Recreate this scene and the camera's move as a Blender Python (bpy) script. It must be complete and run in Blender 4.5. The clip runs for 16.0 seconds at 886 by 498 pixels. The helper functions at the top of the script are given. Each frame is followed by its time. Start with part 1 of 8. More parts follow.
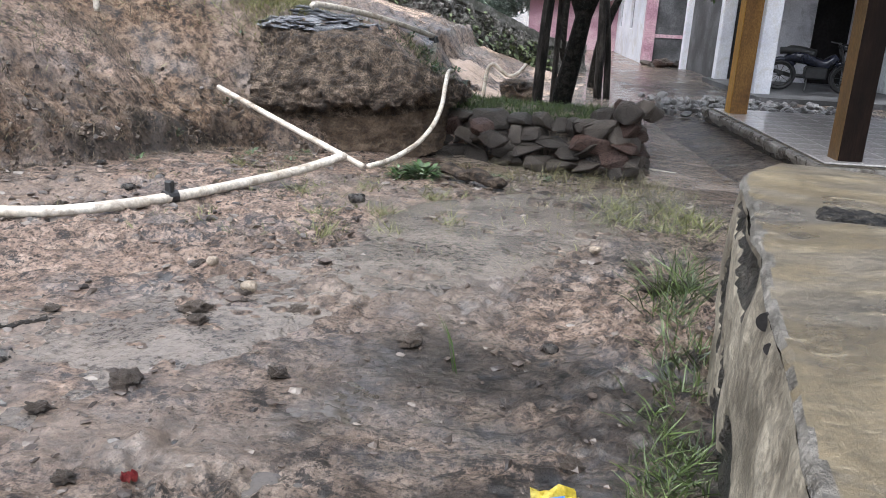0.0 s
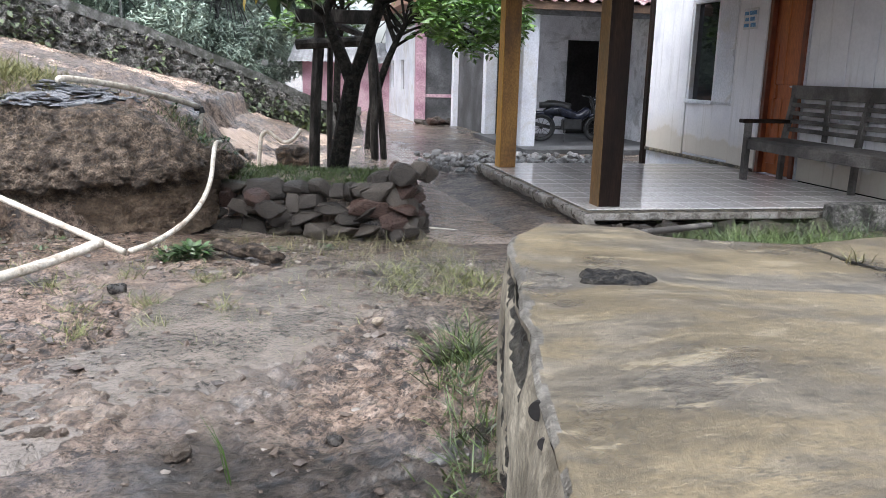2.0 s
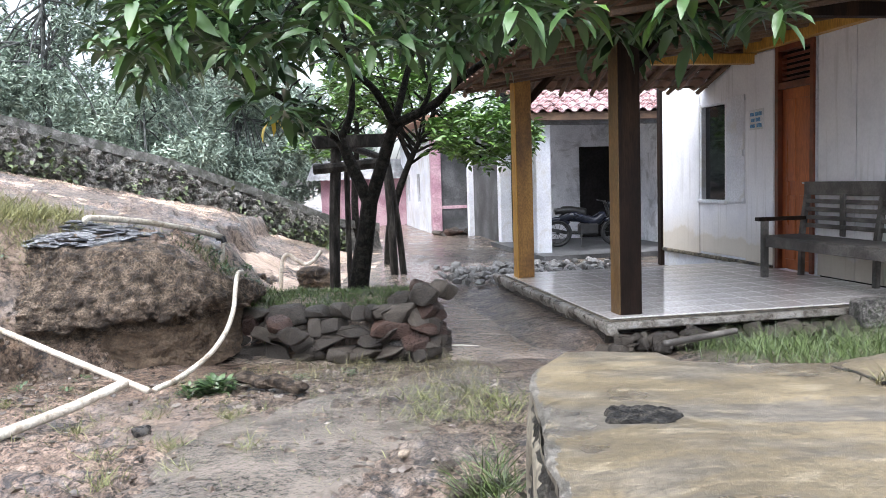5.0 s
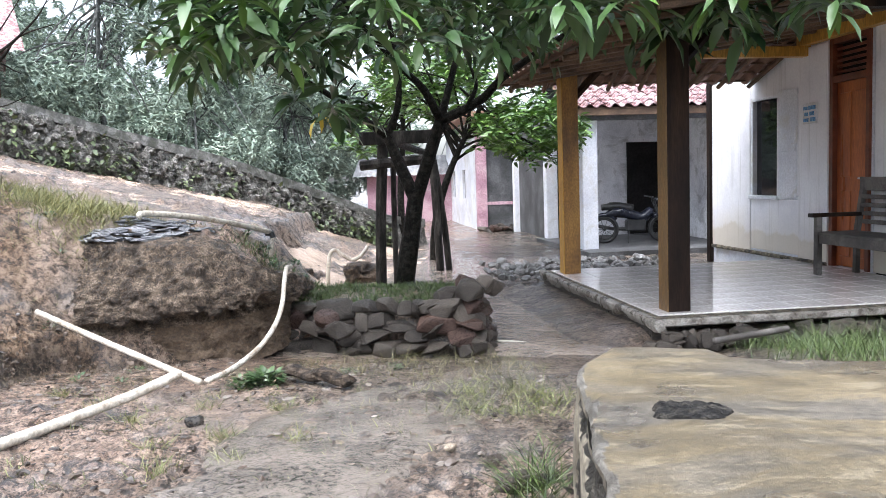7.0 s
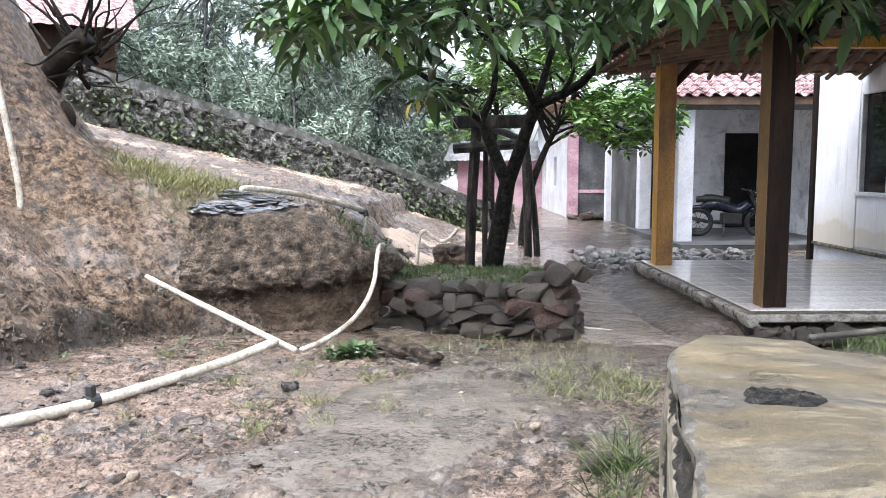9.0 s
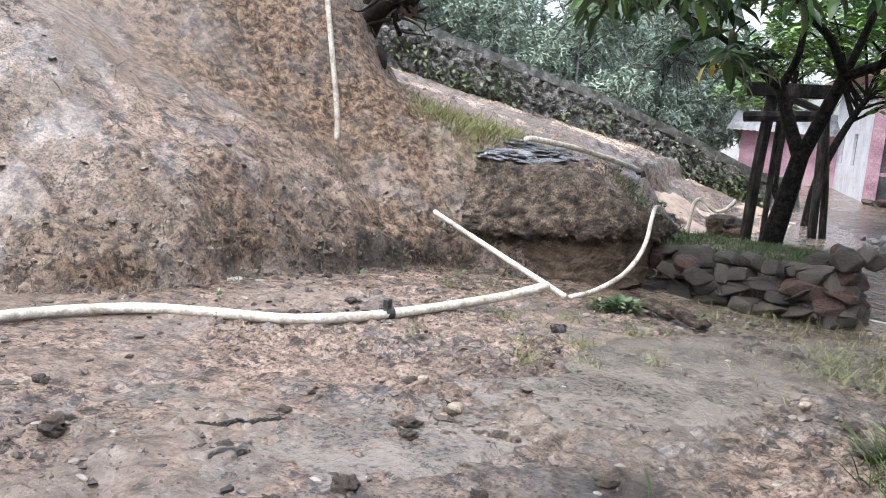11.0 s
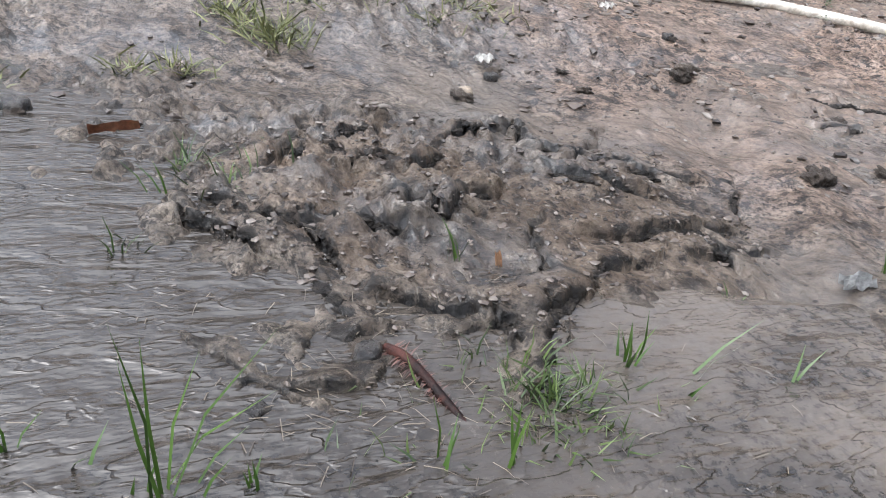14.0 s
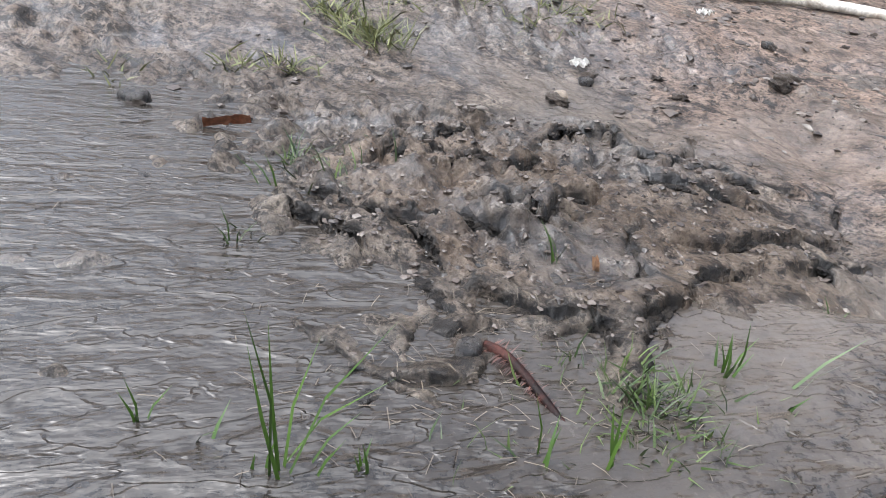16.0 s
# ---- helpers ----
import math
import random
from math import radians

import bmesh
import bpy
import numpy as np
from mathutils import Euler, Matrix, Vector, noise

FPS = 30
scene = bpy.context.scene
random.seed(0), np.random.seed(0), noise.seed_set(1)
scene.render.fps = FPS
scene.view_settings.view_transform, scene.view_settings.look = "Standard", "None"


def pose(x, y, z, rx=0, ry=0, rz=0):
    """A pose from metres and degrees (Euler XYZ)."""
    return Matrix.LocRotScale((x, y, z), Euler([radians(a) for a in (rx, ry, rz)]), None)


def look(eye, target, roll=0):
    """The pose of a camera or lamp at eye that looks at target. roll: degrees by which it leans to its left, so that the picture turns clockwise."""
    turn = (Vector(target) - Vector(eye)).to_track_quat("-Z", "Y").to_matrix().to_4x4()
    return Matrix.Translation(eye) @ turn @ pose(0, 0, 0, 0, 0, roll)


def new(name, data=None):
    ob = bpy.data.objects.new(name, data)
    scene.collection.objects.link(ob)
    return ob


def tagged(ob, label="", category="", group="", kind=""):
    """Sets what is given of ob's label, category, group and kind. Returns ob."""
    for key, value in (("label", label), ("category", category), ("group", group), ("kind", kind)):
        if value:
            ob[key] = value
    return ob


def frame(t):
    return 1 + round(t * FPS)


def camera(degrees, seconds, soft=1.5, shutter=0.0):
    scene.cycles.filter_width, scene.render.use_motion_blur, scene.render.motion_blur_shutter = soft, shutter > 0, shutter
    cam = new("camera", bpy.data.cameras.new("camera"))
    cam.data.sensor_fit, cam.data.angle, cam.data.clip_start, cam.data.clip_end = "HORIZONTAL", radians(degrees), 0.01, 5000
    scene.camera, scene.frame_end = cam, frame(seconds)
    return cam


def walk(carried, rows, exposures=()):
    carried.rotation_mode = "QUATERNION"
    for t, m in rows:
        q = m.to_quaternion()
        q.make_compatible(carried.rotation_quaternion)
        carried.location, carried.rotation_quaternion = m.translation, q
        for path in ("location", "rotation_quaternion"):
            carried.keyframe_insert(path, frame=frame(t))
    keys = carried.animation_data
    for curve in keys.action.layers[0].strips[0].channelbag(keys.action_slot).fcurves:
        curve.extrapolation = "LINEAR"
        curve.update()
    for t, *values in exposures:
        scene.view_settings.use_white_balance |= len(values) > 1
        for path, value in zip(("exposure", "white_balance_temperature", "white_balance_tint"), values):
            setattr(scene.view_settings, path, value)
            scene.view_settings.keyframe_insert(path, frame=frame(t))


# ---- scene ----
cam = camera(57.1, 16.0, 0.9)

PATH = [
    (0, (0.002, 0.372, 1.009), (-0.532, 2.209, 0.425), 3.2),
    (0.5, (0.011, 0.411, 1.016), (-0.367, 2.298, 0.472), 3.3),
    (1, (0.024, 0.466, 1.014), (-0.201, 2.384, 0.493), 3.7),
    (1.5, (0.033, 0.507, 1.02), (-0.077, 2.443, 0.534), 3.2),
    (2, (0.043, 0.533, 1.039), (-0.01, 2.487, 0.615), 1.5),
    (2.5, (0.047, 0.542, 1.064), (0.0, 2.513, 0.724), -0.2),
    (3, (0.051, 0.545, 1.099), (-0.003, 2.53, 0.86), -0.9),
    (3.5, (0.056, 0.548, 1.117), (-0.003, 2.537, 0.917), -1.1),
    (4, (0.055, 0.545, 1.129), (-0.02, 2.536, 0.958), -1.4),
    (6.5, (0.049, 0.52, 1.129), (-0.13, 2.506, 0.965), -1.9),
    (7, (0.047, 0.517, 1.126), (-0.171, 2.497, 0.954), -1.9),
    (7.5, (0.047, 0.51, 1.124), (-0.213, 2.485, 0.943), -1.9),
    (8, (0.04, 0.497, 1.123), (-0.275, 2.463, 0.937), -1.6),
    (8.2, (0.039, 0.49, 1.119), (-0.298, 2.452, 0.93), -1.4),
    (10.3, (0.008, 0.34, 1.104), (-0.686, 2.198, 0.845), 2.4),
    (10.5, (0.012, 0.327, 1.1), (-0.75, 2.156, 0.829), 2.7),
    (11, (-0.001, 0.216, 1.094), (-1.001, 1.915, 0.763), 4.5),
    (11.5, (0.012, 0.109, 1.067), (-1.247, 1.594, 0.611), 6.6),
    (12, (0.013, 0.004, 1.002), (-1.43, 1.238, 0.374), 7.1),
    (12.5, (0.005, -0.077, 0.944), (-1.52, 0.964, 0.175), 6.6),
    (13, (0.018, -0.116, 0.895), (-1.538, 0.787, 0.021), 6.3),
    (13.5, (0.035, -0.166, 0.875), (-1.538, 0.616, -0.082), 6.0),
    (14, (0.044, -0.183, 0.87), (-1.537, 0.525, -0.131), 5.5),
    (14.5, (0.047, -0.188, 0.866), (-1.537, 0.495, -0.147), 5.3),
    (15, (0.044, -0.209, 0.87), (-1.543, 0.451, -0.153), 5.2),
    (15.5, (0.047, -0.228, 0.875), (-1.559, 0.376, -0.152), 5.2),
    (16, (0.054, -0.243, 0.883), (-1.582, 0.299, -0.132), 5.2),
]
walk(cam, [(t, look(eye, target, roll)) for t, eye, target, roll in PATH],
     exposures=[(0, 1.55, 6050, 10), (2, 1.75, 6050, 10), (3.5, 2.05, 6050, 10), (8.2, 2.1, 6050, 10), (11, 1.8, 6050, 10), (12.5, 1.5, 6050, 10), (13.5, 1.58, 6050, 10), (16, 1.63, 6050, 10)])

# ---------------------------------------------------------------- world and light
world = bpy.data.worlds.new("overcast_sky")
scene.world = world
world.use_nodes = True
wn, wl = world.node_tree.nodes, world.node_tree.links
sky = wn.new("ShaderNodeTexSky")
sky.sky_type = "NISHITA"
sky.sun_disc = False
sky.sun_elevation, sky.sun_rotation = radians(70), radians(205)
sky.dust_density = 4.0
grey = wn.new("ShaderNodeHueSaturation")
grey.inputs["Saturation"].default_value = 0.42
grey.inputs["Value"].default_value = 1.0
wl.new(sky.outputs[0], grey.inputs["Color"])
wl.new(grey.outputs[0], wn["Background"].inputs[0])
wn["Background"].inputs[1].default_value = 0.14

sun_data = bpy.data.lights.new("sun", "SUN")
sun_data.energy, sun_data.angle, sun_data.color = 1.1, radians(85), (1.0, 0.985, 0.96)
sun = new("sun", sun_data)
sun.matrix_world = look((-3.0, -6.2, 19), (0, 0, 0))


# ---------------------------------------------------------------- helpers
def smooth(a, b, x):
    t = np.clip((np.asarray(x, float) - a) / (b - a), 0, 1)
    return t * t * (3 - 2 * t)


def lattice(seed):
    return np.random.RandomState(seed).rand(256, 256)


LAT = [lattice(s) for s in range(6)]


def vnoise(x, y, seed=0):
    """Smooth value noise, 0 to 1, on arrays."""
    g = LAT[seed % 6]
    xi, yi = np.floor(x).astype(int), np.floor(y).astype(int)
    fx, fy = x - xi, y - yi
    fx, fy = fx * fx * (3 - 2 * fx), fy * fy * (3 - 2 * fy)
    a, b = g[xi % 256, yi % 256], g[(xi + 1) % 256, yi % 256]
    c, d = g[xi % 256, (yi + 1) % 256], g[(xi + 1) % 256, (yi + 1) % 256]
    return (a + (b - a) * fx) * (1 - fy) + (c + (d - c) * fx) * fy


def fnoise(x, y, size, octaves=4, seed=0):
    """Layered noise about zero, -1 to 1, whose largest lumps are size metres."""
    out, amp, tot = 0.0, 1.0, 0.0
    for o in range(octaves):
        k = 2.0**o / size
        out = out + amp * (vnoise(x * k + 13.7 * o + 50, y * k + 7.3 * o + 50, seed + o) * 2 - 1)
        tot += amp
        amp *= 0.5
    return out / tot


def mesh_of(name, verts, faces, material=None, smoothed=False):
    me = bpy.data.meshes.new(name)
    me.from_pydata([tuple(v) for v in verts], [], [tuple(f) for f in faces])
    if smoothed:
        me.polygons.foreach_set("use_smooth", [True] * len(me.polygons))
    if material:
        me.materials.append(material)
    me.update()
    return me


def part(name, bm, material, parent=None, label="", smoothed=False):
    me = bpy.data.meshes.new(name)
    bm.normal_update()
    bm.to_mesh(me)
    bm.free()
    if smoothed:
        me.polygons.foreach_set("use_smooth", [True] * len(me.polygons))
    me.materials.append(material)
    ob = new(name, me)
    if parent is not None:
        ob.parent = parent
    if label:
        ob["label"] = label
    return ob


def thing(name, label, category, at=None, group="", kind=""):
    ob = new(name)
    if at is not None:
        ob.matrix_basis = at
    return tagged(ob, label, category, group, kind)


def add_box(bm, lo, hi, bevel=0.0, m=None):
    """A box from corner lo to corner hi, bevelled, into bm."""
    made = bmesh.ops.create_cube(bm, size=1.0)["verts"]
    size = [b - a for a, b in zip(lo, hi)]
    mid = [(a + b) / 2 for a, b in zip(lo, hi)]
    for v in made:
        v.co = Vector([c * s + o for c, s, o in zip(v.co, size, mid)])
    if bevel:
        edges = list({e for v in made for e in v.link_edges})
        got = bmesh.ops.bevel(bm, geom=edges, offset=bevel, segments=1, affect="EDGES", profile=0.5)
        made = list({v for f in got["faces"] for v in f.verts} | {v for v in made if v.is_valid})
    if m is not None:
        for v in made:
            v.co = m @ v.co
    return made


def box(lo, hi, bevel=0.0, m=None):
    bm = bmesh.new()
    add_box(bm, lo, hi, bevel, m)
    return bm


def spline(points, steps):
    """Catmull-Rom through points (any width of rows), steps per span."""
    p = np.array(points, float)
    p = np.vstack([2 * p[0] - p[1], p, 2 * p[-1] - p[-2]])
    out = []
    for i in range(1, len(p) - 2):
        for s in range(steps):
            t = s / steps
            out.append(0.5 * (2 * p[i] + (p[i + 1] - p[i - 1]) * t + (2 * p[i - 1] - 5 * p[i] + 4 * p[i + 1] - p[i + 2]) * t * t
                              + (3 * p[i] - p[i - 1] - 3 * p[i + 1] + p[i + 2]) * t**3))
    out.append(p[-2])
    return np.array(out)


def add_tube(bm, path, radii, sides=8, caps=True):
    """A tube along path; radii is one number or one a point."""
    path = [Vector([float(c) for c in p]) for p in path]
    radii = [float(radii)] * len(path) if np.isscalar(radii) else [float(r) for r in radii]
    rings, side = [], None
    for i, p in enumerate(path):
        ahead = (path[min(i + 1, len(path) - 1)] - path[max(i - 1, 0)]).normalized()
        if side is None:
            side = ahead.orthogonal().normalized()
        side = (side - ahead * side.dot(ahead)).normalized()
        other = ahead.cross(side)
        rings.append([bm.verts.new(p + radii[i] * (math.cos(a) * side + math.sin(a) * other)) for a in [2 * math.pi * k / sides for k in range(sides)]])
    for a, b in zip(rings, rings[1:]):
        for k in range(sides):
            bm.faces.new((a[k], a[(k + 1) % sides], b[(k + 1) % sides], b[k]))
    if caps:
        bm.faces.new(rings[0][::-1])
        bm.faces.new(rings[-1])


def tube(path, radii, sides=8, caps=True):
    bm = bmesh.new()
    add_tube(bm, path, radii, sides, caps)
    return bm


def lump(bm, centre, size, rough=0.25, seed=0, level=2, flat=0.0):
    """A rough stone or clod: an icosphere pushed about by noise."""
    made = bmesh.ops.create_icosphere(bm, subdivisions=level, radius=1.0)["verts"]
    off = Vector((seed * 3.17, seed * 1.31, seed * 2.3))
    for v in made:
        n = noise.fractal(v.co * 1.1 + off, 1.0, 2.0, 3)
        k = 1 + rough * n
        c = v.co * k
        for ax in range(3):
            if abs(c[ax]) > 0.72:
                c[ax] = math.copysign(0.72 + (abs(c[ax]) - 0.72) * (0.35 + flat * 0.2), c[ax])
        v.co = Vector((c.x * size[0], c.y * size[1], c.z * size[2])) + Vector(centre)
    return made


# ---------------------------------------------------------------- materials
def material(name):
    m = bpy.data.materials.new(name)
    m.use_nodes = True
    return m, m.node_tree.nodes, m.node_tree.links, m.node_tree.nodes["Principled BSDF"]


def tex(n, l, kind, scale, vec=None, **inputs):
    t = n.new(kind)
    t.inputs["Scale"].default_value = scale
    for k, v in inputs.items():
        t.inputs[k].default_value = v
    if vec is not None:
        l.new(vec, t.inputs["Vector"])
    return t


def ramp(n, l, source, stops):
    r = n.new("ShaderNodeValToRGB")
    els = r.color_ramp.elements
    els.remove(els[1])
    for k, (pos, col) in enumerate(stops):
        e = els[0] if k == 0 else els.new(pos)
        e.position = pos
        e.color = (*col, 1) if len(col) == 3 else (col[0], col[0], col[0], 1)
    l.new(source, r.inputs[0])
    return r.outputs[0]


def mix(n, l, fac, a, b, mode="MIX"):
    x = n.new("ShaderNodeMix")
    x.data_type, x.blend_type = "RGBA", mode
    for sock, val in ((x.inputs[0], fac), (x.inputs[6], a), (x.inputs[7], b)):
        if isinstance(val, (int, float)):
            sock.default_value = val
        elif isinstance(val, tuple):
            sock.default_value = (*val, 1)
        else:
            l.new(val, sock)
    return x.outputs[2]


def bump(n, l, bsdf, height, strength=0.4, distance=0.01):
    b = n.new("ShaderNodeBump")
    b.inputs["Strength"].default_value, b.inputs["Distance"].default_value = strength, distance
    l.new(height, b.inputs["Height"])
    l.new(b.outputs[0], bsdf.inputs["Normal"])


def surface(name, colours, size=0.5, fine=0.02, rough=(0.5, 0.8), relief=0.3, depth=0.005, metal=0.0, vary=0.0, stretch=None, stains=None, grit=(0.72, 1.2), spec=0.5):
    """A mottled surface. colours: three tones; size and fine: metres of the broad and the fine variation; stains: a colour and amount."""
    m, n, l, p = material(name)
    co = n.new("ShaderNodeTexCoord").outputs["Object"]
    if stretch:
        mp = n.new("ShaderNodeMapping")
        mp.inputs["Scale"].default_value = stretch
        l.new(co, mp.inputs[0])
        co = mp.outputs[0]
    broad = tex(n, l, "ShaderNodeTexNoise", 1 / size, co, Detail=6.0, Roughness=0.6)
    grain = tex(n, l, "ShaderNodeTexNoise", 1 / fine, co, Detail=4.0, Roughness=0.65)
    c = ramp(n, l, broad.outputs[0], [(0.39, colours[0]), (0.5, colours[1]), (0.61, colours[2])])
    g = ramp(n, l, grain.outputs[0], [(0.40, (grit[0],) * 3), (0.60, (grit[1],) * 3)])
    c = mix(n, l, 0.85, c, g, "MULTIPLY")
    if stains:
        sp = tex(n, l, "ShaderNodeTexNoise", 1 / (size * 0.6), co, Detail=8.0, Roughness=0.7, Distortion=0.6)
        c = mix(n, l, ramp(n, l, sp.outputs[0], [(0.5, (0,) * 3), (0.62, (stains[1],) * 3)]), c, stains[0])
    if vary:
        info = n.new("ShaderNodeObjectInfo")
        c = mix(n, l, vary, c, ramp(n, l, info.outputs["Random"], [(0.0, colours[0]), (0.5, colours[1]), (1.0, colours[2])]))
    l.new(c, p.inputs["Base Color"])
    l.new(ramp(n, l, broad.outputs[0], [(0.35, (rough[0],) * 3), (0.65, (rough[1],) * 3)]), p.inputs["Roughness"])
    p.inputs["Metallic"].default_value = metal
    p.inputs["Specular IOR Level"].default_value = spec
    bump(n, l, p, grain.outputs[0], relief, depth * 2.5)
    return m


def mud_material():
    """Wet mud: tan on the hill, grey silt where water stands, smooth between clumps of dark crumbs, with a film of water in patches."""
    m, n, l, p = material("wet_mud")
    co = n.new("ShaderNodeTexCoord").outputs["Object"]
    attr = {}
    for name in ("wet", "earth", "torn", "shade_and_silt", "raw", "washed"):
        node = n.new("ShaderNodeAttribute")
        node.attribute_name = name
        attr[name] = node.outputs["Fac"]
    broad = tex(n, l, "ShaderNodeTexNoise", 1.1, co, Detail=6.0, Roughness=0.6)
    mid = tex(n, l, "ShaderNodeTexNoise", 7.5, co, Detail=10.0, Roughness=0.76, Distortion=0.6)
    fine = tex(n, l, "ShaderNodeTexNoise", 55.0, co, Detail=5.0, Roughness=0.7)
    silt = ramp(n, l, mid.outputs[0], [(0.37, (0.026, 0.020, 0.015)), (0.45, (0.092, 0.074, 0.056)), (0.54, (0.172, 0.142, 0.111)), (0.63, (0.29, 0.246, 0.198))])
    earth = ramp(n, l, mid.outputs[0], [(0.37, (0.085, 0.055, 0.039)), (0.45, (0.25, 0.172, 0.127)), (0.54, (0.36, 0.258, 0.195)), (0.63, (0.47, 0.355, 0.28))])
    c = mix(n, l, attr["earth"], silt, earth)
    c = mix(n, l, ramp(n, l, broad.outputs[0], [(0.50, (0,) * 3), (0.64, (0.45,) * 3)]), c, (0.12, 0.092, 0.07))
    c = mix(n, l, ramp(n, l, broad.outputs[0], [(0.36, (0.3,) * 3), (0.46, (0,) * 3)]), c, (0.27, 0.215, 0.165))
    c = mix(n, l, mix(n, l, attr["washed"], (0.8,) * 3, (0.3,) * 3), c, ramp(n, l, fine.outputs[0], [(0.40, (0.18,) * 3), (0.465, (0.85,) * 3), (0.58, (1.45,) * 3)]), "MULTIPLY")
    # dark crumbs and pits, the pits' shade put into the colour, in clumps
    crev = tex(n, l, "ShaderNodeTexNoise", 15.0, co, Detail=9.0, Roughness=0.78, Distortion=0.3)
    where = tex(n, l, "ShaderNodeTexNoise", 2.0, co, Detail=6.0, Roughness=0.62)
    clumps = ramp(n, l, where.outputs[0], [(0.41, (0.15,) * 3), (0.52, (1.0,) * 3)])
    holes = mix(n, l, 1.0, ramp(n, l, crev.outputs[0], [(0.445, (0.95,) * 3), (0.482, (0,) * 3)]), clumps, "MULTIPLY")
    # washed patches are paled: smooth silt, and painted sheen of the yard's water film
    silt_and_sheen = n.new("ShaderNodeMath")
    silt_and_sheen.operation = "MULTIPLY"
    silt_and_sheen.inputs[1].default_value = 0.5
    l.new(attr["washed"], silt_and_sheen.inputs[0])
    c = mix(n, l, silt_and_sheen.outputs[0], c, (0.29, 0.24, 0.195))
    holes = mix(n, l, attr["washed"], holes, (0.0, 0.0, 0.0))
    c = mix(n, l, holes, c, (0.020, 0.015, 0.011))
    # small stones, some dark and some pale
    grit = tex(n, l, "ShaderNodeTexVoronoi", 42.0, co)
    kind = n.new("ShaderNodeSeparateColor")
    l.new(grit.outputs["Color"], kind.inputs[0])
    dots = ramp(n, l, grit.outputs["Distance"], [(0.16, (1,) * 3), (0.27, (0,) * 3)])
    pale = mix(n, l, 1.0, dots, ramp(n, l, kind.outputs[0], [(0.90, (0,) * 3), (0.93, (0.7,) * 3)]), "MULTIPLY")
    dark = mix(n, l, 1.0, dots, ramp(n, l, kind.outputs[1], [(0.68, (0,) * 3), (0.72, (0.85,) * 3)]), "MULTIPLY")
    c = mix(n, l, dark, c, (0.045, 0.034, 0.026))
    c = mix(n, l, pale, c, (0.26, 0.225, 0.19))
    crumb = ramp(n, l, crev.outputs[0], [(0.40, (0.035, 0.024, 0.017)), (0.48, (0.17, 0.118, 0.084)), (0.56, (0.36, 0.268, 0.20))])
    c = mix(n, l, attr["torn"], c, crumb)
    clot = ramp(n, l, crev.outputs[0], [(0.42, (0.012, 0.008, 0.005)), (0.475, (0.110, 0.063, 0.035)), (0.53, (0.225, 0.142, 0.086)), (0.60, (0.39, 0.28, 0.19))])
    c = mix(n, l, attr["raw"], c, clot)
    # black for painted shade at torn edges and undercut, and for dark silt
    c = mix(n, l, attr["shade_and_silt"], c, ramp(n, l, crev.outputs[0], [(0.46, (0.007, 0.006, 0.005)), (0.56, (0.042, 0.035, 0.029))]))
    film = tex(n, l, "ShaderNodeTexNoise", 2.2, co, Detail=9.0, Roughness=0.64)
    sheen = ramp(n, l, film.outputs[0], [(0.42, (1.0,) * 3), (0.50, (0.0,) * 3)])
    l.new(mix(n, l, sheen, c, mix(n, l, 0.3, c, (0.12, 0.118, 0.12))), p.inputs["Base Color"])
    p.inputs["Roughness"].default_value = 0.5
    p.inputs["Specular IOR Level"].default_value = 0.3
    h = mix(n, l, 0.35, mix(n, l, 0.62, mid.outputs[0], crev.outputs[0]), fine.outputs[0])
    h = mix(n, l, mix(n, l, 1.0, dots, ramp(n, l, kind.outputs[2], [(0.55, (0,) * 3), (0.6, (0.25,) * 3)]), "MULTIPLY"), h, (1.0, 1.0, 1.0))
    bump(n, l, p, h, 1.0, 0.10)
    # the film of rain water that covers it, thick in patches and broken by the crumbs
    p.inputs["Coat IOR"].default_value = 1.38
    cover = mix(n, l, attr["wet"], mix(n, l, sheen, (0.3,) * 3, (1.0,) * 3), (0.9, 0.9, 0.9))
    l.new(mix(n, l, attr["raw"], cover, (0.08, 0.08, 0.08)), p.inputs["Coat Weight"])
    l.new(mix(n, l, sheen, (0.16,) * 3, (0.09,) * 3), p.inputs["Coat Roughness"])
    skin = n.new("ShaderNodeBump")
    skin.inputs["Strength"].default_value, skin.inputs["Distance"].default_value = 1.0, 0.016
    ripple = tex(n, l, "ShaderNodeTexNoise", 16.0, co, Detail=3.0, Roughness=0.5, Distortion=0.5)
    l.new(mix(n, l, 0.08, ripple.outputs[0], fine.outputs[0]), skin.inputs["Height"])
    l.new(skin.outputs[0], p.inputs["Coat Normal"])
    return m


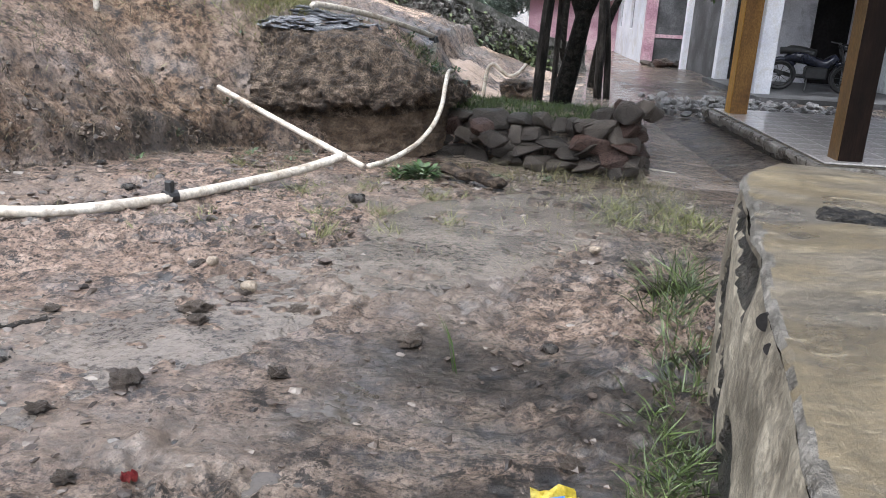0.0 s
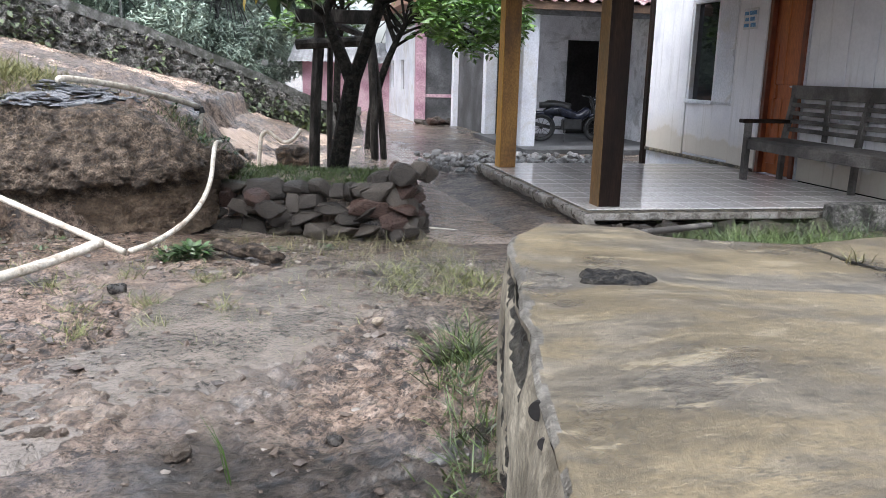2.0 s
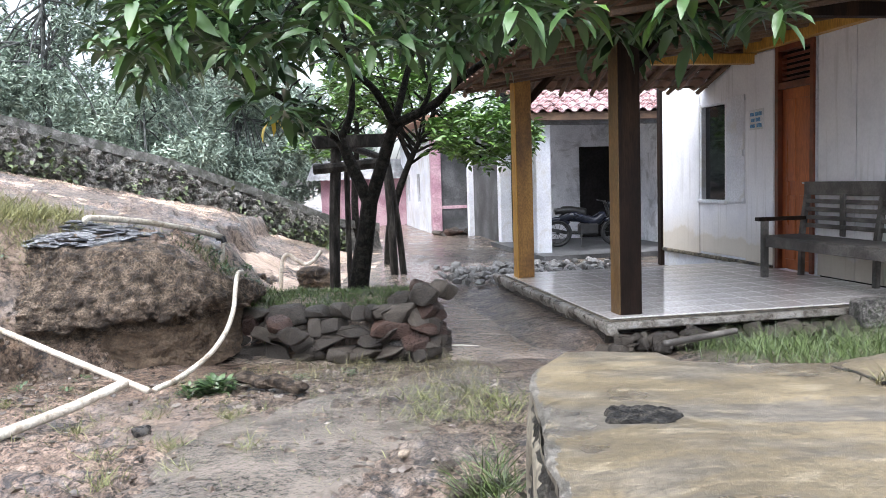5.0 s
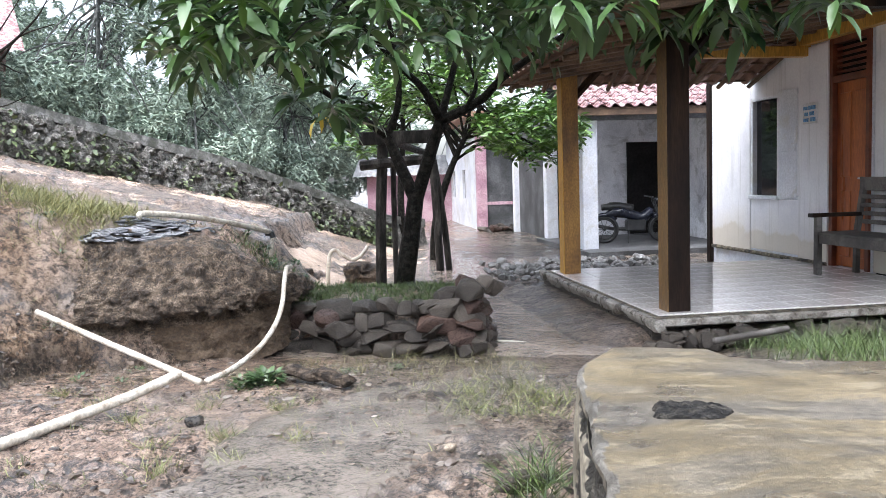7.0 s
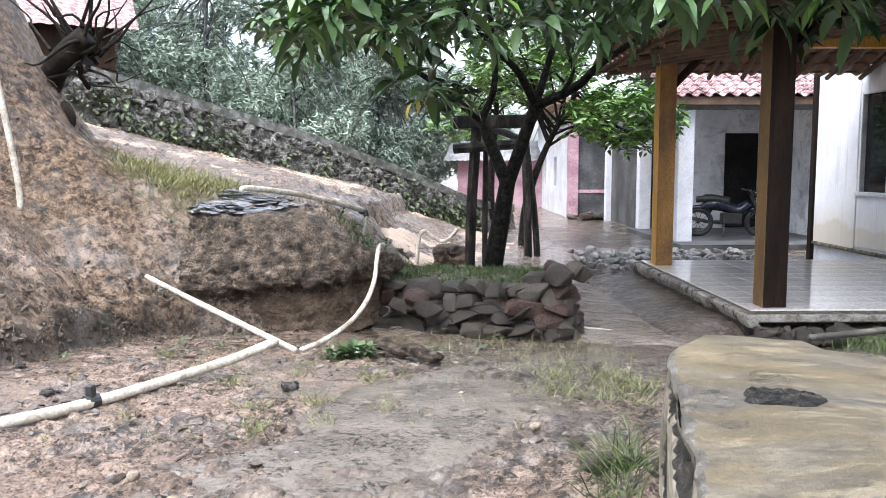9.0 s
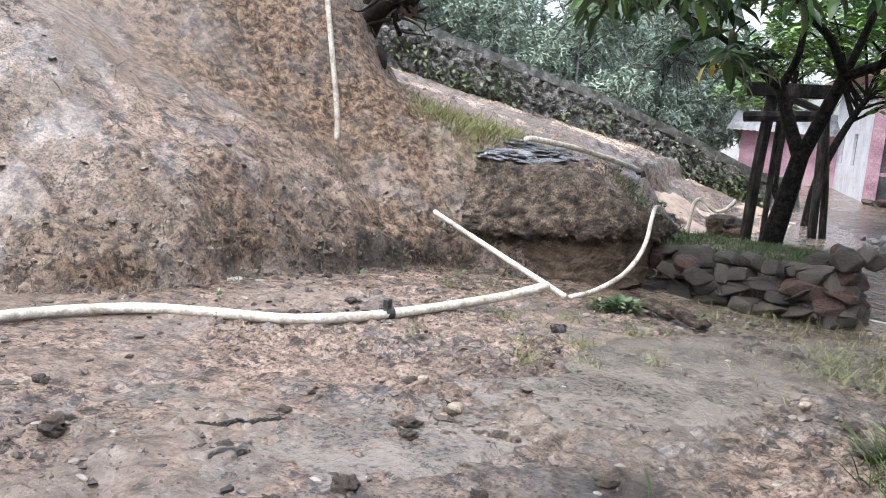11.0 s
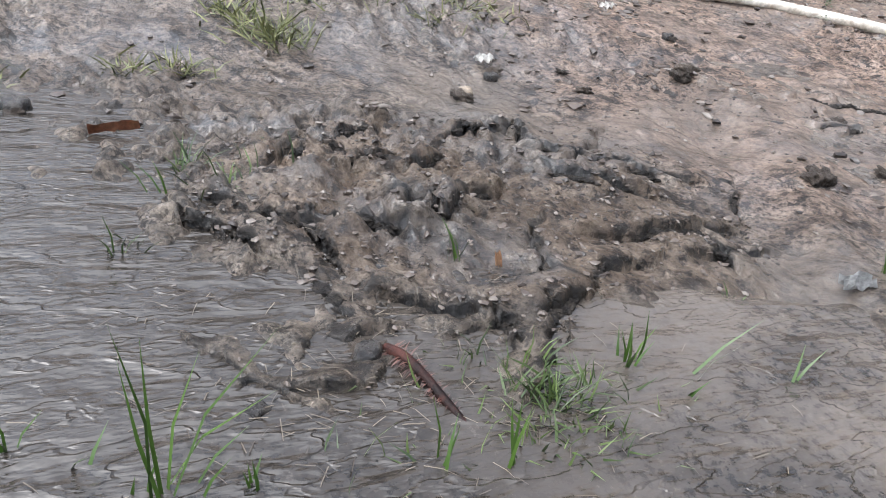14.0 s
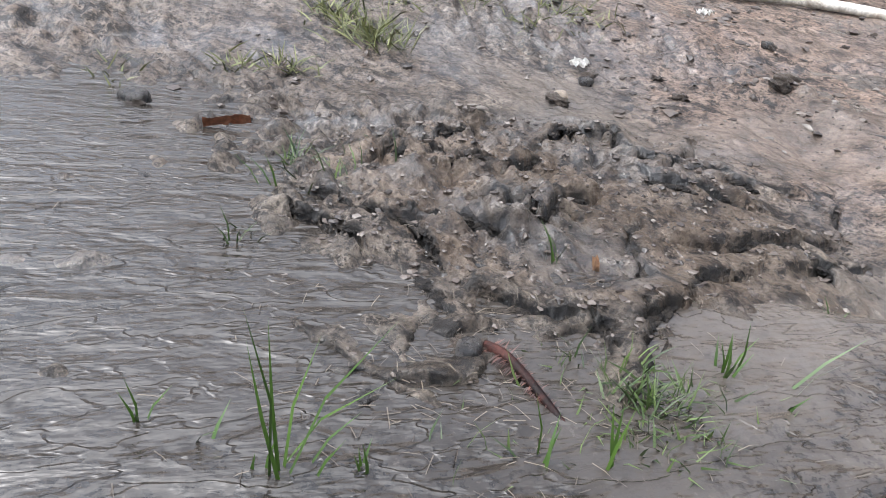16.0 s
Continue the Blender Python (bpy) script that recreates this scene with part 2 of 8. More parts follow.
def concrete_material():
    """Worn ochre cement skin over grey concrete: trowel strokes across the slab, a grey rubbed band, scuffs, grit and a few cracks."""
    m, n, l, p = material("worn_ochre_concrete")
    co = n.new("ShaderNodeTexCoord").outputs["Object"]
    mp = n.new("ShaderNodeMapping")
    mp.inputs["Scale"].default_value = (0.8, 1.9, 1)
    l.new(co, mp.inputs[0])
    v = mp.outputs[0]
    broad = tex(n, l, "ShaderNodeTexNoise", 1.7, co, Detail=5.0, Roughness=0.55)
    worn = tex(n, l, "ShaderNodeTexNoise", 2.8, v, Detail=12.0, Roughness=0.66, Distortion=0.4)
    fine = tex(n, l, "ShaderNodeTexNoise", 60.0, co, Detail=6.0, Roughness=0.75)
    mid = tex(n, l, "ShaderNodeTexNoise", 11.0, v, Detail=8.0, Roughness=0.7)
    ochre = ramp(n, l, broad.outputs[0], [(0.38, (0.066, 0.053, 0.033)), (0.5, (0.106, 0.083, 0.047)), (0.62, (0.142, 0.112, 0.064))])
    grey = ramp(n, l, mid.outputs[0], [(0.40, (0.056, 0.050, 0.041)), (0.60, (0.104, 0.093, 0.077))])
    xyz = n.new("ShaderNodeSeparateXYZ")
    l.new(co, xyz.inputs[0])
    shift = n.new("ShaderNodeMath")
    shift.operation = "MULTIPLY_ADD"
    l.new(worn.outputs[0], shift.inputs[0])
    shift.inputs[1].default_value = 0.55
    l.new(xyz.outputs["Y"], shift.inputs[2])
    band = n.new("ShaderNodeMapRange")
    band.inputs["From Min"].default_value, band.inputs["From Max"].default_value = 2.0, 3.2
    l.new(shift.outputs[0], band.inputs["Value"])
    rubbed = ramp(n, l, band.outputs[0], [(0.47, (0,) * 3), (0.49, (0.75,) * 3), (0.60, (0.75,) * 3), (0.63, (0,) * 3)])
    c = mix(n, l, ramp(n, l, worn.outputs[0], [(0.50, (0,) * 3), (0.53, (0.35,) * 3), (0.60, (0.6,) * 3)]), ochre, grey)
    c = mix(n, l, rubbed, c, grey)
    c = mix(n, l, 0.8, c, ramp(n, l, mid.outputs[0], [(0.36, (0.72,) * 3), (0.5, (1,) * 3), (0.62, (1.22,) * 3)]), "MULTIPLY")
    c = mix(n, l, 0.8, c, ramp(n, l, fine.outputs[0], [(0.38, (0.55,) * 3), (0.47, (0.97,) * 3), (0.60, (1.25,) * 3)]), "MULTIPLY")
    scuff = tex(n, l, "ShaderNodeTexNoise", 7.0, v, Detail=10.0, Roughness=0.8)
    c = mix(n, l, ramp(n, l, scuff.outputs[0], [(0.55, (0,) * 3), (0.60, (0.65,) * 3)]), c, (0.225, 0.19, 0.128))
    warp = n.new("ShaderNodeVectorMath")
    warp.operation = "MULTIPLY_ADD"
    l.new(worn.outputs["Color"], warp.inputs[0])
    warp.inputs[1].default_value = (0.5, 0.5, 0.5)
    l.new(co, warp.inputs[2])
    lines = tex(n, l, "ShaderNodeTexVoronoi", 1.15, warp.outputs[0])
    lines.feature = "DISTANCE_TO_EDGE"
    gaps = ramp(n, l, broad.outputs[0], [(0.50, (0.0,) * 3), (0.56, (0.8,) * 3)])
    c = mix(n, l, mix(n, l, 1.0, ramp(n, l, lines.outputs["Distance"], [(0.002, (1.0,) * 3), (0.006, (0,) * 3)]), gaps, "MULTIPLY"), c, (0.03, 0.025, 0.018))
    pits = tex(n, l, "ShaderNodeTexVoronoi", 42.0, co)
    few = ramp(n, l, scuff.outputs[0], [(0.44, (1,) * 3), (0.48, (0,) * 3)])
    c = mix(n, l, mix(n, l, 1.0, ramp(n, l, pits.outputs["Distance"], [(0.10, (0.9,) * 3), (0.2, (0,) * 3)]), few, "MULTIPLY"), c, (0.04, 0.034, 0.024))
    l.new(c, p.inputs["Base Color"])
    l.new(ramp(n, l, broad.outputs[0], [(0.38, (0.22,) * 3), (0.62, (0.48,) * 3)]), p.inputs["Roughness"])
    bump(n, l, p, mix(n, l, 0.4, fine.outputs[0], worn.outputs[0]), 0.6, 0.015)
    return m


def leaf_material(name, dark, light, gloss=0.35, spec=0.5):
    m, n, l, p = material(name)
    geo = n.new("ShaderNodeNewGeometry")
    c = ramp(n, l, geo.outputs["Random Per Island"], [(0.0, dark), (0.55, tuple((a + b) / 2 for a, b in zip(dark, light))), (1.0, light)])
    l.new(c, p.inputs["Base Color"])
    p.inputs["Roughness"].default_value = gloss
    p.inputs["Specular IOR Level"].default_value = spec
    return m


def water_material(name, colour, ripple=8.0, depth=0.02, stretch=(1, 1, 1), murk=0.5, specks=0.5, chop=0.3, gloss=0.9, cloud=None):
    """Shallow muddy water: silt in colour with darker drifts and specks of the bed showing, under a smooth rippled surface."""
    m, n, l, p = material(name)
    co = n.new("ShaderNodeTexCoord").outputs["Object"]
    mp = n.new("ShaderNodeMapping")
    mp.inputs["Scale"].default_value = stretch
    l.new(co, mp.inputs[0])
    t = tex(n, l, "ShaderNodeTexNoise", ripple, mp.outputs[0], Detail=3.0, Roughness=0.5, Distortion=0.25)
    small = tex(n, l, "ShaderNodeTexNoise", ripple * 2.7, mp.outputs[0], Detail=3.0, Roughness=0.55, Distortion=0.8)
    crest = ramp(n, l, t.outputs[0], [(0.30, (0.0,) * 3), (0.50, (0.55,) * 3), (0.525, (0.30,) * 3), (0.62, (0.5,) * 3), (0.80, (0.2,) * 3)])
    wide = tex(n, l, "ShaderNodeTexNoise", 2.4, co, Detail=7.0, Roughness=0.65)
    bed = tex(n, l, "ShaderNodeTexNoise", 42.0, co, Detail=7.0, Roughness=0.75)
    deep = tuple(c * 0.42 for c in colour)
    sky_graded = colour
    if cloud:
        # pale sky reflection painted in along y, dark at cloud[0], pale at cloud[1]
        sep = n.new("ShaderNodeSeparateXYZ")
        l.new(co, sep.inputs[0])
        reach = n.new("ShaderNodeMapRange")
        reach.inputs["From Min"].default_value, reach.inputs["From Max"].default_value = cloud
        l.new(sep.outputs[1], reach.inputs[0])
        sky_graded = mix(n, l, reach.outputs[0], tuple(c * 0.42 for c in colour), tuple(c * 1.75 for c in colour))
    c = mix(n, l, ramp(n, l, wide.outputs[0], [(0.42, (1 - murk,) * 3), (0.56, (0.0,) * 3)]), sky_graded, deep)
    patchy = ramp(n, l, wide.outputs[0], [(0.46, (1.0,) * 3), (0.56, (0.25,) * 3)])
    c = mix(n, l, mix(n, l, 1.0, ramp(n, l, bed.outputs[0], [(0.43, (specks,) * 3), (0.485, (0.0,) * 3)]), patchy, "MULTIPLY"), c, tuple(c2 * 0.3 for c2 in deep))
    c = mix(n, l, ramp(n, l, bed.outputs[0], [(0.60, (0.0,) * 3), (0.66, (0.4 * specks,) * 3)]), c, tuple(min(1.0, c2 * 1.9) for c2 in colour))
    l.new(c, p.inputs["Base Color"])
    p.inputs["Roughness"].default_value = 0.11
    p.inputs["IOR"].default_value = 1.33
    p.inputs["Specular IOR Level"].default_value = gloss
    bump(n, l, p, mix(n, l, chop, crest, small.outputs[0]), 0.8, depth)
    return m



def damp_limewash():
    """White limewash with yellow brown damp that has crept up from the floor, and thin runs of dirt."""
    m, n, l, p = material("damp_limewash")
    co = n.new("ShaderNodeTexCoord").outputs["Object"]
    broad = tex(n, l, "ShaderNodeTexNoise", 1.6, co, Detail=7.0, Roughness=0.6)
    fine = tex(n, l, "ShaderNodeTexNoise", 34.0, co, Detail=5.0, Roughness=0.6)
    mp = n.new("ShaderNodeMapping")
    mp.inputs["Scale"].default_value = (9, 9, 0.5)
    l.new(co, mp.inputs[0])
    runs = tex(n, l, "ShaderNodeTexNoise", 1.5, mp.outputs[0], Detail=6.0, Roughness=0.6)
    c = ramp(n, l, broad.outputs[0], [(0.36, (0.72, 0.72, 0.755)), (0.5, (0.80, 0.80, 0.83)), (0.64, (0.84, 0.84, 0.86))])
    c = mix(n, l, 0.5, c, ramp(n, l, fine.outputs[0], [(0.36, (0.9,) * 3), (0.6, (1.03,) * 3)]), "MULTIPLY")
    c = mix(n, l, ramp(n, l, runs.outputs[0], [(0.55, (0,) * 3), (0.68, (0.35,) * 3)]), c, (0.42, 0.41, 0.39))
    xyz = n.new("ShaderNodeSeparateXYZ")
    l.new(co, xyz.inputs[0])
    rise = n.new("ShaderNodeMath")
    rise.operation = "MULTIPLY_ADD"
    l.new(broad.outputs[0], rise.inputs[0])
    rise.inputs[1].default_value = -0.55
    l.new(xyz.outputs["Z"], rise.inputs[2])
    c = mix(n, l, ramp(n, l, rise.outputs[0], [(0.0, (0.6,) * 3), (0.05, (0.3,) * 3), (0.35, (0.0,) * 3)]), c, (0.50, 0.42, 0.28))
    l.new(c, p.inputs["Base Color"])
    p.inputs["Roughness"].default_value = 0.7
    p.inputs["Specular IOR Level"].default_value = 0.3
    bump(n, l, p, fine.outputs[0], 0.3, 0.004)
    return m


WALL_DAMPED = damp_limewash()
MUD = mud_material()
CONCRETE = concrete_material()
ROUGH_CONCRETE = surface("broken_concrete", [(0.045, 0.038, 0.028), (0.21, 0.175, 0.12), (0.33, 0.285, 0.205)], 0.10, 0.018, (0.5, 0.85), 1.0, 0.025,
                         stains=((0.035, 0.034, 0.026), 0.85), grit=(0.5, 1.3))
WALL_WHITE = surface("white_limewash", [(0.62, 0.635, 0.69), (0.71, 0.725, 0.77), (0.76, 0.77, 0.81)], 0.7, 0.03, (0.6, 0.8), 0.2, 0.003,
                     stains=((0.50, 0.47, 0.40), 0.5), spec=0.3, grit=(0.88, 1.07))
WALL_GREY = surface("grey_cement_render", [(0.11, 0.11, 0.115), (0.17, 0.17, 0.175), (0.24, 0.24, 0.245)], 0.5, 0.03, (0.6, 0.85), 0.3, 0.004)
WALL_PINK = surface("pink_limewash", [(0.38, 0.21, 0.26), (0.48, 0.29, 0.34), (0.56, 0.39, 0.43)], 0.6, 0.03, (0.6, 0.8), 0.2, 0.003)
TILE_FLOOR = surface("wet_floor_tile", [(0.60, 0.56, 0.53), (0.72, 0.68, 0.65), (0.80, 0.765, 0.74)], 0.5, 0.03, (0.02, 0.09), 0.04, 0.002, vary=0.25)
GROUT = surface("dark_grout", [(0.26, 0.24, 0.22), (0.34, 0.315, 0.29), (0.42, 0.39, 0.36)], 0.3, 0.02, (0.2, 0.5))
PAINT_YELLOW = surface("ochre_painted_wood", [(0.42, 0.22, 0.035), (0.52, 0.28, 0.05), (0.58, 0.33, 0.07)], 0.4, 0.015, (0.35, 0.55), 0.2, 0.002, stretch=(1, 1, 0.15))
WOOD_DARK = surface("dark_wet_timber", [(0.008, 0.005, 0.0035), (0.018, 0.010, 0.007), (0.042, 0.024, 0.014)], 0.3, 0.012, (0.45, 0.75), 0.4, 0.003, stretch=(1, 1, 0.12), spec=0.15)
WOOD_GREY = surface("weathered_grey_wood", [(0.045, 0.04, 0.036), (0.09, 0.082, 0.074), (0.16, 0.147, 0.134)], 0.3, 0.012, (0.5, 0.8), 0.5, 0.004, stretch=(1, 1, 1))
WOOD_BROWN = surface("brown_roof_timber", [(0.07, 0.04, 0.022), (0.12, 0.07, 0.04), (0.18, 0.11, 0.065)], 0.3, 0.015, (0.5, 0.8), 0.4, 0.004)
DOOR_WOOD = surface("varnished_orange_door_wood", [(0.24, 0.055, 0.012), (0.34, 0.085, 0.02), (0.42, 0.12, 0.03)], 0.25, 0.01, (0.25, 0.45), 0.25, 0.002, stretch=(1, 1, 0.1))
DOOR_FRAME = surface("dark_red_door_frame", [(0.10, 0.026, 0.012), (0.15, 0.04, 0.018), (0.2, 0.06, 0.028)], 0.25, 0.01, (0.3, 0.5), 0.25, 0.002)
ROOF_TILE = surface("old_clay_tile", [(0.14, 0.075, 0.05), (0.22, 0.12, 0.08), (0.32, 0.19, 0.13)], 0.3, 0.02, (0.5, 0.8), 0.4, 0.004, vary=0.5)
ROOF_RED = surface("red_clay_tile", [(0.11, 0.045, 0.043), (0.28, 0.155, 0.15), (0.55, 0.45, 0.45)], 0.09, 0.03, (0.15, 0.4), 0.3, 0.004, vary=0.5)
PVC = surface("cream_pvc", [(0.42, 0.37, 0.30), (0.54, 0.49, 0.41), (0.64, 0.60, 0.52)], 0.2, 0.02, (0.25, 0.45), 0.1, 0.001, stains=((0.22, 0.17, 0.125), 0.75))
RUBBER = surface("black_rubber", [(0.012, 0.012, 0.012), (0.02, 0.02, 0.02), (0.03, 0.03, 0.03)], 0.1, 0.01, (0.3, 0.6))
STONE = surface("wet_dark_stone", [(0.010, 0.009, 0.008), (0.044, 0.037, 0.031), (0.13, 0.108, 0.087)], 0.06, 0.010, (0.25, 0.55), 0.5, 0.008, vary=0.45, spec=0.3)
STONE_RED = surface("reddish_stone", [(0.028, 0.016, 0.013), (0.06, 0.036, 0.028), (0.115, 0.072, 0.056)], 0.12, 0.014, (0.2, 0.5), 0.5, 0.008, vary=0.4, spec=0.3)
BARK = surface("wet_bark", [(0.005, 0.0045, 0.004), (0.013, 0.011, 0.009), (0.034, 0.03, 0.025)], 0.06, 0.012, (0.5, 0.85), 1.0, 0.02, stains=((0.055, 0.06, 0.05), 0.35), spec=0.1)
ROOT = surface("dead_root_wood", [(0.006, 0.0045, 0.0035), (0.015, 0.011, 0.008), (0.036, 0.027, 0.02)], 0.1, 0.012, (0.5, 0.8), 0.8, 0.01, spec=0.15)
DARK = surface("dark_interior", [(0.012, 0.011, 0.011), (0.016, 0.015, 0.014), (0.022, 0.02, 0.02)], 0.5, 0.05, (0.7, 0.9), spec=0.1)
CLOD = surface("dark_mud_clod", [(0.018, 0.014, 0.011), (0.05, 0.039, 0.031), (0.11, 0.087, 0.068)], 0.05, 0.01, (0.2, 0.5), 0.6, 0.01, vary=0.4, spec=0.3)
LEAF = leaf_material("mango_leaf", (0.016, 0.042, 0.016), (0.10, 0.175, 0.058), 0.32, 0.45)
# rain haze is painted into the leaf colour of the farthest trees
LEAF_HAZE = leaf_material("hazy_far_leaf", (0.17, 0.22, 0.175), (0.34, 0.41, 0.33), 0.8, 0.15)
LEAF_BRIGHT = leaf_material("young_leaf", (0.028, 0.078, 0.012), (0.14, 0.25, 0.045))
# leaf colour paled with painted haze for the trees beyond the wall
LEAF_FAR = leaf_material("haze_paled_leaf", (0.125, 0.165, 0.135), (0.40, 0.48, 0.385), 0.8, 0.15)
GRASS = leaf_material("grass_blade", (0.018, 0.036, 0.008), (0.10, 0.145, 0.035), 0.5)
GRASS_DRY = leaf_material("dry_grass_blade", (0.05, 0.05, 0.018), (0.22, 0.20, 0.095), 0.55)
YELLOW_LEAF = leaf_material("yellow_leaf", (0.55, 0.38, 0.03), (0.65, 0.5, 0.08))
WATER = water_material("muddy_street_water", (0.24, 0.195, 0.16), 5.0, 0.05, (1, 1, 1), 0.5, 0.3)
POOL = water_material("brown_pool", (0.17, 0.13, 0.085), 9.0, 0.01, (1, 1, 1), 0.7, 0.2)
STREAM = water_material("muddy_stream", (0.56, 0.425, 0.33), 6.0, 0.06, (1, 1, 0.4), 0.8, 0.35)
# the last pair grades the colour for the sky reflection painted along y
PUDDLE = water_material("silty_puddle", (0.084, 0.071, 0.059), 9.0, 0.016, (2.1, 0.75, 1), 0.25, 0.7, 0.22, 1.0, (0.05, 1.25))
HOLLOW = water_material("clear_rain_pool", (0.085, 0.072, 0.060), 9.0, 0.006, (1, 1, 1), 0.4, 0.5, 0.2, 0.9)
RUN = water_material("silty_run_off", (0.15, 0.128, 0.108), 12.0, 0.012, (1.3, 1.0, 1), 0.4, 0.9, 0.6, 1.0)
SLAB_SIDE = surface("stained_tan_side", [(0.13, 0.112, 0.082), (0.22, 0.192, 0.142), (0.30, 0.265, 0.20)], 0.16, 0.02, (0.5, 0.85), 0.6, 0.006, stains=((0.09, 0.078, 0.055), 0.6), grit=(0.75, 1.15))
WALL_BAY = surface("aged_grey_limewash", [(0.55, 0.555, 0.59), (0.70, 0.705, 0.74), (0.78, 0.785, 0.81)], 0.7, 0.03, (0.6, 0.85), 0.2, 0.003, stains=((0.16, 0.155, 0.15), 0.5), grit=(0.88, 1.07))
# darker than WALL_GREY: eave shade put into wall colour, also the wet bay floor
WALL_SHADED_WET = surface("shaded_wet_cement", [(0.04, 0.041, 0.042), (0.075, 0.076, 0.078), (0.125, 0.126, 0.13)], 0.6, 0.03, (0.6, 0.85), 0.3, 0.004)
GRAVEL = surface("pale_wet_gravel", [(0.07, 0.068, 0.066), (0.15, 0.147, 0.143), (0.26, 0.255, 0.25)], 0.06, 0.01, (0.2, 0.5), 0.4, 0.005, vary=0.6)
TORN_MUD = surface("shade_black_torn_mud", [(0.006, 0.005, 0.004), (0.014, 0.011, 0.009), (0.04, 0.033, 0.026)], 0.02, 0.005, (0.4, 0.7), 0.6, 0.006, spec=0.25)

# ---------------------------------------------------------------- ground
def scarp_x(y):
    """The foot of the cut in the hillside, by y."""
    return np.interp(y, [-3, 0, 1.5, 2.6, 3.0, 4.2, 5.0, 5.6, 6.0, 6.3, 6.8], [-7.5, -6.0, -5.0, -4.0, -3.65, -3.5, -3.45, -3.3, -3.05, -2.7, -2.3])


def ground_z(x, y):
    """Height of the ground sheet, without its small lumps."""
    x, y = np.asarray(x, float), np.asarray(y, float)
    yard = np.interp(y, [-8, -1, 0, 1.1, 2, 4, 4.6, 5.3, 6.8, 8.5, 14, 22, 40], [0.25, 0.15, 0.079, 0.01, 0.0, 0.0, -0.05, -0.1, -0.26, -0.29, -0.29, -0.27, -0.2])
    yard = yard + 0.10 * smooth(-2.2, -3.0, x) * smooth(3.0, 1.0, y) + 0.07 * smooth(-0.45, 0.1, x) * smooth(4.2, 2.5, y)
    # grass shoulder between slab and porch
    right = np.interp(y, [2.6, 4, 5.5, 6.5, 7, 30], [0.3, 0.22, 0.03, -0.16, -0.2, -0.2])
    yard = yard + (right - yard) * smooth(1.0, 1.7, x) * smooth(2.4, 3.2, y) * smooth(7.4, 6.7, y)
    # shoulder of the street beside the houses
    v = (x - 1.0) * 0.973 + (y - 6.85) * 0.23
    yard = yard + (0.05 + 0.09 * smooth(11.5, 10.5, y)) * smooth(-0.85, 0.05, v) * smooth(6.7, 7.3, y)
    # hillside above the cut
    d = scarp_x(y) - x + 0.20 * fnoise(x, y, 0.9, 4, 5) * smooth(6.4, 5.8, y)
    steep = np.clip(d, 0, None)
    step = (0.07 + 0.07 * smooth(2.7, 3.6, y)) * (1.0 + 0.7 * fnoise(0 * x, y, 0.6, 3, 1))
    hill = 0.02 + step * smooth(0.0, 0.10, d + 0.06 * fnoise(x, y, 0.3, 3, 2)) + 0.11 * smooth(2.7, 3.6, y) * smooth(0.05, 0.75, d) + np.where(steep < 2.6, 0.62 * steep, 1.612 + 0.3 * (steep - 2.6))
    hill = np.minimum(hill, 3.2 + 0.05 * steep)
    near = yard + np.where(d > 0, hill, 0)
    # bank and wet slope behind it, which drops to a low pool at its lip
    back = 0.83 - 0.25 * (x + 3.2) - 0.06 * (y - 7.1)
    back = np.where(x < -8.5, 0.83 + 0.25 * 5.3 - 0.06 * (y - 7.1) + 0.1 * (-8.5 - x), back)
    lip = np.interp(y, [6.3, 8.0, 10.0, 13.5, 16, 20], [-2.35, -2.9, -3.3, -3.9, -4.2, -5.0]) + 0.4 * fnoise(x, y, 1.3, 4, 2) * smooth(7.5, 9, y)
    past = x - lip + 0.12 * np.sin(3.1 * y)
    k = 0.32 * smooth(0.0, 0.22, past) * smooth(10.2, 11.4, y) + (1 - 0.32 * smooth(10.2, 11.4, y)) * smooth(0.0, np.interp(y, [9.2, 12], [0.85, 1.9]), past)
    terrace = np.interp(y, [6.7, 7.5, 8.8, 9.6, 11], [0.06, 0.06, 0.02, -0.10, -0.27])
    low = np.where(x > -0.52 - 0.10 * (y - 7), yard, np.maximum(terrace, yard))
    rear = np.maximum(back, yard - 0.02) * (1 - k) + low * k
    front = np.where(x > -1.95, smooth(6.95, 7.10, y + 0.28 * smooth(-1.5, -0.5, x)), smooth(6.75, 7.15, y - 0.3 * smooth(-2.5, -2.0, x)))
    left = smooth(-3.2, -3.9, x)
    blend = np.where(x < -3.2, front * (1 - left) + smooth(5.4, 7.2, y) * left, front)
    z = near * (1 - blend) + rear * blend
    # crumbling spur above the pole, steeper than the slope under it
    away, across = (x + 4.25) * -0.62 + (y - 5.9) * 0.78, (x + 4.25) * -0.78 + (y - 5.9) * -0.62
    spur = smooth(-0.5, 0.5, across + 0.12 * fnoise(x, y, 0.7, 3, 4)) * smooth(-0.2, 2.0, away)
    z = z + 1.5 * spur * smooth(13.0, 9.5, y)
    # far plain and hill
    z = z * smooth(60, 35, y) + (-0.2) * smooth(35, 60, y)
    return z


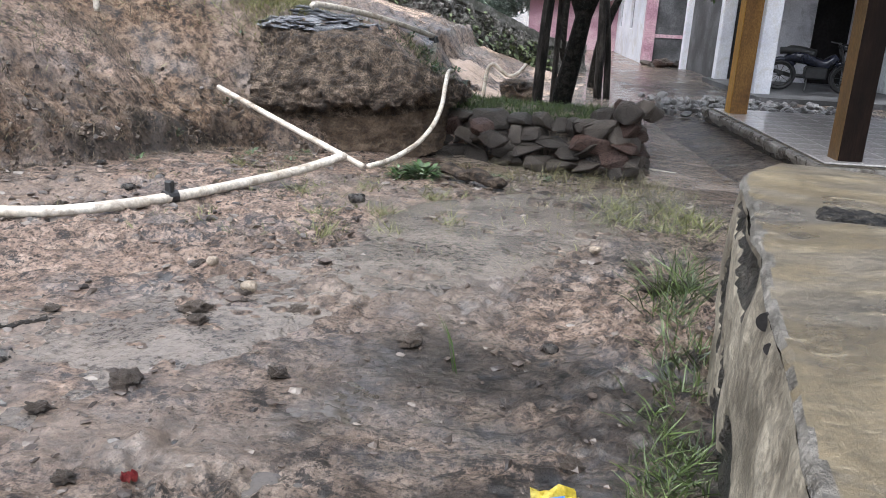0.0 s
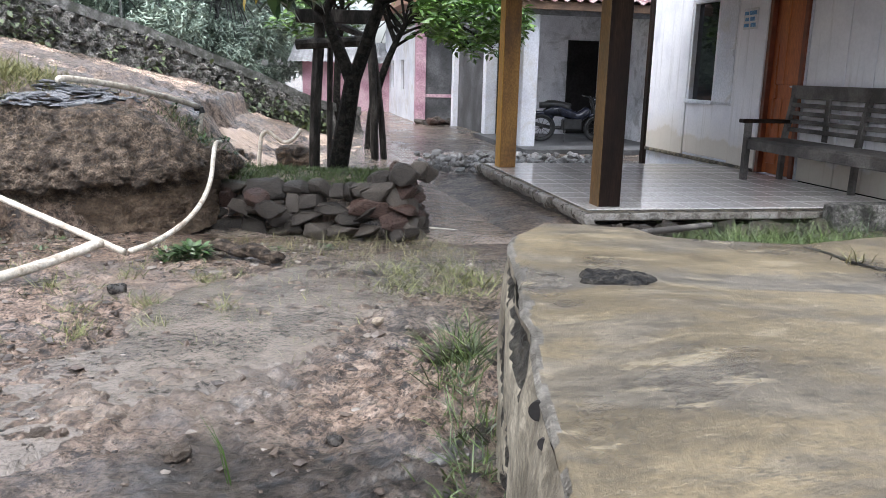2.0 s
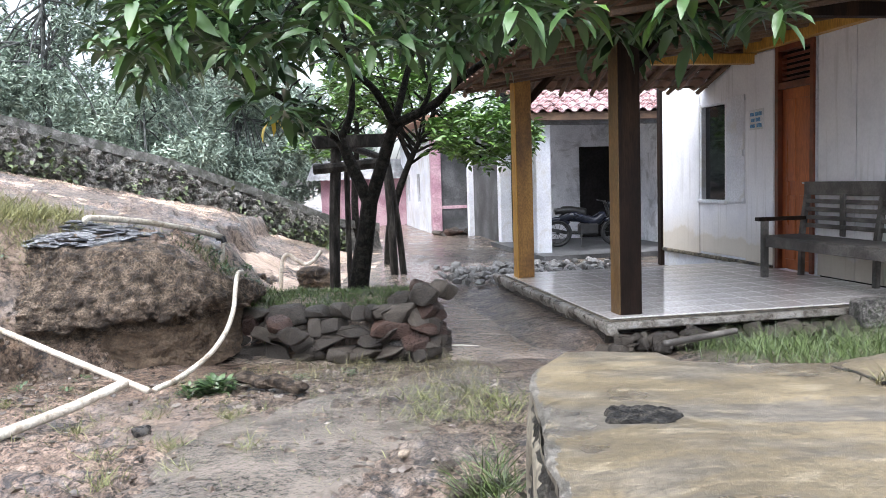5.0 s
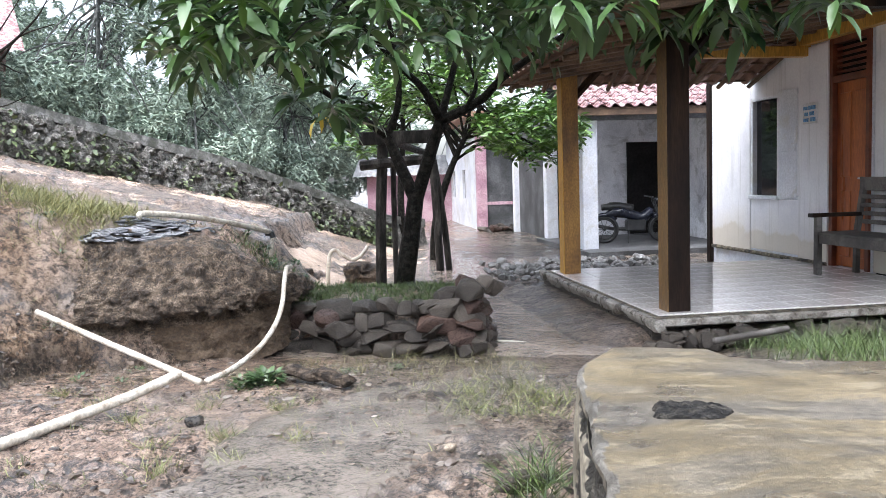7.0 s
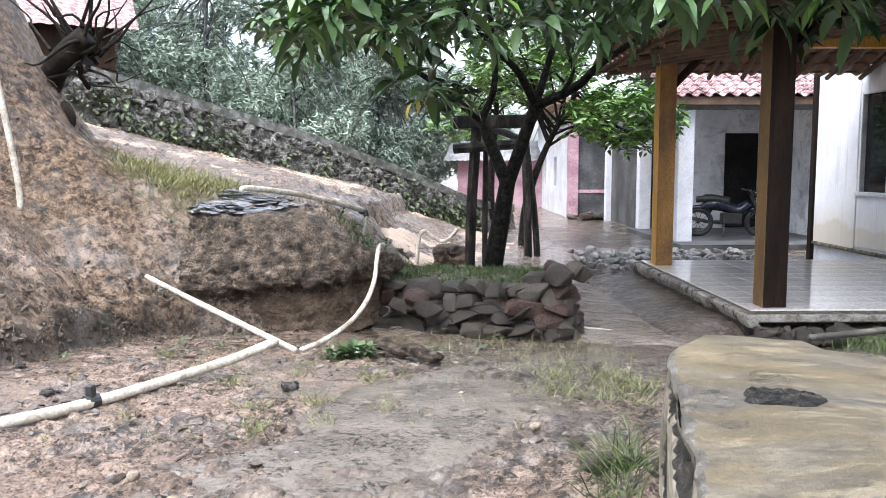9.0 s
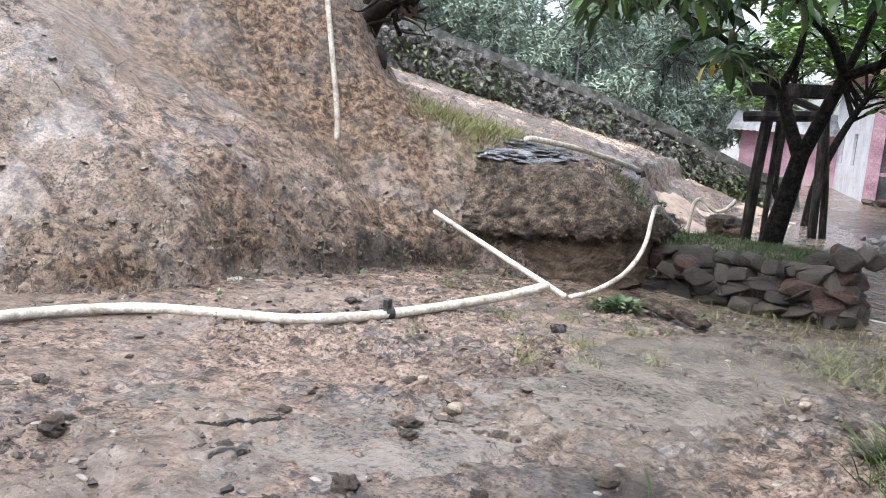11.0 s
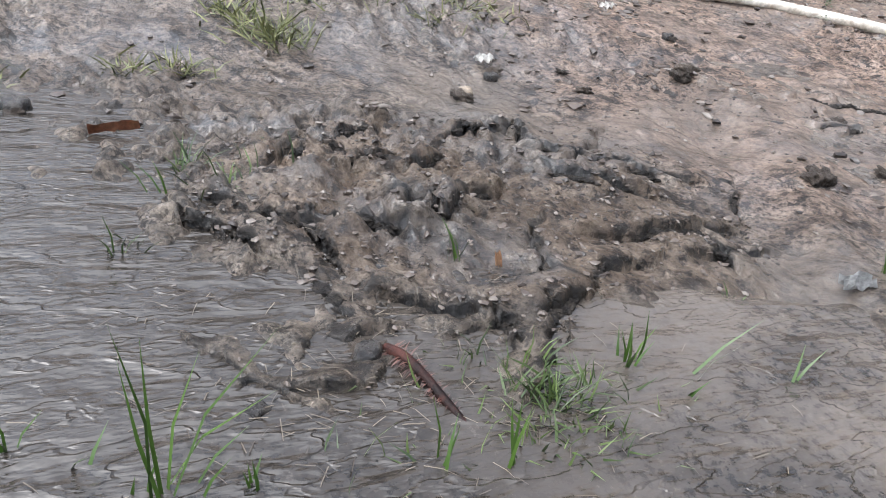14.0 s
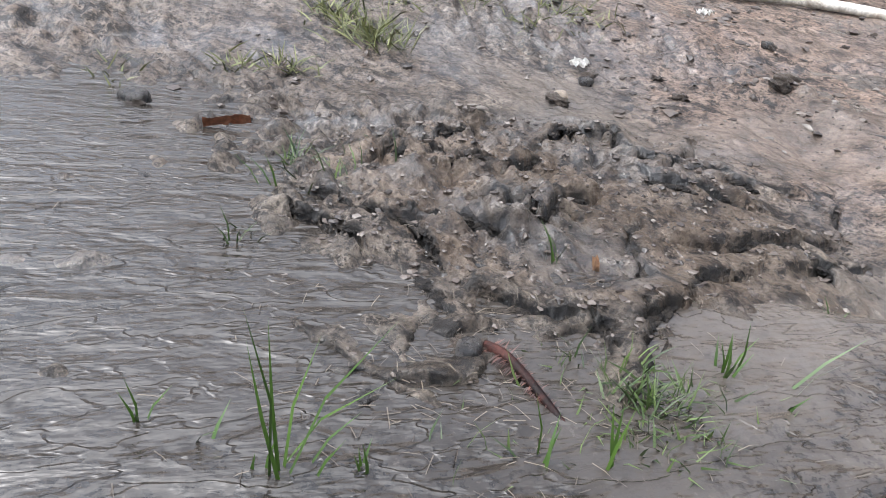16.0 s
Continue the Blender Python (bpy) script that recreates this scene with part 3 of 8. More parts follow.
# torn edges in the mud: the line, the height of its lip (to the right of the line's way) and the depth of the cut beside it
TORN_EDGES = [
    ([(-1.77, 0.63), (-1.83, 0.72), (-1.87, 0.78), (-1.84, 0.85), (-1.76, 0.85), (-1.69, 0.88), (-1.67, 0.94), (-1.78, 1.06)][::-1], 0.028, 0.03),
    ([(-1.66, 0.95), (-1.6, 1.04), (-1.54, 1.08), (-1.5, 1.18)][::-1], 0.022, 0.02),
    ([(-1.67, 0.18), (-1.73, 0.24), (-1.76, 0.28), (-1.83, 0.36), (-1.87, 0.43)][::-1], 0.025, 0.025),
    ([(-1.69, 0.19), (-1.62, 0.2), (-1.59, 0.24), (-1.57, 0.28)][::-1], 0.02, 0.02),
    ([(-1.58, 0.29), (-1.61, 0.39), (-1.57, 0.46), (-1.61, 0.53)][::-1], 0.025, 0.03),
    ([(-1.38, 0.34), (-1.345, 0.39), (-1.34, 0.44), (-1.41, 0.55)][::-1], 0.04, 0.04),
    ([(-1.42, 0.36), (-1.43, 0.42), (-1.41, 0.48)][::-1], 0.02, 0.02),
    ([(-1.46, -0.03), (-1.41, 0.01), (-1.36, 0.07), (-1.33, 0.12)][::-1], 0.026, 0.03),
    ([(-1.4, -0.09), (-1.35, -0.06), (-1.33, -0.02), (-1.26, 0.03)][::-1], 0.026, 0.03),
    ([(-1.34, 0.16), (-1.32, 0.21), (-1.29, 0.3)][::-1], 0.028, 0.03),
    ([(-1.22, 0.75), (-1.22, 0.85), (-1.23, 0.95), (-1.24, 1.09)][::-1], 0.032, 0.03),
    ([(-1.29, 0.63), (-1.19, 0.59), (-1.1, 0.56), (-1.07, 0.53), (-1.06, 0.46)][::-1], 0.022, 0.02),
    ([(-1.02, 0.57), (-0.98, 0.52), (-0.96, 0.48), (-0.9, 0.45), (-0.84, 0.42), (-0.82, 0.4)], 0.035, 0.04),
    ([(-1.02, 0.25), (-1, 0.28), (-0.99, 0.31)][::-1], 0.028, 0.03),
    ([(-0.94, 0.35), (-0.95, 0.39), (-0.92, 0.39), (-0.89, 0.37)][::-1], 0.025, 0.03),
    ([(-0.9, -0.05), (-0.86, -0.03), (-0.85, 0.02), (-0.85, 0.07), (-0.86, 0.12)][::-1], 0.026, 0.025),
    ([(-0.96, -0.08), (-0.93, -0.06), (-0.89, -0.05)][::-1], 0.018, 0.02),
    ([(-0.9, 0.02), (-0.94, 0.04), (-0.96, 0.06), (-0.96, 0.11)][::-1], 0.018, 0.02),
    ([(-1.51, 1.27), (-1.46, 1.3), (-1.35, 1.22)], 0.022, 0.02),
    ([(-1.57, 0.8), (-1.51, 0.83), (-1.47, 0.88), (-1.43, 0.94)][::-1], 0.03, 0.03),
    ([(-1.28, 0.14), (-1.23, 0.16), (-1.18, 0.16)][::-1], 0.015, 0.02),
    ([(-1.2, 1.01), (-1.14, 1.02), (-1.14, 1.1)][::-1], 0.02, 0.02),
    ([(-1.12, 0.1), (-1.09, 0.12), (-1.03, 0.13)][::-1], 0.012, 0.015),
    ([(-1.7, 0.28), (-1.66, 0.32), (-1.68, 0.37)][::-1], 0.02, 0.02),
    ([(-1.08, 0.57), (-1.05, 0.6), (-1.11, 0.69), (-1.14, 0.81)][::-1], 0.02, 0.015),
    ([(-1.95, 2.02), (-1.86, 2.12), (-1.8, 2.26)][::-1], 0.018, 0.02),
    ([(-1.74, 1.9), (-1.7, 1.96), (-1.73, 2.03)][::-1], 0.02, 0.02),
]


def ground_detail(x, y):
    """Lumps, ruts and ridges of the mud."""
    near = smooth(8, 2, np.hypot(x + 1, y - 1))
    d = scarp_x(y) - x
    hilly = smooth(-0.1, 0.4, d) * smooth(7, 6, y) + smooth(6.1, 6.6, y) * smooth(-1.9, -2.4, x)
    h = 0.020 * fnoise(x, y, 0.9, 4, 1) + 0.010 * fnoise(x, y, 0.16, 3, 2)
    rough = smooth(-0.1, 0.35, fnoise(x, y, 1.2, 4, 2))
    h = h + hilly * (0.09 * fnoise(x, y, 0.8, 5, 3) + (0.25 + rough) * (0.09 * np.abs(fnoise(x, 1.6 * y, 0.25, 4, 4)) + 0.05 * np.clip(fnoise(1.5 * x, y, 0.12, 3, 5), 0, 1)))
    h = h + 0.11 * smooth(0.0, 0.1, d) * smooth(1.3, 0.5, d) * smooth(6.6, 6.0, y) * np.clip(fnoise(x, y, 0.45, 4, 0), -0.5, 1)
    # churned clods
    clods = np.clip(fnoise(x, y, 0.11, 3, 5) - 0.18, 0, None)
    h = h + 0.055 * clods * smooth(-0.3, 0.3, fnoise(x, y, 1.1, 2, 0)) * smooth(7, 4, y)
    # raised island of churned silt before the camera, with its torn edges
    isle = np.exp(-(((x + 1.42) / 0.55) ** 2 + ((y - 0.55 - 0.25 * (x + 1.45)) / 0.62) ** 2) ** 1.5)
    clot = smooth(-0.15, 0.25, fnoise(x, y, 0.3, 3, 1))
    h = h + isle * (0.020 + 0.010 * fnoise(x, y, 0.16, 4, 3) + (0.25 + clot) * (0.014 * np.abs(fnoise(x, 1.4 * y, 0.055, 2, 4)) - 0.014 * np.clip(fnoise(x, y, 0.035, 2, 2) - 0.1, 0, 1)))
    sel = (x > -2.4) & (x < -0.4) & (y > -0.5) & (y < 2.0)
    if np.any(sel) and np.ndim(x):
        px, py = x[sel], y[sel]
        add = np.zeros_like(px)
        wob = 0.035 * fnoise(px, py, 0.10, 3, 1)
        ragged = 0.016 * fnoise(px, py, 0.04, 2, 2)
        for line, up, down in TORN_EDGES:
            for (ax, ay), (bx, by) in zip(line, line[1:]):
                dx, dy = bx - ax, by - ay
                n = math.hypot(dx, dy)
                t = np.clip(((px - ax) * dx + (py - ay) * dy) / (n * n), 0, 1)
                near_d = np.hypot(px - ax - t * dx, py - ay - t * dy) + wob * 0.4
                side = ((px - ax) * dy - (py - ay) * dx) / n + wob + ragged
                lip = np.exp(-(np.clip(side, 0, None) / 0.08) ** 2) * (side > -0.006) * up
                cut = np.exp(-((side + 0.010) / 0.009) ** 2) * down
                w = np.exp(-(np.clip(near_d - 0.02, 0, None) / np.where(side > 0, 0.08, 0.04)) ** 2)
                add = np.where(np.abs(add) > np.abs((lip - cut) * w), add, (lip - cut) * w)
        h = np.array(h)
        h[sel] += add
    # churned and trodden mud, in patches
    trod = smooth(0.0, 0.3, fnoise(x, y, 0.8, 3, 3)) * smooth(3.4, 2.6, y) * smooth(-3.4, -2.6, x)
    h = h + ((0.3 + trod) * smooth(4.5, 3.0, y) + 0.75 * smooth(2.4, 3.0, y) * smooth(6.0, 5.0, y)) * smooth(-3.6, -2.8, x) * (0.050 * np.abs(fnoise(x, 1.5 * y, 0.10, 4, 1)) - 0.036 * np.clip(fnoise(x, y, 0.07, 3, 3), 0, 1))
    # wheel and foot ruts
    rut = np.exp(-((y - 1.25 - 0.28 * np.sin(x * 2.3)) / 0.13) ** 2) * smooth(0.2, -0.3, x) * smooth(-2.3, -1.6, x)
    h = h - 0.03 * rut + 0.02 * np.exp(-((y - 1.48 - 0.28 * np.sin(x * 2.3)) / 0.08) ** 2) * smooth(0.2, -0.3, x) * smooth(-2.3, -1.6, x)
    return h


def cut_shade_and_silt(x, y):
    """Mud blackening: shade put along torn edges, and dark silt, 0 to 1."""
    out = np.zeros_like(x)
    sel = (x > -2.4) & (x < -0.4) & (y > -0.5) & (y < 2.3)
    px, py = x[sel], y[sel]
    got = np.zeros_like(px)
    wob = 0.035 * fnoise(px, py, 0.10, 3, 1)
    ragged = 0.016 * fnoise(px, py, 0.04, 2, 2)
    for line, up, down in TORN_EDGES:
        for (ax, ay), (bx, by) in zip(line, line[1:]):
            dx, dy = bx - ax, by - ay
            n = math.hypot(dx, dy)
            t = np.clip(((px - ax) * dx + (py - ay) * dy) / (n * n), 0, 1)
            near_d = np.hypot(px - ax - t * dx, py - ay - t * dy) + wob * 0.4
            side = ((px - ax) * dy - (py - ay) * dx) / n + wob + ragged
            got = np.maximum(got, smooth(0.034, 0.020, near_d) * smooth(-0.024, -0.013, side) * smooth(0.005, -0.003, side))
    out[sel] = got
    silt = 0.8 * smooth(-0.4, 0.1, fnoise(x, 1.8 * y, 0.45, 5, 1)) * smooth(1.3, 1.7, y) * smooth(2.75, 2.4, y + 0.2 * x) * smooth(-1.1, -0.6, x) * smooth(0.3, 0.1, x)
    return np.maximum(out, silt)


def steps(stops):
    """Grid lines from (position, spacing) stops, the spacing growing evenly between them."""
    out = [stops[0][0]]
    while out[-1] < stops[-1][0]:
        out.append(out[-1] + np.interp(out[-1], [s[0] for s in stops], [s[1] for s in stops]))
    return np.array(out)


def height(x, y):
    """Height of the finished ground at one place."""
    return float(ground_z(x, y) + ground_detail(np.array(x), np.array(y)))


def build_ground():
    xs = steps([(-300, 60), (-40, 8), (-14, 0.4), (-7, 0.05), (-4.2, 0.024), (-2.6, 0.013), (-2.0, 0.0075), (-0.7, 0.0075), (0.1, 0.012), (1, 0.08), (6, 0.3), (40, 8), (300, 60)])
    ys = steps([(-300, 60), (-40, 8), (-6, 0.6), (-1.0, 0.03), (-0.5, 0.008), (1.4, 0.008), (2.6, 0.013), (5, 0.028), (7.5, 0.035), (14, 0.10), (24, 0.4), (60, 6), (400, 60)])
    X, Y = np.meshgrid(xs, ys)
    Z = ground_z(X, Y)
    Z = Z + ground_detail(X, Y) * smooth(40, 20, np.hypot(X, Y))
    wet = smooth(0.02, -0.02, ground_detail(X, Y)) * smooth(-3.6, -3.0, X) * 0.8
    d = scarp_x(Y) - X
    earth = np.clip(0.26 + 0.7 * smooth(-0.6, 0.5, d) + smooth(5.6, 6.4, Y) * smooth(-1.6, -2.2, X) + 0.4 * fnoise(X, Y, 1.3, 3, 1) + 0.35 * smooth(-0.9, -0.2, X) * smooth(3.9, 3.3, Y) * smooth(2.4, 2.8, Y) - 0.25 * smooth(1.3, 0.9, Y) * smooth(-2.6, -1.6, X), 0, 1)
    earth = np.clip(earth + 0.65 * smooth(-1.1, -1.8, X) * smooth(0.8, 1.4, Y), 0, 1)
    earth = np.clip(earth + 0.3 * smooth(1.1, 1.7, Y) * smooth(-0.6, -1.2, X), 0, 1)
    wet = np.maximum(wet, 0.75 * smooth(7.5, 9, Y) * smooth(-4.0, -5, X - 0.2 * Y) )
    torn = smooth(-0.05, 0.06, d) * smooth(0.50, 0.12, d + 0.55 * fnoise(X, Y, 0.7, 4, 3)) * smooth(7.0, 6.4, Y) * smooth(2.3, 3.1, Y)
    # shadow of the low step, painted as a band of dark earth
    torn = np.maximum(torn, 0.8 * smooth(-0.05, 0.0, d) * smooth(0.22, 0.10, d + 0.2 * fnoise(X, Y, 0.5, 4, 1)) * smooth(0.9, 1.3, Y) * smooth(3.0, 2.5, Y))
    torn = np.maximum(torn, 0.7 * smooth(0.2, 0.42, fnoise(X, Y, 0.9, 4, 4)) * smooth(0.0, 0.4, d) * smooth(7.5, 6.5, Y))
    torn = np.maximum(torn, 0.8 * smooth(0.15, 0.5, (X + 4.25) * -0.62 + (Y - 5.9) * 0.78) * smooth(-0.5, 0.0, (X + 4.25) * -0.78 + (Y - 5.9) * -0.62) * smooth(2.6, 1.2, (X + 4.25) * -0.78 + (Y - 5.9) * -0.62 + 0.4 * fnoise(X, Y, 0.6, 3, 1)))
    torn = np.maximum(torn, 0.7 * smooth(-4.5, -4.0, X + 0.4 * fnoise(X, Y, 0.5, 3, 2)) * smooth(-3.0, -3.3, X) * smooth(5.5, 5.9, Y) * smooth(7.1, 6.8, Y))
    # bare dark brown earth on the spur, above the cut and on the churned island
    away, across = (X + 4.25) * -0.62 + (Y - 5.9) * 0.78, (X + 4.25) * -0.78 + (Y - 5.9) * -0.62
    raw = 0.95 * smooth(-0.75, -0.15, away + 0.35 * fnoise(X, Y, 0.5, 4, 2)) * smooth(-0.8, -0.45, across) * smooth(2.3, 0.9, across + 0.5 * fnoise(X, Y, 0.6, 4, 1)) * smooth(9.5, 8.5, Y)
    raw = np.maximum(raw, 0.7 * smooth(0.0, 0.05, d) * smooth(0.35, 0.1, d + 0.7 * fnoise(X, Y, 0.5, 4, 3)) * smooth(7.0, 6.4, Y) * smooth(2.2, 2.8, Y))
    raw = np.maximum(raw, 0.45 * smooth(0.12, 0.35, fnoise(X, 1.7 * Y, 0.6, 5, 4)) * smooth(0.0, 0.4, d) * smooth(7.2, 6.4, Y) * smooth(2.8, 0.8, d))
    isle = np.exp(-(((X + 1.42) / 0.55) ** 2 + ((Y - 0.55 - 0.25 * (X + 1.45)) / 0.62) ** 2) ** 1.5)
    raw = np.maximum(raw, 0.30 * smooth(0.4, 0.7, isle + 0.35 * fnoise(X, Y, 0.2, 4, 2)))
    washed = 0.55 * smooth(-0.15, 0.2, fnoise(X, 1.3 * Y, 1.1, 4, 2)) * smooth(0.4, 0.9, d)
    # yard patches, whose paler colour also stands for the reflecting film
    washed = np.maximum(washed, 0.75 * smooth(-0.15, 0.15, fnoise(X, Y, 0.45, 4, 0)) * smooth(0.5, 0.8, Y) * smooth(2.6, 2.0, Y) * smooth(-0.6, -0.9, X) * smooth(-3.2, -2.6, X) * (1 - 0.8 * smooth(0.4, 0.8, isle)))
    washed = np.maximum(washed, 0.7 * smooth(-0.05, 0.2, fnoise(X, Y, 0.6, 5, 3)) * smooth(1.8, 2.4, Y) * smooth(5.6, 4.6, Y) * smooth(-0.3, -0.7, X) * smooth(0.1, -0.2, d))
    wet = np.maximum(wet, 0.9 * washed * smooth(0.2, 0.0, d))
    # shade of an undercut painted along the foot of the cut, broken by noise
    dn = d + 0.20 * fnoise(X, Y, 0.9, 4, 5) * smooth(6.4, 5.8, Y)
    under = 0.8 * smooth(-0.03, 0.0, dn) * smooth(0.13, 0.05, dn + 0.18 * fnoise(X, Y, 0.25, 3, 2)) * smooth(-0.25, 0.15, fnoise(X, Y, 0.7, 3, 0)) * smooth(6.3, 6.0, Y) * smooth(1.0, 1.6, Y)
    lip = np.interp(Y, [6.3, 8.0, 10.0, 13.5, 16, 20], [-2.35, -2.9, -3.3, -3.9, -4.2, -5.0]) + 0.4 * fnoise(X, Y, 1.3, 4, 2) * smooth(7.5, 9, Y)
    past = X - lip + 0.12 * np.sin(3.1 * Y)
    torn = np.maximum(torn, 0.9 * smooth(-0.35, -0.05, past + 0.2 * fnoise(X, Y, 0.5, 3, 1)) * smooth(0.34, 0.2, past) * smooth(10.0, 10.8, Y) * smooth(17, 15, Y))
    bare = np.maximum(torn, raw * smooth(-0.1, 0.2, d))
    Z = Z + bare * (0.06 * np.abs(fnoise(X, Y, 0.13, 4, 3)) + 0.03 * fnoise(X, Y, 0.07, 3, 1))
    rows, cols = X.shape
    me = bpy.data.meshes.new("ground")
    co = np.stack([X, Y, Z], -1).reshape(-1, 3)
    idx = np.arange(rows * cols).reshape(rows, cols)
    quads = np.stack([idx[:-1, :-1], idx[:-1, 1:], idx[1:, 1:], idx[1:, :-1]], -1).reshape(-1, 4)
    me.vertices.add(len(co))
    me.vertices.foreach_set("co", co.ravel())
    me.loops.add(quads.size)
    me.loops.foreach_set("vertex_index", quads.ravel())
    me.polygons.add(len(quads))
    me.polygons.foreach_set("loop_start", np.arange(0, quads.size, 4))
    me.polygons.foreach_set("loop_total", np.full(len(quads), 4))
    me.polygons.foreach_set("use_smooth", np.ones(len(quads), bool))
    me.update(calc_edges=True)
    for name, val in (("wet", wet), ("earth", earth), ("torn", torn), ("shade_and_silt", np.maximum(under, cut_shade_and_silt(X, Y))), ("raw", raw), ("washed", washed)):
        me.attributes.new(name, "FLOAT", "POINT").data.foreach_set("value", val.ravel())
    me.materials.append(MUD)
    return tagged(new("ground", me), "wet brown mud yard and eroded hillside after rain", "ground", kind="structure")


ground = build_ground()


# ---------------------------------------------------------------- houses: local x is across the street (v), local y along it (u)
HM = pose(1.0, 6.85, 0, 0, 0, 13.3)


def in_house(ob):
    ob.matrix_basis = HM @ ob.matrix_basis
    return ob


def structure(name, bm, mat, label, category="wall"):
    return tagged(in_house(part(name, bm, mat)), label, category, kind="structure")


def wall_with_holes(lo_u, hi_u, v0, v1, z0, z1, holes):
    """A wall along u with rectangular holes (u0, u1, z0, z1), as boxes butted together."""
    bm = bmesh.new()
    at = lo_u
    for u0, u1, b, t in sorted(holes):
        add_box(bm, (v0, at, z0), (v1, u0, z1))
        if b > z0:
            add_box(bm, (v0, u0, z0), (v1, u1, b))
        if t < z1:
            add_box(bm, (v0, u0, t), (v1, u1, z1))
        at = u1
    add_box(bm, (v0, at, z0), (v1, hi_u, z1))
    return bm


# first house: the wall with the door and window along the porch
structure("wall_porch_house", wall_with_holes(1.92, 5.60, 3.10, 3.25, -0.4, 3.0, [(1.94, 2.64, -0.02, 2.52), (3.77, 4.38, 0.77, 2.0)]), WALL_WHITE,
          "white limewashed house wall with stained base", "wall")
structure("wall_porch_house_end", box((3.25, 5.45, -0.4), (9.0, 5.60, 3.4)), WALL_WHITE, "white limewashed end wall of the house", "wall")
structure("wall_porch_house_panels", box((3.14, -5.0, -0.4), (3.27, 1.90, 3.0)), DARK, "backing wall behind white boards", "wall")
structure("floor_porch_house", box((3.26, -5, -0.4), (9.0, 5.44, -0.01)), GROUT, "dark floor inside the house", "floor")
structure("trim_corner_post", box((3.04, 5.56, -0.4), (3.16, 5.66, 3.0)), WOOD_DARK, "dark brown corner board of the house", "trim")

# porch floor
porch = structure("floor_porch", box((0.0, 0.0, -0.075), (3.10, 3.55, -0.012)), ROUGH_CONCRETE, "raised porch floor with wet pale tiles", "floor")
# dark stone colour adds to the shade of the gap below the lip
structure("floor_porch_base", box((0.10, 0.22, -0.5), (3.10, 3.55, -0.076)), STONE, "recessed stone base under the porch floor, dark for its shaded gap", "base")


def porch_kerb():
    """The broken cement edge along the street side."""
    bm = bmesh.new()
    vs = []
    for k in range(150):
        u = -0.06 + 3.66 * k / 149
        d = 0.10 + 0.05 * float(fnoise(np.array(u), np.array(0.3), 0.22, 4, 2))
        o = 0.012 * float(fnoise(np.array(u), np.array(0.0), 0.15, 3, 1))
        vs.append([bm.verts.new(p) for p in ((0.0, u, -0.006), (-0.045 + o, u, -0.006), (-0.058 + o, u, -0.02), (-0.058 + o, u, -0.5 * d), (-0.035 + 2 * o, u, -d), (0.06, u, -d - 0.02))])
    for a, b in zip(vs, vs[1:]):
        for i in range(5):
            bm.faces.new((a[i], b[i], b[i + 1], a[i + 1]))
    bm.faces.new(vs[0][::-1])
    structure("floor_porch_edge", bm, PALE_CEMENT, "worn broken cement edge of the porch", "kerb")
    structure("floor_porch_front", box((-0.05, -0.055, -0.062), (3.10, 0.0, -0.006), 0.008), PALE_CEMENT, "thin pale cement lip along the porch front", "kerb")
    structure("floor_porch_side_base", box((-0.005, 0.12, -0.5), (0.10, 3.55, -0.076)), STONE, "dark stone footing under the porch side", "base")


PALE_CEMENT = surface("pale_wet_cement", [(0.14, 0.12, 0.10), (0.26, 0.235, 0.20), (0.36, 0.335, 0.30)], 0.14, 0.015, (0.2, 0.5), 0.7, 0.008, stains=((0.07, 0.06, 0.045), 0.7))
porch_kerb()

PAINT_DULL = surface("dull_brown_paint", [(0.09, 0.05, 0.017), (0.185, 0.105, 0.036), (0.27, 0.16, 0.055)], 0.5, 0.015, (0.35, 0.6), 0.3, 0.002, stretch=(1, 1, 0.3))
PAINT_BROWN = surface("worn_ochre_brown_paint", [(0.16, 0.075, 0.02), (0.30, 0.15, 0.035), (0.42, 0.22, 0.05)], 0.5, 0.015, (0.35, 0.55), 0.2, 0.002, stretch=(1, 1, 0.5))


# posts of the porch
def porch_post(u, v, top, label, front=None, face=None):
    post = thing("porch_post", label, "post", HM @ pose(v, u, 0), "porch posts")
    part("shaft", box((0.006, 0, 0), (0.19, 0.196, top), 0.006), front or WOOD_DARK, post)
    part("painted_face", box((0, 0.003, 0), (0.006, 0.193, top), 0.002), face or PAINT_YELLOW, post, "painted face of the post")
    return post


porch_post(0.235, 0.175, 2.45, "tall dark timber porch post with one dull brown face", None, PAINT_DULL)
porch_post(3.0, 0.10, 2.45, "tall ochre and brown timber porch post on tiled floor", PAINT_BROWN)

# second house
structure("wall_second_back", box((2.2, 10.5, -0.4), (8, 10.65, 3.2)), WALL_BAY, "white back wall of the open parking bay", "wall")
structure("floor_second_bay", box((1.6, 6.9, -0.5), (8, 10.5, -0.16)), WALL_SHADED_WET, "rough concrete floor of the parking bay", "floor")


def white_post(u, v, w, top, label):
    post = thing("house_post", label, "post", HM @ pose(v, u, -0.35), "white posts of the houses")
    part("shaft", box((0, 0, 0), (w, w, top + 0.35), 0.012), WALL_WHITE, post)
    return post


white_post(7.5, 1.69, 0.27, 2.25, "stained white masonry post beside the parking bay")
white_post(10.2, 1.75, 0.24, 2.25, "grey white masonry post by the street")

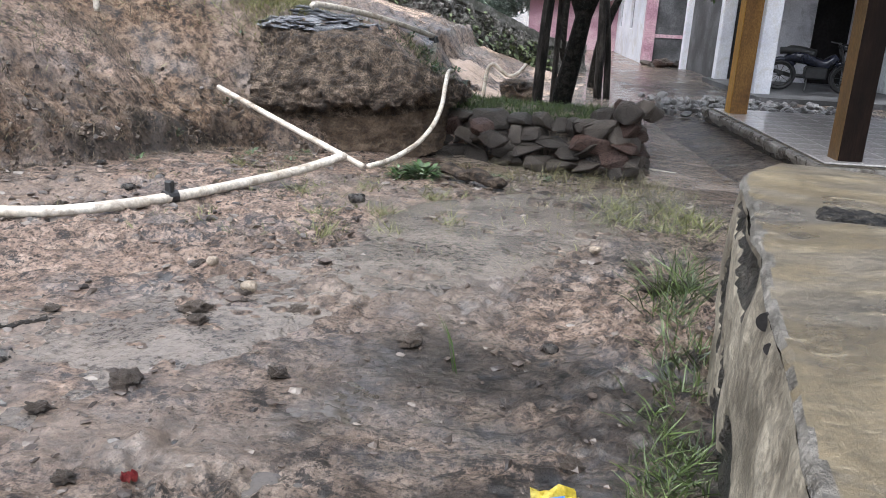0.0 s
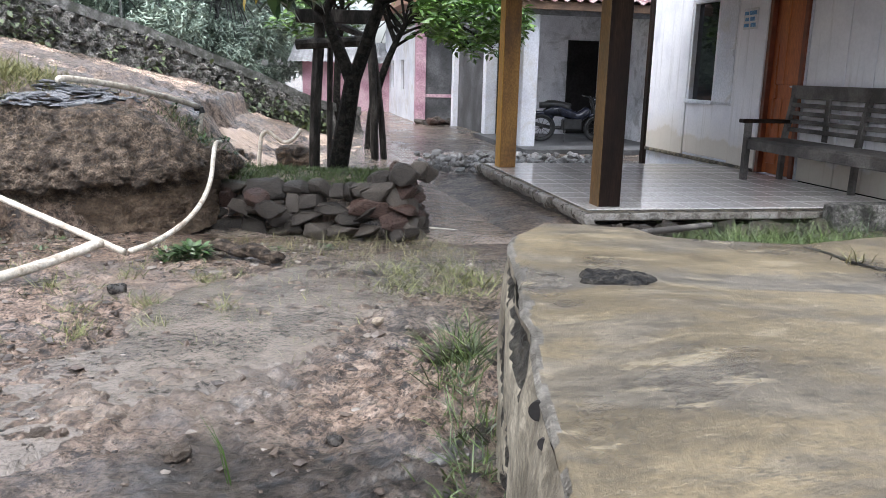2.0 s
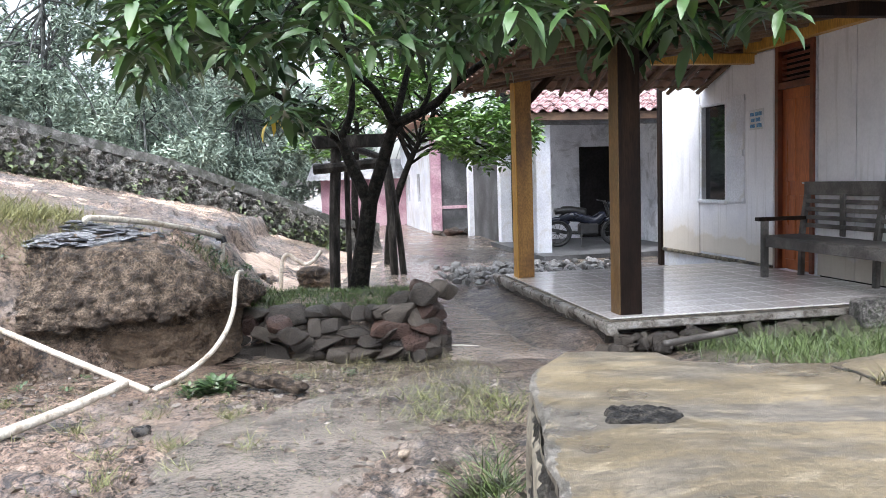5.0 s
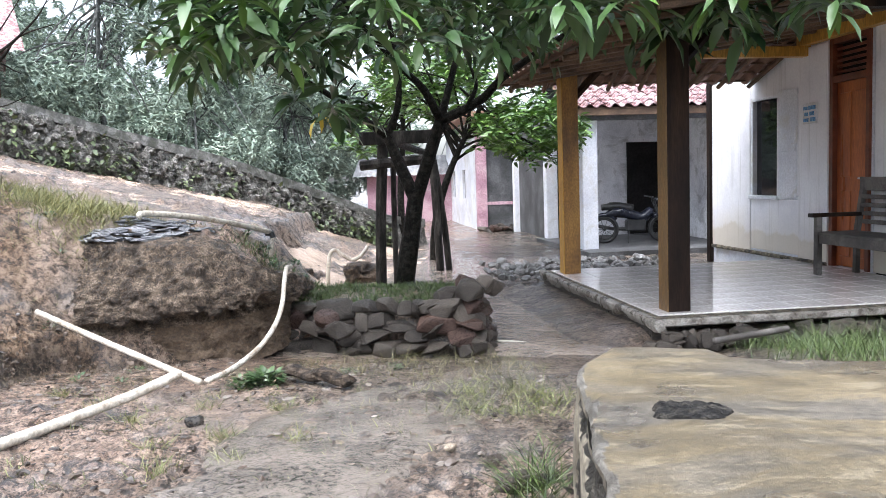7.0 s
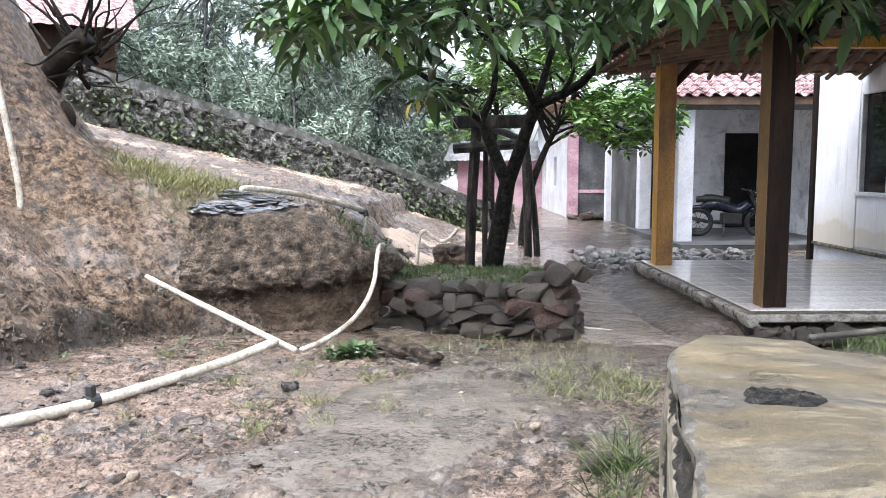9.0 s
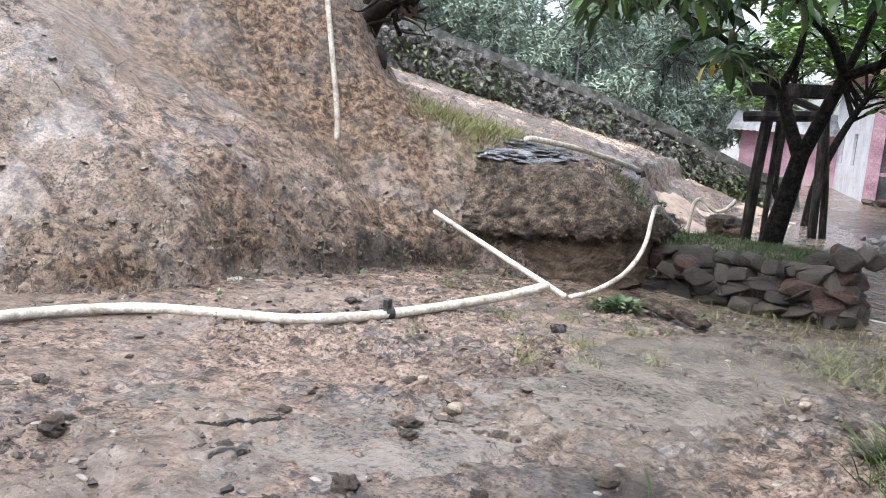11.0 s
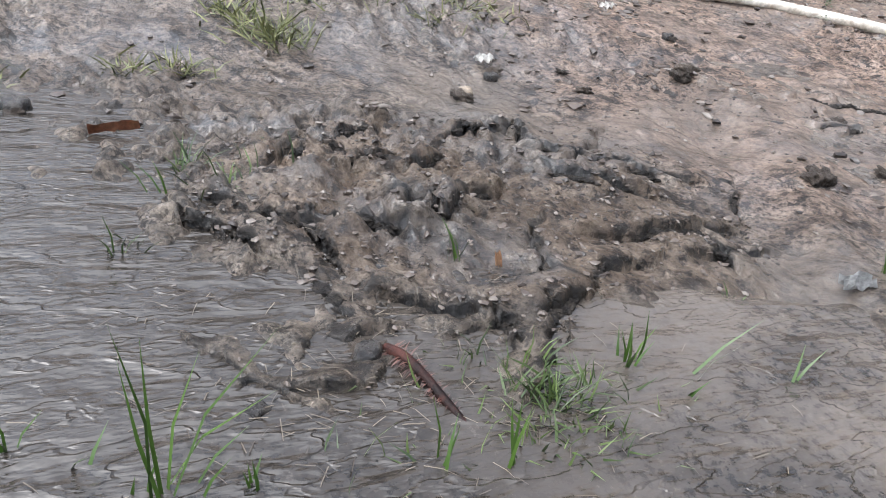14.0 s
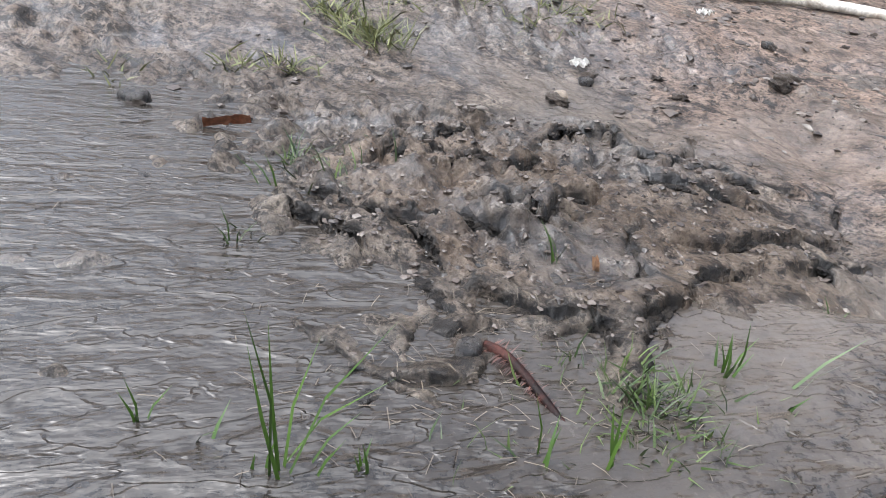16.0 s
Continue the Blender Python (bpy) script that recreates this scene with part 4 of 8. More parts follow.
# slab in front
def slab_edge(x):
    """The broken far edge of the slab, by x."""
    base = float(np.interp(x, [0.1, 0.155, 0.19, 0.29, 0.36, 0.57, 0.61, 0.68, 0.8, 1.02, 1.18, 1.33, 1.8, 7], [2.70, 2.74, 2.88, 3.10, 3.10, 3.08, 2.96, 2.92, 2.90, 2.87, 2.96, 3.04, 3.10, 3.10]))
    return base + 0.018 * float(fnoise(np.array(x), np.array(1.0), 0.12, 3, 1))


def build_slab():
    bm = bmesh.new()
    rng = random.Random(5)
    xs = [0.163 + 0.008 * i for i in range(8)] + [0.23 + 0.02 * i for i in range(58)] + [1.4 + 0.1 * i for i in range(50)]
    ys = [-3.0 + 0.03 * i for i in range(205)]
    chip = lambda y: 0.014 * float(fnoise(np.array(y), np.array(0.0), 0.20, 4, 3))
    grid = {}
    for j, y in enumerate(ys):
        for i, x in enumerate(xs):
            z = 0.58 + 0.03 * smooth(2.6, 1.9, y) * smooth(0.2, 0.5, x) + 0.006 * float(fnoise(np.array(x), np.array(y), 0.6, 3, 2))
            if i < 8:
                z += (0.5 + 0.5 * (7 - i) / 7) * 0.008 * float(fnoise(np.array(x), np.array(y), 0.06, 3, 4))
            far = slab_edge(x)
            yy = y if y < 1.9 else 1.9 + (y - 1.9) * (far - 1.9) / (ys[-1] - 1.9)
            xx = x + chip(y) * (8 - i) / 8 if i < 8 else x
            grid[i, j] = bm.verts.new((xx, yy, z - (0.012 if i == 0 or j == len(ys) - 1 else 0)))
    ni, nj = len(xs), len(ys)
    for i in range(ni - 1):
        for j in range(nj - 1):
            f = bm.faces.new((grid[i, j], grid[i + 1, j], grid[i + 1, j + 1], grid[i, j + 1]))
            wide = 0.013 + 0.026 * float(fnoise(np.array(0.3), np.array(ys[j]), 0.16, 3, 1))
            f.material_index = 1 if xs[i] - 0.163 < wide else 0
    top = part("pavement_slab", bm, CONCRETE, smoothed=True)
    top.data.materials.append(SLAB_RIM)
    tagged(top, "raised wet ochre concrete slab with stains", "slab", kind="structure")
    part("core", box((0.30, -2.95, -0.25), (6.28, 2.60, 0.55)), SLAB_SIDE, top)
    # side: a skin of plaster, fallen off in places
    bm = bmesh.new()
    rows, cols = 44, 520
    vs, bare = [], {}
    for j in range(cols):
        y = -3.0 + 5.715 * j / (cols - 1)
        line = []
        for i in range(rows):
            f = i / (rows - 1)
            down = 0.62 * f
            q = float(fnoise(np.array(0.6 * y + 0.2 * down), np.array(down), 0.22, 4, 4)) - 0.25 * float(smooth(0.30, 0.5, down))
            gone = float(smooth(-0.16, -0.28, q)) if i > 1 else 0.0
            bare[i, j] = gone > 0.5
            skin = 0.008 * float(fnoise(np.array(y), np.array(down), 0.12, 4, 2)) + 0.020 * gone + 0.012 * gone * float(fnoise(np.array(y), np.array(down), 0.05, 3, 1))
            line.append(bm.verts.new((0.163 + chip(y) * max(0.0, 1 - 3 * f) - 0.012 * min(1, f * 6) - 0.012 * f + (skin if i else 0), y, 0.567 - down)))
        vs.append(line)
    for j, (a, b) in enumerate(zip(vs, vs[1:])):
        for i in range(rows - 1):
            bm.faces.new((a[i], a[i + 1], b[i + 1], b[i])).material_index = int(bare[i, j] or bare[i + 1, j + 1])
    # face under the far edge
    last = vs[-1]
    for x in [0.185 + 0.02 * k for k in range(60)] + [1.5, 3.0, 6.2]:
        line = [bm.verts.new((x, slab_edge(x) - 0.004 + 0.03 * float(fnoise(np.array(x), np.array(k * 0.04), 0.12, 3, 2)) * min(1, k / 3), v.co.z)) for k, v in enumerate(last)]
        for i in range(rows - 1):
            bm.faces.new((last[i], last[i + 1], line[i + 1], line[i]))
        last = line
    side = part("side", bm, SLAB_SIDE, top, "pale plastered side with fallen patches", smoothed=True)
    side.data.materials.append(SLAB_BARE)
    return top


SLAB_RIM = surface("chipped_grey_rim", [(0.06, 0.053, 0.042), (0.115, 0.104, 0.086), (0.19, 0.175, 0.15)], 0.05, 0.008, (0.3, 0.6), 0.8, 0.008, stains=((0.05, 0.043, 0.032), 0.6))
SLAB_BARE = surface("damp_bare_core", [(0.018, 0.015, 0.011), (0.045, 0.038, 0.029), (0.09, 0.078, 0.06)], 0.06, 0.012, (0.4, 0.7), 1.0, 0.02, stains=((0.02, 0.028, 0.012), 0.6))
slab = build_slab()


# retaining wall on the hill
def build_hill_wall():
    top_line = [(-14.0, 6.2, 3.6), (-10.0, 9.7, 3.1), (-7.9, 11.6, 2.6), (-6.57, 12.96, 2.1), (-5.19, 14.37, 1.59), (-3.54, 16.04, 0.78), (-2.9, 16.7, 0.45), (-2.2, 17.4, 0.3)]
    line = spline(top_line, 30)
    bm = bmesh.new()
    rows = []
    for k, (x, y, z) in enumerate(line):
        row = []
        for i in range(16):
            f = i / 15
            b = 0.10 * float(fnoise(np.array(x * 1.4 + y), np.array(f * 1.6), 0.6, 4, 3)) * min(1, f * 5)
            drop = 1.5 * f
            out = 0.42 * f + b
            row.append(bm.verts.new((x + out * 0.71, y - out * 0.71, z - 0.13 - drop)))
        rows.append(row)
    for a, b in zip(rows, rows[1:]):
        for i in range(15):
            bm.faces.new((a[i], b[i], b[i + 1], a[i + 1]))
    wall = tagged(part("wall_hill", bm, HILL_STONE, smoothed=True), "dark mossy stone retaining wall sloping down the hill", "retaining wall", kind="structure")
    bm = bmesh.new()
    rows = []
    for k, (x, y, z) in enumerate(line):
        w = 0.02 * float(fnoise(np.array(k * 0.1), np.array(0.0), 0.4, 2, 1))
        rows.append([bm.verts.new((x + a * 0.71, y - a * 0.71, z + b + w)) for a, b in ((0.06, -0.16), (0.05, 0.0), (-0.28, 0.02), (-0.28, -0.4))])
    for a, b in zip(rows, rows[1:]):
        for i in range(3):
            bm.faces.new((a[i], b[i], b[i + 1], a[i + 1]))
    part("cap", bm, CAP, wall, "pale cement capping of the wall")
    return wall


HILL_STONE = surface("mossy_wall_stone", [(0.05, 0.047, 0.042), (0.15, 0.14, 0.128), (0.31, 0.292, 0.272)], 0.12, 0.03, (0.45, 0.8), 0.9, 0.04, stains=((0.07, 0.09, 0.045), 0.5))
CAP = surface("grey_cement_cap", [(0.05, 0.05, 0.043), (0.115, 0.113, 0.104), (0.20, 0.197, 0.187)], 0.15, 0.03, (0.5, 0.8), 0.6, 0.01, stains=((0.05, 0.055, 0.035), 0.8))
build_hill_wall()

# ---------------------------------------------------------------- leaves and blades
LEAF_V = np.array([(0, 0, 0), (0.35, 0, 0.02), (0.35, 0.5, 0.07), (0.35, -0.5, 0.07), (0.72, 0, -0.05), (0.72, 0.40, -0.01), (0.72, -0.40, -0.01), (1, 0, -0.18)])
LEAF_F = [(0, 3, 1), (0, 1, 2), (1, 3, 6, 4), (1, 4, 5, 2), (4, 6, 7), (4, 7, 5)]
BLADE_V = np.array([(0, 0.5, 0), (0, -0.5, 0), (0.55, 0.42, -0.06), (0.55, -0.42, -0.06), (1, 0, -0.28)])
BLADE_F = [(0, 1, 3, 2), (2, 3, 4)]


def frames(dirs):
    """Unit direction, side and normal for rows of directions, the normal as upright as can be."""
    d = dirs / np.linalg.norm(dirs, axis=1, keepdims=True)
    up = np.tile([0.0, 0.0, 1.0], (len(d), 1))
    flat = np.abs(d[:, 2]) > 0.98
    up[flat] = [1.0, 0.0, 0.0]
    side = np.cross(up, d)
    side /= np.linalg.norm(side, axis=1, keepdims=True)
    return d, side, np.cross(d, side)


def scatter_mesh(name, shape_v, shape_f, at, dirs, lengths, widths, mat, twist=None):
    """One mesh of many alike leaves or blades."""
    at, dirs = np.asarray(at, float), np.asarray(dirs, float)
    d, s, n = frames(dirs)
    if twist is not None:
        c, k = np.cos(twist)[:, None], np.sin(twist)[:, None]
        s, n = c * s + k * n, c * n - k * s
    L, W = np.asarray(lengths)[:, None, None], np.asarray(widths)[:, None, None]
    v = shape_v[None]
    co = at[:, None] + L * v[..., :1] * d[:, None] + W * v[..., 1:2] * s[:, None] + L * v[..., 2:] * n[:, None]
    m, k = len(at), len(shape_v)
    me = bpy.data.meshes.new(name)
    loops = np.concatenate([np.array(f)[None] + (np.arange(m) * k)[:, None] for f in shape_f], 1)
    sizes = np.tile([len(f) for f in shape_f], m)
    me.vertices.add(m * k)
    me.vertices.foreach_set("co", co.ravel())
    me.loops.add(loops.size)
    me.loops.foreach_set("vertex_index", loops.ravel())
    me.polygons.add(len(sizes))
    me.polygons.foreach_set("loop_start", np.r_[0, np.cumsum(sizes)[:-1]])
    me.polygons.foreach_set("loop_total", sizes)
    me.polygons.foreach_set("use_smooth", np.ones(len(sizes), bool))
    me.update(calc_edges=True)
    me.materials.append(mat)
    return me


def whorls(centres, per, length, rng, droop=0.9):
    """Rosettes of hanging leaves round twig ends: places, directions, lengths."""
    at, dirs, lens = [], [], []
    for c in centres:
        ax = rng.normal(size=3) * 0.25 + [0, 0, 0.35]
        for k in range(per):
            a = 2.399 * k + rng.rand()
            tilt = 0.35 - droop * rng.rand() * 1.15
            at.append(c + [0, 0, -0.012 * k])
            dirs.append(np.array([math.cos(a), math.sin(a), tilt]) + ax * 0.6)
            lens.append(length * (0.6 + 0.55 * rng.rand()))
    return np.array(at), np.array(dirs), np.array(lens)


def limb(points, r0, r1, sides=7):
    path = spline(points, 5)
    return path, np.linspace(r0, r1, len(path)), sides


# ---------------------------------------------------------------- pipes
def pipe_thing(name, points, radius, label, mat=None, detail=8, sides=10):
    return tagged(part(name, tube(spline(points, detail), radius, sides), mat or PVC, smoothed=True), label, "pipe")


long_pipe = pipe_thing("water_pipe", [(-3.95, -1.6, 0.29), (-3.68, -0.5, 0.24), (-3.61, 0.2, 0.195), (-3.61, 0.62, 0.165), (-3.57, 1.0, 0.14), (-3.50, 1.4, 0.12), (-3.42, 1.7, 0.10), (-3.40, 2.1, 0.07), (-3.37, 2.45, 0.05),
                                      (-3.2, 2.8, 0.04), (-2.9, 3.02, 0.035), (-2.6, 3.19, 0.035), (-2.41, 3.45, 0.035), (-2.29, 3.75, 0.033), (-2.2, 4.1, 0.03), (-2.08, 4.5, 0.04), (-1.93, 4.8, 0.09)], 0.027,
                       "long cream plastic water pipe lying across wet mud")
bm = tube([(-2.345, 3.62, 0.035), (-2.315, 3.68, 0.035)], 0.034, 12)
add_box(bm, (-2.35, 3.63, 0.05), (-2.31, 3.665, 0.115), 0.006)
part("strap", bm, RUBBER, long_pipe, "black rubber strap round the pipe")
pipe_thing("leaning_pipe", [(-3.33, 5.70, 0.31), (-2.6, 5.25, 0.185), (-1.8, 4.78, 0.045)], 0.019, "cream plastic pipe slanting down the bank")
pipe_thing("hose_arc", [(-1.80, 4.86, 0.03), (-1.78, 5.2, 0.02), (-1.75, 5.6, 0.06), (-1.75, 5.95, 0.14), (-1.78, 6.25, 0.25), (-1.82, 6.45, 0.38), (-1.85, 6.62, 0.47), (-1.9, 6.9, 0.46)], 0.017,
           "white plastic hose curving up to the bank")
up_pipe = pipe_thing("elbow_pipe", [(-3.24, 7.04, 0.885), (-3.19, 7.1, 0.915), (-2.93, 7.55, 0.85), (-2.70, 7.95, 0.755), (-2.52, 8.3, 0.66)], 0.026, "white plastic pipe with an elbow above the bank")
part("elbow", tube([(-2.56, 8.3, 0.65), (-2.50, 8.3, 0.64), (-2.49, 8.3, 0.60)], 0.030, 10), RUBBER, up_pipe, "dark elbow fitting")
part("riser", tube([(-2.50, 8.3, 0.61), (-2.54, 8.3, 0.22)], 0.021, 10), PVC, up_pipe)
pipe_thing("bent_hose", [(-2.56, 10.6, -0.30), (-2.54, 10.6, 0.0), (-2.51, 10.6, 0.21), (-2.44, 10.6, 0.27), (-2.34, 10.6, 0.20), (-2.22, 10.6, 0.14), (-2.11, 10.6, 0.19), (-2.03, 10.65, 0.30)], 0.025,
           "white plastic hose bent over beside the stream")
pipe_thing("leaning_pole", [(-4.19, 5.5, 0.80), (-4.21, 5.5, 1.05), (-4.30, 5.5, 1.55), (-4.41, 5.5, 2.12), (-4.53, 5.5, 2.75)], 0.022, "white plastic pole stuck upright in the hillside")
pipe_thing("pipe_stub", [(-0.30, 7.2, -0.24), (-0.02, 7.15, -0.25)], 0.022, "short white pipe end beside the stone wall")
pipe_thing("pipe_offcut", [(1.05, 5.15, 0.17), (1.45, 5.55, 0.14), (1.62, 5.75, 0.12)], 0.02, "grey plastic pipe offcut lying in grass", WOOD_GREY)


# ---------------------------------------------------------------- earth bank with its hollow
def build_bank():
    """The face of the bank: along its foot, up out of the hollow, over the ragged lip and back up the slope."""
    foot = spline([(-4.6, 7.0, 0.5), (-4.0, 6.45, 0.32), (-3.6, 6.22, 0.22), (-3.2, 6.10, 0.10), (-2.8, 6.18, 0.0), (-2.4, 6.26, -0.05), (-2.08, 6.38, -0.06), (-1.93, 6.65, -0.02), (-1.93, 7.1, 0.02), (-2.05, 7.8, 0.05)], 30)
    n = len(foot)
    along = np.linspace(0, 1, n)
    top = np.interp(along, [0, 0.2, 0.4, 0.55, 0.68, 0.8, 0.9, 1], [0.80, 0.74, 0.70, 0.66, 0.58, 0.47, 0.36, 0.27])
    hollow = np.interp(along, [0, 0.3, 0.42, 0.6, 0.75, 0.9, 1], [0, 0.0, 0.12, 0.20, 0.17, 0.05, 0])
    lip_at = np.interp(along, [0, 0.3, 0.45, 0.6, 0.75, 0.88, 1], [0.2, 0.25, 0.42, 0.52, 0.62, 0.7, 0.7])
    verts, faces, rows = [], [], 96
    for i in range(n):
        a, b = foot[max(i - 1, 0)], foot[min(i + 1, n - 1)]
        t = (b - a)[:2]
        t = t / np.linalg.norm(t)
        out = np.array([t[1], -t[0]])
        rag = 0.10 * noise.noise(Vector((foot[i][0] * 5, foot[i][1] * 5, 1))) + 0.06 * noise.noise(Vector((foot[i][0] * 14, foot[i][1] * 14, 2)))
        lip = lip_at[i] + rag * (hollow[i] > 0.03)
        back = np.interp(along[i], [0, 0.4, 0.7, 0.85, 1], [0.5, 0.42, 0.32, 0.14, 0.1])
        for j in range(rows):
            f = j / (rows - 1)
            if f < 0.62:
                g = f / 0.62
                z = foot[i][2] - 0.2 + (top[i] - foot[i][2] + 0.2) * g
                push = float(-hollow[i] * smooth(lip + 0.015, lip - 0.02, g))
                if g > lip:
                    h = (g - lip) / (1 - lip)
                    push = 0.05 * math.sin(min(1.0, h * 3) * 1.57) * (hollow[i] > 0.01) - back * h**1.5
            else:
                g = (f - 0.62) / 0.38
                z = top[i] + 0.05 * math.sin(g * 3.1) - 0.35 * max(0.0, g - 0.35)
                push = -back - 0.8 * g
            p3 = Vector((foot[i][0] * 2.2, foot[i][1] * 2.2, z * 3.0 + f))
            d = 0.05 * noise.fractal(p3, 0.8, 2.1, 6) + 0.05 * abs(noise.noise(p3 * 2.6)) + 0.045 * abs(noise.noise(Vector((p3.x * 5, p3.y * 5, p3.z * 9)))) + 0.03 * abs(noise.noise(p3 * 15)) + 0.016 * noise.noise(p3 * 31)
            soft = 0.75 if f < 0.62 and f / 0.62 < lip else 1.0
            p = foot[i][:2] + out * (push + soft * d * (1 if f < 0.6 else 0.6))
            verts.append((p[0], p[1], float(z) + 0.5 * d * (f > 0.5)))
    for i in range(n - 1):
        for j in range(rows - 1):
            k = i * rows + j
            faces.append((k, k + rows, k + rows + 1, k + 1))
    me = mesh_of("ground_bank", verts, faces, BANK, True)
    me.materials.append(SUBSOIL)
    me.polygons.foreach_set("material_index", [1 if (k % (rows - 1)) / rows / 0.62 < lip_at[k // (rows - 1)] - 0.12 and hollow[k // (rows - 1)] > 0.02 else 0 for k in range(len(faces))])
    return tagged(new("ground_bank", me), "overhanging eroded brown earth bank with a hollow below", "earth bank", kind="structure")


BANK = surface("crumbling_earth", [(0.055, 0.038, 0.026), (0.16, 0.115, 0.08), (0.31, 0.235, 0.172)], 0.09, 0.014, (0.4, 0.8), 1.0, 0.03, stains=((0.04, 0.029, 0.02), 0.8), grit=(0.4, 1.35))
SUBSOIL = surface("bare_tan_subsoil", [(0.10, 0.066, 0.04), (0.17, 0.118, 0.076), (0.235, 0.17, 0.115)], 0.12, 0.02, (0.5, 0.8), 0.9, 0.02, stains=((0.07, 0.05, 0.035), 0.5))
bank = build_bank()


def bank_roots():
    rng = np.random.RandomState(31)
    co = np.array([v.co[:] for v in bank.data.vertices])
    no = np.array([v.normal[:] for v in bank.data.vertices])
    pick = rng.choice(len(co), 3200, replace=False)
    pick = pick[(co[pick][:, 2] > 0.28)]
    d = no[pick] * 0.5 + rng.normal(0, 0.5, (len(pick), 3)) + [0, -0.2, -0.5]
    return tagged(new("root_fibres", scatter_mesh("root_fibres", BLADE_V, BLADE_F, co[pick], d, rng.uniform(0.02, 0.08, len(pick)), np.full(len(pick), 0.003), FIBRE)), "fine brown roots hanging from the earth bank", "roots", kind="stuff")


FIBRE = leaf_material("root_fibre", (0.02, 0.014, 0.01), (0.17, 0.13, 0.08), 0.7)
bank_roots()


# ---------------------------------------------------------------- dry stone wall of the terrace
def stone_shape(name, seed, mat):
    """An angular field stone: the hull of scattered points, its edges rubbed off."""
    rng = random.Random(seed * 7 + 1)
    bm = bmesh.new()
    for _ in range(16):
        v = Vector((rng.uniform(-1, 1), rng.uniform(-1, 1), rng.uniform(-1, 1)))
        k = max(abs(c) for c in v)
        v = v / k * rng.uniform(0.8, 1.05)
        bm.verts.new(v * (1.0 if v.length < 1.35 else 1.35 / v.length))
    got = bmesh.ops.convex_hull(bm, input=bm.verts)
    bmesh.ops.delete(bm, geom=[v for v in bm.verts if not v.link_faces], context="VERTS")
    bmesh.ops.bevel(bm, geom=list(bm.edges), offset=0.10, segments=1, affect="EDGES", profile=0.5)
    me = bpy.data.meshes.new(name)
    bm.to_mesh(me)
    bm.free()
    me.materials.append(mat)
    return me


STONES = [stone_shape("stone", s, STONE_RED if s % 4 == 3 else STONE) for s in range(1, 10)]


def place_piece(name, me, m, parent):
    ob = new(name, me)
    ob.parent = parent
    ob.matrix_basis = m
    return ob


def build_stone_wall():
    rng = random.Random(11)
    wall = thing("stone_wall", "low dry wall of dark wet field stones round a terrace", "stone wall")
    line = spline([(-1.98, 7.0, 0.08), (-1.55, 6.86, 0.05), (-1.0, 6.72, 0.10), (-0.55, 6.62, 0.13), (-0.33, 6.78, 0.26), (-0.34, 7.3, 0.20), (-0.44, 8.0, 0.10), (-0.6, 8.7, 0.0)], 12)
    at = 0.0
    dist = np.r_[0, np.cumsum(np.linalg.norm(np.diff(line[:, :2], axis=0), axis=1))]
    for row in range(5):
        at = rng.random() * 0.1
        while at < dist[-1]:
            x, y, top = [np.interp(at, dist, line[:, k]) for k in range(3)]
            x2, y2 = [np.interp(at + 0.05, dist, line[:, k]) for k in range(2)]
            a = math.atan2(y2 - y, x2 - x)
            size = rng.choice((0.06, 0.08, 0.10, 0.12, 0.15, 0.19))
            z = -0.34 + row * 0.105 + rng.uniform(-0.04, 0.04)
            if z < top + 0.02:
                h = rng.uniform(0.045, 0.10)
                inn = 0.03 * row
                m = Matrix.LocRotScale((x - math.sin(a) * inn, y + math.cos(a) * inn, z + 0.03), Euler((rng.uniform(-0.4, 0.4), rng.uniform(-0.35, 0.35), a + rng.uniform(-0.5, 0.5))), (size, rng.uniform(0.08, 0.12), h))
                place_piece("stone", rng.choice(STONES), m, wall)
            at += size * 1.6
    for x, y, z, s in ((-1.60, 6.80, 0.03, 0.11), (-1.78, 6.92, -0.05, 0.10), (-1.46, 6.70, -0.03, 0.12), (-0.42, 6.75, 0.27, 0.13), (-0.36, 7.0, 0.28, 0.12), (-0.62, 6.9, 0.20, 0.13), (-0.3, 7.25, 0.22, 0.12)):
        m = Matrix.LocRotScale((x, y, z), Euler((rng.uniform(-0.4, 0.4), rng.uniform(-0.4, 0.4), rng.uniform(0, 6))), (s, s * 0.85, s * 0.62))
        place_piece("stone", STONES[(int(s * 100)) % 9], m, wall)
    return wall


build_stone_wall()

# log and loose rocks
def rough_log(name, a, b, r, label, mat):
    a, b = Vector(a), Vector(b)
    rng = random.Random(4)
    pts = [a.lerp(b, k / 12) + Vector((rng.uniform(-0.008, 0.008), rng.uniform(-0.008, 0.008), 0.016 * math.sin(k * 1.1))) for k in range(13)]
    bm = bmesh.new()
    add_tube(bm, pts, [r * (0.55 if k in (0, 12) else rng.uniform(0.8, 1.1)) for k in range(13)], 10)
    for v in bm.verts:
        v.co += Vector((noise.noise(v.co * 22), noise.noise(v.co * 22 + Vector((5, 0, 0))), noise.noise(v.co * 22 + Vector((0, 9, 0))))) * 0.022
        v.co.z = a.z + (v.co.z - a.z) * 0.72
    ob = part(name, bm, mat)
    return tagged(ob, label, "log")


LOG = surface("sodden_brown_log", [(0.014, 0.010, 0.007), (0.05, 0.036, 0.026), (0.13, 0.10, 0.074)], 0.06, 0.012, (0.4, 0.8), 1.0, 0.012, spec=0.25)
rough_log("log", (-1.50, 5.40, -0.04), (-1.02, 5.08, -0.02), 0.052, "short rotten brown log lying on mud", LOG)


